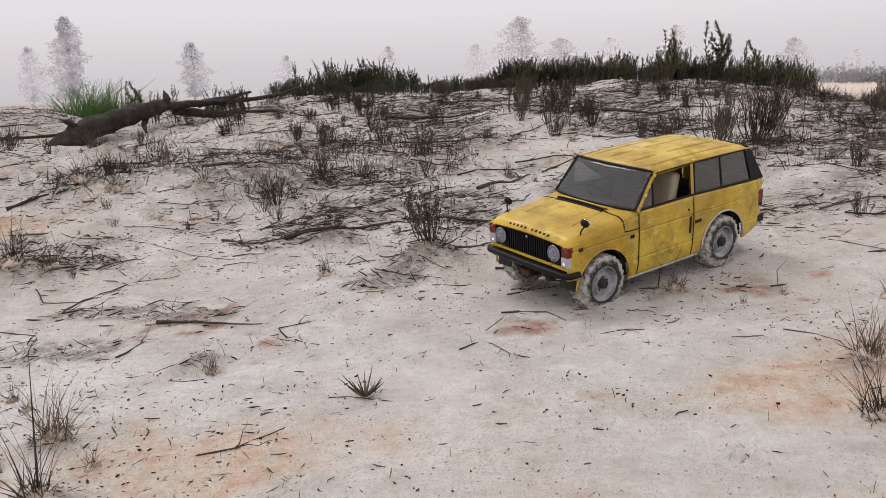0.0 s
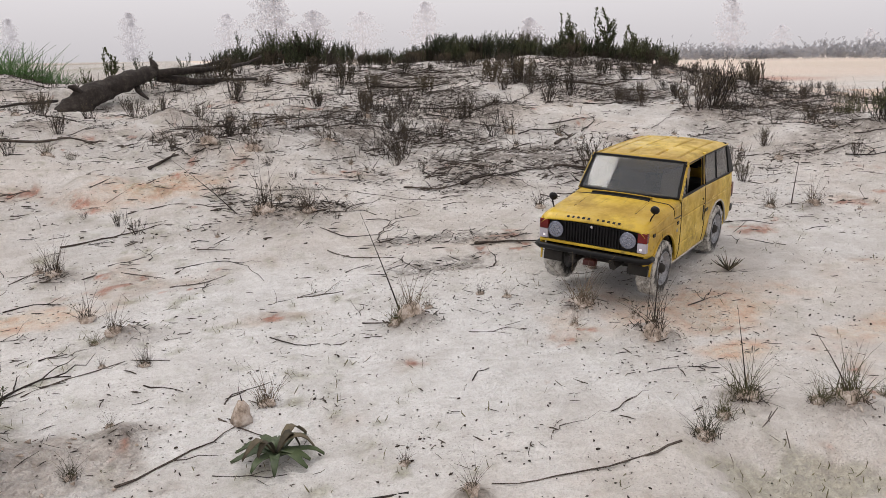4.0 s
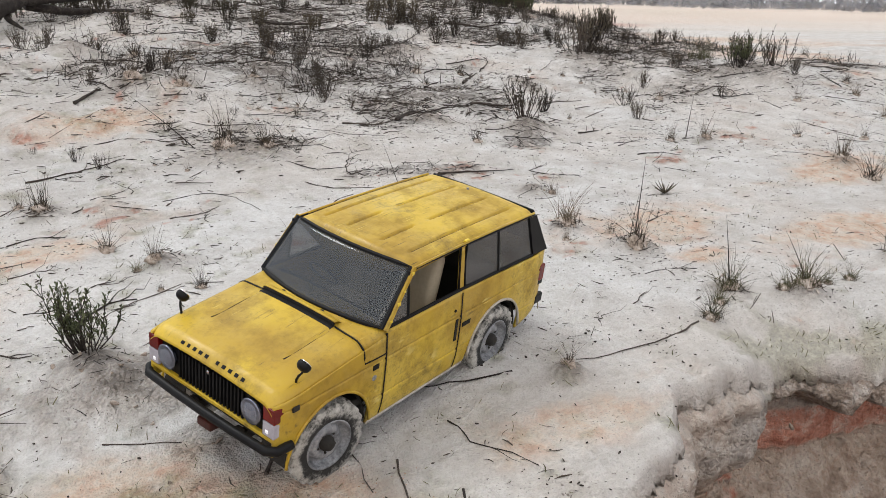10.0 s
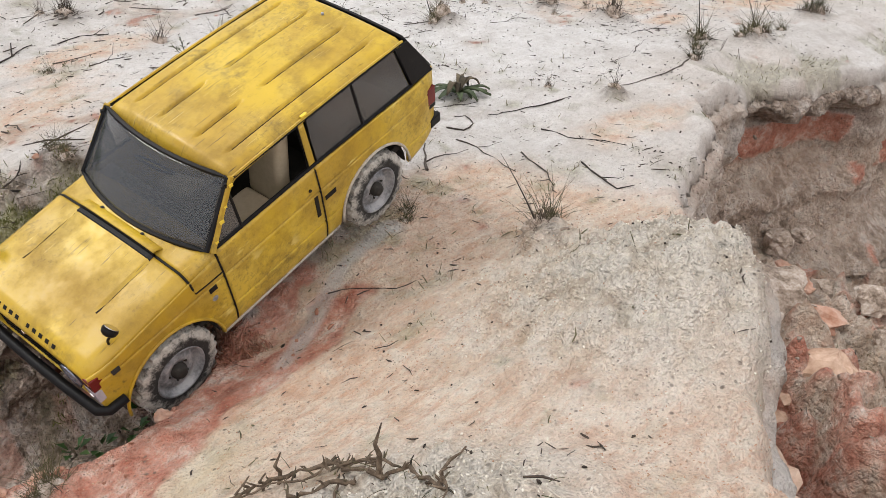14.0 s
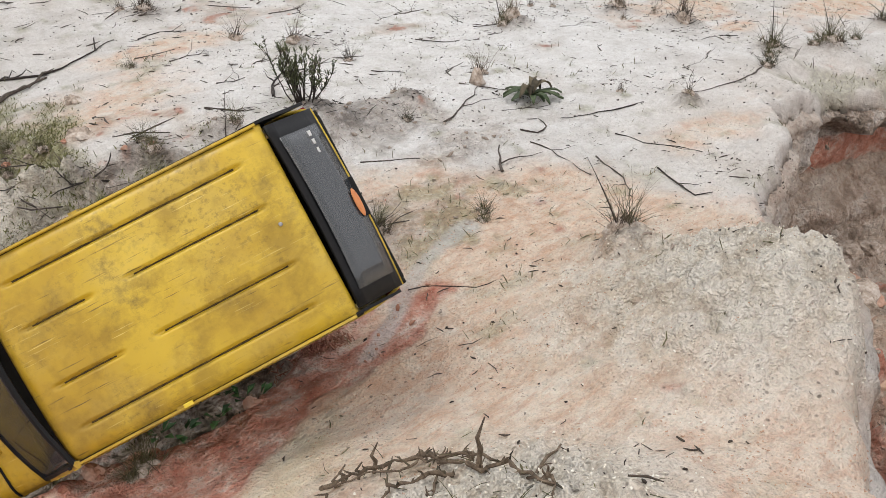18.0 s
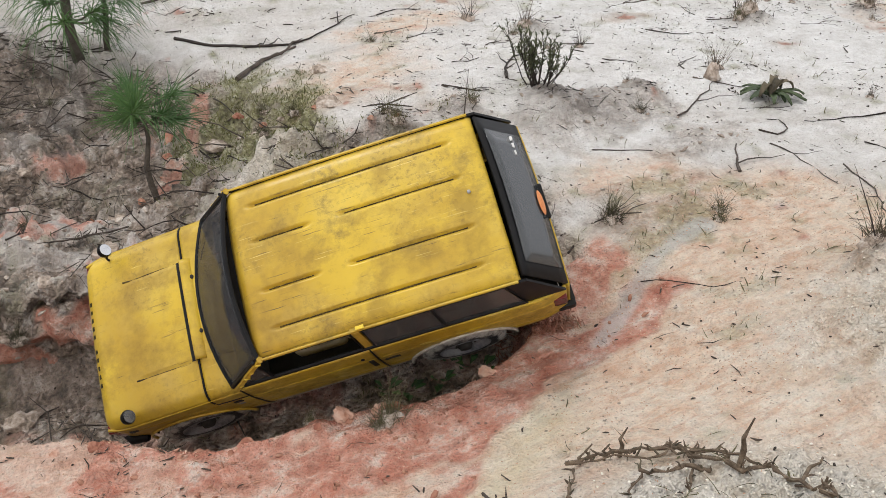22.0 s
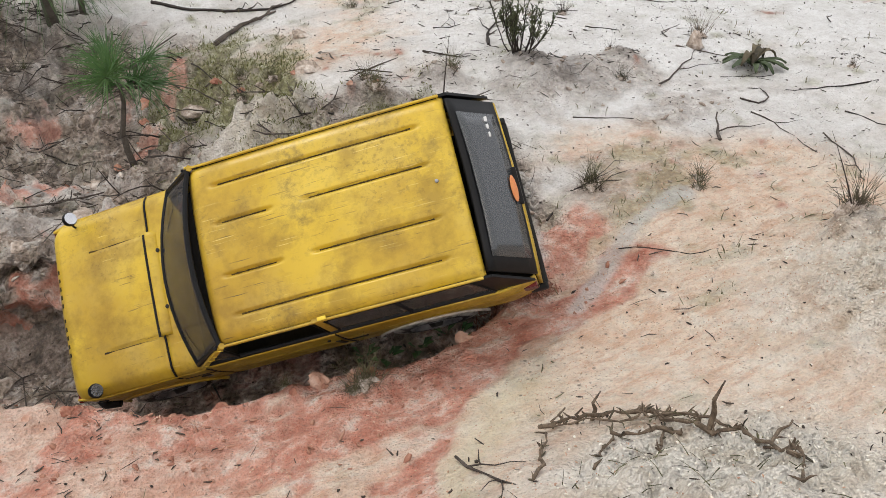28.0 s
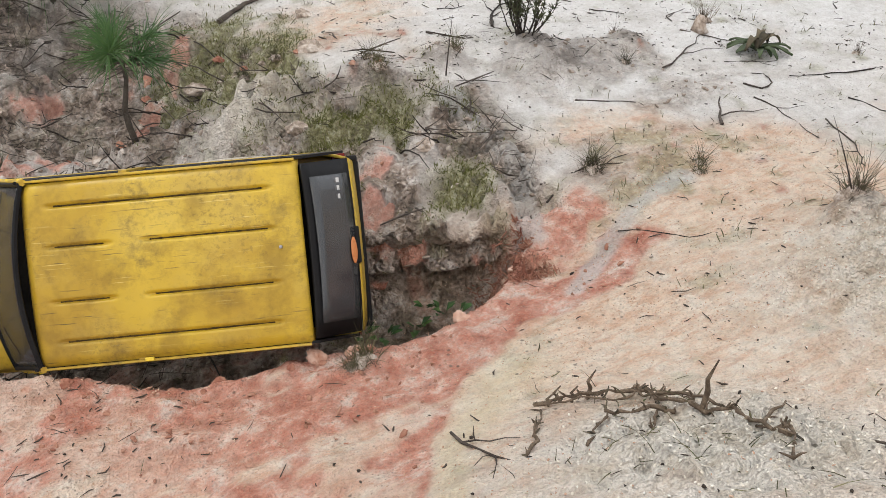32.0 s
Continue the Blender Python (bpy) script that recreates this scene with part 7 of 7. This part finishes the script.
def bulk(name, p, d, r, bend, material, label, category):
    """Thousands of thin bent slivers in one mesh: middles p, lengths d, radii r, sideways bends."""
    n = len(p)
    up = np.array([0.0, 0.0, 1.0])
    side = np.cross(d, up)
    side /= np.maximum(np.linalg.norm(side, axis=1, keepdims=True), 1e-9)
    nor = np.cross(side, d)
    nor /= np.maximum(np.linalg.norm(nor, axis=1, keepdims=True), 1e-9)
    rings = []
    for u, thin in ((-0.5, 0.7), (0.05, 1.0), (0.5, 0.35)):
        c = p + d * u + (side * bend[:, None] if u == 0.05 else 0)
        for a in (0.5, 2.6, 4.7):
            rings.append(c + (side * math.cos(a) + nor * math.sin(a)) * (r * thin)[:, None])
    v = np.stack(rings, 1).reshape(-1, 3)
    tmpl = np.array([[i * 3 + k, i * 3 + (k + 1) % 3, i * 3 + 3 + (k + 1) % 3, i * 3 + 3 + k] for i in range(2) for k in range(3)])
    f = (tmpl[None] + (np.arange(n) * 9)[:, None, None]).reshape(-1, 4)
    me = bpy.data.meshes.new(name)
    me.vertices.add(len(v))
    me.vertices.foreach_set("co", v.ravel())
    me.loops.add(f.size)
    me.polygons.add(len(f))
    me.polygons.foreach_set("loop_start", np.arange(0, f.size, 4))
    me.loops.foreach_set("vertex_index", f.ravel())
    me.update(calc_edges=True)
    me.materials.append(material)
    return tagged(new(name, me), label, category, kind="stuff")


def build_stuff():
    r = np.random.RandomState(4)

    def slivers(name, x0, x1, y0, y1, n, chance, lmin, lmax, rmin, rmax, tilt, material, label, category, flow=9.0, lift=0.001, power=2.0):
        x, y = r.uniform(x0, x1, n), r.uniform(y0, y1, n)
        z, m = terrain(x, y)
        keep = r.rand(n) < chance(x, y, m)
        x, y, z = x[keep], y[keep], z[keep]
        n = len(x)
        a = r.normal(0.1, 0.6, n) if flow < 1 else r.uniform(0, 6.283, n)
        ln = lmin + (lmax - lmin) * r.rand(n) ** power
        el = r.normal(0, 1, n) * tilt[1] + tilt[0]
        d = np.stack([np.cos(a) * np.cos(el), np.sin(a) * np.cos(el), np.sin(el)], 1) * ln[:, None]
        p = np.stack([x, y, z + lift + 0.5 * np.maximum(d[:, 2], 0)], 1)
        rad = rmin + (rmax - rmin) * r.rand(n) ** 2
        bulk(name, p, d, rad, r.normal(0, 0.10, n) * ln, material, label, category)
    patchy = lambda x, y, k, s: np.clip(0.5 + 1.6 * fbm(x * s, y * s, k, 4), 0, 1)
    slivers("burnt_litter", -2.2, 1.9, 1.1, 3.9, 150000, lambda x, y, m: 0.015 + 0.60 * m["litter"] * patchy(x, y, 205, 7), 0.006, 0.055, 0.0005, 0.0019, (0.03, 0.15), TWIG, "dense dark litter of burnt twigs on the slope", "litter", 0.5)
    slivers("gathered_brushwood", -0.9, 0.1, 0.9, 1.7, 16000, lambda x, y, m: 0.24 * m["litter"], 0.006, 0.036, 0.0004, 0.0013, (0.15, 0.3), TWIG, "dark brushwood gathered round the tufts", "litter", 9, 0.002, 1.6)
    slivers("withered_stalks", -2.0, 1.9, 1.7, 3.7, 50000, lambda x, y, m: 0.5 * m["litter"] * patchy(x, y, 207, 5) ** 2, 0.012, 0.055, 0.0005, 0.0012, (1.0, 0.35), TWIG, "thin dead stalks standing in the litter", "litter", 9, 0.0, 1.3)
    slivers("dry_leaf_litter", -2.0, 1.9, 1.3, 3.8, 50000, lambda x, y, m: 0.45 * m["litter"] * patchy(x, y, 209, 6), 0.004, 0.012, 0.0010, 0.0028, (0.1, 0.3), CHIP, "brown crumbs of bark and leaf", "litter")
    slivers("bark_debris", -1.9, 1.6, -0.1, 2.6, 46000, lambda x, y, m: (0.08 + 0.60 * patchy(x, y, 201, 3.5) ** 3 + 0.25 * m["litter"]) * (m["earth"] < 0.3) * ((y > 0.42) | (x < -0.75)), 0.003, 0.022, 0.0003, 0.0010, (0.02, 0.12), CHIP, "scattered thin twigs and bark on the sand", "debris", 9, 0.0005, 3.0)
    slivers("sand_crumbs", -1.9, 1.2, -0.2, 2.0, 30000, lambda x, y, m: (0.05 + 0.5 * patchy(x, y, 203, 5) ** 3) * (m["red"] < 0.6) * np.where(x < -0.95, 0.65, 1.0), 0.0014, 0.005, 0.0004, 0.0017, (0.2, 0.3), CHIP, "dark crumbs scattered over the sand", "debris", 9, 0.0005, 2.0)
    slivers("pale_crumbs", -1.95, -0.2, -0.3, 1.0, 22000, lambda x, y, m: 0.40 * np.maximum(0.5 * m["rough"], m["earth"]), 0.003, 0.010, 0.0010, 0.0036, (0.2, 0.4), CLOD, "loose crumbs of pale earth on the banks", "debris", 9, 0.0)
    slivers("red_crumbs", -1.95, -1.1, 0.0, 0.95, 9000, lambda x, y, m: 0.35 * m["red"] * patchy(x, y, 211, 14), 0.002, 0.008, 0.0008, 0.0030, (0.2, 0.4), REDROCK, "loose crumbs of red clay", "debris", 9, 0.0)
    slivers("bank_moss", -2.0, 0.5, -0.05, 1.1, 60000, lambda x, y, m: 0.8 * m["moss"], 0.003, 0.014, 0.0003, 0.0008, (0.9, 0.4), STRAW, "short moss and wiry grass on the eroded banks", "moss", 9, -0.001, 1.5)
    for box4, cnt in (((-1.50, -1.24, 0.38, 0.67), 24000), ((-1.62, -1.34, 0.68, 1.02), 14000)):
        slivers("moss_cushion", *box4, cnt, lambda x, y, m: 0.6 * m["moss"], 0.002, 0.008, 0.0003, 0.0008, (0.9, 0.45), MOSS, "olive green moss cushions on the gully bank", "moss", 9, -0.001, 1.5)
    slivers("rootlets", -2.1, -1.15, 0.40, 1.35, 30000, lambda x, y, m: 0.24 * np.maximum(m["earth"], m["litter"]) * (m["red"] < 0.6) * (m["moss"] < 0.5) * patchy(x, y, 213, 9), 0.008, 0.070, 0.0003, 0.0014, (0.05, 0.3), TWIG, "dark rootlets and dead stems over the gully bank", "roots", 9, 0.003)
    slivers("crust_grains", -1.55, -0.75, -0.25, 0.30, 110000, lambda x, y, m: 0.12 * m["crust"] ** 1.5, 0.0010, 0.0026, 0.0005, 0.0012, (0.3, 0.5), CRUSTGRAIN, "pale crumbly grains of the crusted sand", "debris", 9, 0.0)
    slivers("tan_grains", -1.75, -0.85, -0.20, 0.36, 60000, lambda x, y, m: 0.30 * m["tan"] * patchy(x, y, 215, 12), 0.0009, 0.0024, 0.0003, 0.0008, (0.2, 0.4), TANGRAIN, "loose tan grains on the clay platform", "debris", 9, 0.0)
    slivers("red_rootlets", -1.345, -1.295, 0.262, 0.345, 1500, lambda x, y, m: 0.5 * patchy(x, y, 217, 30), 0.004, 0.016, 0.0004, 0.0012, (-0.5, 0.6), REDROCK, "rust-red stained rootlets hanging into the gully", "roots", 9, 0.003)
    slivers("hummock_roots", -1.3, 0.6, 0.3, 2.1, 40000, lambda x, y, m: 0.35 * m["hum"], 0.005, 0.022, 0.0003, 0.0009, (0.15, 0.4), TWIG, "fine dead roots over the little mounds", "roots", 9, 0.001)
    slivers("hanging_roots", -0.62, 0.3, 0.33, 0.47, 2500, lambda x, y, m: 0.5 * m["moss"] * (y > 0.36), 0.015, 0.05, 0.0003, 0.0008, (-0.9, 0.4), TWIG, "dark roots hanging over the pit's rim", "roots", 9, 0.006)


build_stuff()


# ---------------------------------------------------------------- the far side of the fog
# no fog between: haze is put into pale base colours and partial alpha
def fog_tinted(name, colour, cover):
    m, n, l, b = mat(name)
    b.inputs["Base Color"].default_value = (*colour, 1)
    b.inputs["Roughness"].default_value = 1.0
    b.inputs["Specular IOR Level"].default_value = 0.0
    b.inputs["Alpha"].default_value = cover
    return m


def far_tree(az, dist, h, wide, seed, material, name="misty_tree", label="far tree, the fog painted into its pale half-transparent material"):
    rng = random.Random(seed)
    x, y = -0.8 + dist * math.sin(radians(az)), dist * math.cos(radians(az))
    t = tagged(new(name), label, "tree", group="trees in the fog")
    part("trunk", tube([(0, 0, 0), (0.02 * h, 0, 0.5 * h), (0, 0, 0.95 * h)], [0.022 * h, 0.014 * h, 0.003 * h], 6), material, t)
    r = np.random.RandomState(seed)
    u = 0.10 + 0.90 * r.rand(5200)
    ang = r.uniform(0, 6.283, 5200)
    lobes = 0.66 + 0.34 * np.sin(ang + u * 9 + seed) * np.sin(u * 13 + seed * 2.3) + 0.14 * np.sin(u * 41 + seed)
    rad = wide * h * (0.62 * np.minimum(1, 1.9 * (1 - u)) ** 0.5 * np.minimum(1, 0.35 + 1.5 * u) * lobes + 0.02) * np.sqrt(r.rand(5200))
    mid = np.stack([np.cos(ang) * rad, np.sin(ang) * rad, u * h], 1) + r.normal(0, 0.012 * h, (5200, 3))
    e1, e2 = r.normal(0, 1, (5200, 3)), r.normal(0, 1, (5200, 3))
    e1 *= h * 0.020 / np.linalg.norm(e1, axis=1, keepdims=True)
    e2 *= h * 0.013 / np.linalg.norm(e2, axis=1, keepdims=True)
    v = np.stack([mid - e1, mid - e2, mid + e1, mid + e2], 1).reshape(-1, 3)
    part("crown", (v.tolist(), np.arange(20800).reshape(-1, 4).tolist()), material, t)
    t.matrix_basis = Matrix.Translation((x, y, 0.13))


# painted haze: the deeper in fog, the paler and thinner the material
MIST_NEAR = fog_tinted("bushes_in_fog", (0.36, 0.365, 0.39), 0.45)
MIST_FAR = fog_tinted("trees_in_fog", (0.64, 0.64, 0.68), 0.40)
MIST_FAINT = fog_tinted("trees_deep_in_fog", (0.76, 0.76, 0.81), 0.22)


def build_far():
    for k, (az, h, wide, m) in enumerate(((-22.9, 4.0, 0.50, 1), (-25.2, 2.9, 0.6, 2), (-15.6, 3.2, 0.62, 1), (6.4, 3.6, 0.8, 1), (9.0, 2.7, 1.0, 1), (12.2, 2.8, 1.0, 2), (3.4, 2.4, 0.8, 2), (-2.6, 2.6, 0.6, 2), (-9.5, 2.4, 0.6, 2), (16.5, 2.9, 0.7, 2), (23.5, 2.2, 0.9, 1), (27.0, 1.6, 1.0, 2), (36.5, 2.8, 0.6, 2), (39.5, 1.6, 0.9, 2), (44.5, 1.4, 0.9, 2), (48.5, 1.5, 1.0, 1), (53.0, 1.5, 1.0, 2), (58.0, 3.0, 0.8, 2), (62.0, 2.4, 0.8, 2), (-32.0, 3.0, 0.7, 2), (-38.0, 4.0, 0.6, 2))):
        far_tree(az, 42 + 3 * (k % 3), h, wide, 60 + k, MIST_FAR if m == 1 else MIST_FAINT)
    rng = random.Random(77)
    # low hedge of heath at the edge of the flat
    for k in range(26):
        az = 20 + k * 1.75 + rng.uniform(-0.5, 0.5)
        d = rng.uniform(30, 36)
        h = rng.uniform(0.30, 0.55) * (1.6 if k in (14, 17, 21) else 1)
        t = tagged(new("misty_bush"), "low heath bush at the far edge of the flat, greyed by painted haze", "bush", group="heath bushes in the fog")
        pieces = []
        for q in range(420):
            c = Vector((rng.gauss(0, 0.62), rng.gauss(0, 0.2), abs(rng.gauss(0.3, 0.35)) * h))
            pieces.append(leaf(c, Vector((rng.gauss(0, 1), rng.gauss(0, 1), 1 + rng.random())).normalized(), 0.20, 0.06))
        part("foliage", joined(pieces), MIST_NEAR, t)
        t.matrix_basis = Matrix.Translation((-0.8 + d * math.sin(radians(az)), d * math.cos(radians(az)), 0.14))


build_far()


def parked_car():
    """A car parked on the flat, fog put into its colours, its rear towards the slope."""
    t = tagged(new("parked_car"), "pale parked off-road car with a red stripe, fog painted into its colours", "car")
    # haze painted into the car: lightened colours, each at partial cover
    pale, dark, red = fog_tinted("pale_car_in_fog", (0.55, 0.56, 0.58), 0.6), fog_tinted("dark_car_parts_in_fog", (0.12, 0.125, 0.13), 0.6), fog_tinted("red_stripe_in_fog", (0.5, 0.16, 0.15), 0.6)
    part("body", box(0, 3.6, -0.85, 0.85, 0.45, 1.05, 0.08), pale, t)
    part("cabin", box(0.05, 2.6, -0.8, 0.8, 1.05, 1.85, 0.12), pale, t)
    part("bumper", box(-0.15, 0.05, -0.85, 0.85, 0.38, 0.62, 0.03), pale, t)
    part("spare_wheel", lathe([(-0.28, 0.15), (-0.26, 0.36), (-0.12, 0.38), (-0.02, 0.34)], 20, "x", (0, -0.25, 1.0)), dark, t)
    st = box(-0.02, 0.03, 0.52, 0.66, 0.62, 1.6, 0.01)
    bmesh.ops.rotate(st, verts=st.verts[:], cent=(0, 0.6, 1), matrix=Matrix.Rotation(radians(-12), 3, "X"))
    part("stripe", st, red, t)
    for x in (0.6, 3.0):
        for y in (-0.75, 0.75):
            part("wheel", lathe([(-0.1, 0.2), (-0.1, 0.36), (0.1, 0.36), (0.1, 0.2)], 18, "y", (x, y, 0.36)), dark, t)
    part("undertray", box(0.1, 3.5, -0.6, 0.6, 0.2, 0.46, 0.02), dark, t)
    a = radians(60.5)
    t.matrix_basis = Matrix.LocRotScale((-1.2 + 29.5 * math.sin(a), -0.24 + 29.5 * math.cos(a), 0.14), Euler((0, 0, radians(30))), None)


parked_car()


# ---------------------------------------------------------------- what moves
# the car: seconds, place, roll, nose down, heading
CAR_ROWS = [
    (0, 0.2636, 1.2234, 0.0692, -6.1, 5.5, -144.8),
    (0.5, 0.1916, 1.1618, 0.0635, -5.0, 4.7, -143.6),
    (1, 0.1298, 1.1203, 0.0585, -4.0, 3.7, -142.1),
    (1.5, 0.0713, 1.0793, 0.0556, -4.0, 3.1, -141.5),
    (2, 0.0090, 1.0471, 0.0514, -4.7, 3.1, -141.4),
    (2.5, -0.0506, 1.0122, 0.0470, -4.5, 3.1, -141.6),
    (3, -0.1165, 0.9393, 0.0427, -3.8, 2.9, -141.9),
    (3.5, -0.1561, 0.9347, 0.0448, -3.9, 2.8, -141.8),
    (5.5, -0.4110, 0.6937, 0.0208, 3.9, 2.5, -141.2),
    (6, -0.4469, 0.6758, 0.0187, 3.3, 3.3, -142.3),
    (6.5, -0.5063, 0.6398, 0.0145, 2.5, 3.9, -143.6),
    (7, -0.5626, 0.6061, 0.0122, 1.3, 4.3, -145.3),
    (7.5, -0.6215, 0.5722, 0.0076, -0.0, 4.6, -147.1),
    (8, -0.6611, 0.5569, 0.0046, -1.1, 5.0, -149.4),
    (8.5, -0.7226, 0.5277, -0.0011, -2.1, 5.2, -152.6),
    (9, -0.7841, 0.4995, -0.0063, -3.2, 4.9, -154.6),
    (9.5, -0.8302, 0.4832, -0.0111, -5.4, 4.0, -156.0),
    (10, -0.8833, 0.4687, -0.0165, -8.9, 2.8, -157.2),
    (10.5, -0.9505, 0.4438, -0.0230, -7.7, 3.4, -159.2),
    (11, -1.0013, 0.4239, -0.0278, -4.2, 4.2, -161.6),
    (11.5, -1.0481, 0.4153, -0.0346, -4.8, 5.3, -163.1),
    (12, -1.0830, 0.4141, -0.0378, -6.2, 5.9, -164.5),
    (12.5, -1.1098, 0.4129, -0.0375, -11.2, 6.2, -166.7),
    (13, -1.1806, 0.3750, -0.0299, -17.9, 6.9, -168.4),
    (13.5, -1.2306, 0.3725, -0.0544, -10.8, 12.9, -169.0),
    (15.5, -1.3385, 0.3632, -0.0658, -26.1, 25.1, -180.0),
    (16, -1.3473, 0.3634, -0.0678, -26.8, 25.6, -180.3),
    (16.5, -1.4119, 0.3805, -0.0713, -45.7, 31.8, -193.0),
    (17, -1.4059, 0.3677, -0.0740, -46.1, 32.8, -198.8),
    (17.5, -1.4523, 0.3726, -0.0639, -60.3, 27.3, -201.2),
    (18, -1.4614, 0.3756, -0.0716, -62.4, 23.4, -200.7),
    (18.5, -1.4693, 0.3897, -0.0790, -61.1, 21.3, -198.4),
    (19, -1.4738, 0.4078, -0.1131, -46.8, 19.9, -198.5),
    (19.5, -1.4789, 0.4148, -0.1260, -42.8, 19.1, -198.4),
    (20, -1.4822, 0.4187, -0.1296, -38.5, 18.0, -198.2),
    (20.5, -1.4894, 0.4204, -0.1291, -38.6, 17.6, -198.5),
    (21, -1.4859, 0.4232, -0.1293, -39.6, 17.6, -199.6),
    (21.5, -1.4869, 0.4285, -0.1289, -41.2, 18.0, -200.3),
    (22, -1.4869, 0.4291, -0.1292, -43.1, 18.4, -201.2),
    (22.5, -1.4880, 0.4319, -0.1278, -44.7, 18.5, -202.1),
    (23, -1.4892, 0.4326, -0.1268, -45.8, 18.4, -202.7),
    (23.5, -1.4891, 0.4326, -0.1276, -46.0, 18.4, -202.8),
    (24, -1.4889, 0.4329, -0.1283, -46.2, 18.4, -202.9),
    (24.5, -1.4895, 0.4335, -0.1272, -46.9, 18.3, -202.9),
    (25, -1.4876, 0.4302, -0.1232, -48.6, 18.7, -203.7),
    (25.5, -1.4812, 0.4273, -0.1200, -50.0, 19.2, -204.9),
    (26, -1.4833, 0.4266, -0.1218, -49.9, 19.0, -205.1),
    (26.5, -1.4899, 0.4285, -0.1270, -48.9, 18.7, -204.7),
    (28.5, -1.4922, 0.4265, -0.1253, -49.8, 18.5, -205.4),
    (29, -1.4942, 0.4300, -0.1240, -51.2, 18.5, -205.4),
    (29.5, -1.4849, 0.4319, -0.1197, -53.5, 18.8, -205.7),
    (30, -1.4840, 0.4309, -0.1208, -54.0, 19.0, -205.8),
    (30.5, -1.5043, 0.4309, -0.1241, -52.4, 16.7, -206.0),
    (30.6, -1.5121, 0.4359, -0.1254, -54.7, 15.6, -205.4),
    (30.7, -1.5423, 0.4363, -0.1225, -60.2, 10.7, -207.0),
    (30.8, -1.5906, 0.4598, -0.1254, -65.0, 11.1, -205.1),
    (31, -1.6014, 0.4756, -0.1276, -66.2, 9.7, -203.6),
    (31.5, -1.6035, 0.4773, -0.1299, -65.5, 9.4, -203.0),
    (32, -1.6448, 0.4959, -0.1366, -61.6, 5.8, -201.1),
]
ROLL_RADIUS = 0.0405


def motions():
    walk(car, [(t, pose(x, y, z, rx, ry, rz)) for t, x, y, z, rx, ry, rz in CAR_ROWS])
    # the wheels turn with the way driven
    ts = [r[0] for r in CAR_ROWS]
    times = np.arange(0, 32.01, 0.25)
    px, py, pz = (np.interp(times, ts, [r[k] for r in CAR_ROWS]) for k in (1, 2, 3))
    way = np.concatenate([[0], np.cumsum(np.sqrt(np.diff(px) ** 2 + np.diff(py) ** 2))])
    slow = np.interp(times, [0, 14, 19, 30.3, 32], [1, 1, 0.6, 0.6, 0.6])
    ang = np.concatenate([[0], np.cumsum(np.diff(way) * slow[1:])]) / ROLL_RADIUS
    steer = np.interp(times, [0, 5, 7, 9, 11, 13, 15, 17, 32], [0, 1, 6, 8, 5, 2, -4, -6, -6])
    for w in wheels:
        x, y, z = w.location
        walk(w, [(t, Matrix.Translation((x, y, z)) @ Matrix.Rotation(radians(s) if x > 0 else 0, 4, "Z") @ Matrix.Rotation(a, 4, "Y")) for t, a, s in zip(times, ang, -steer)])


motions()
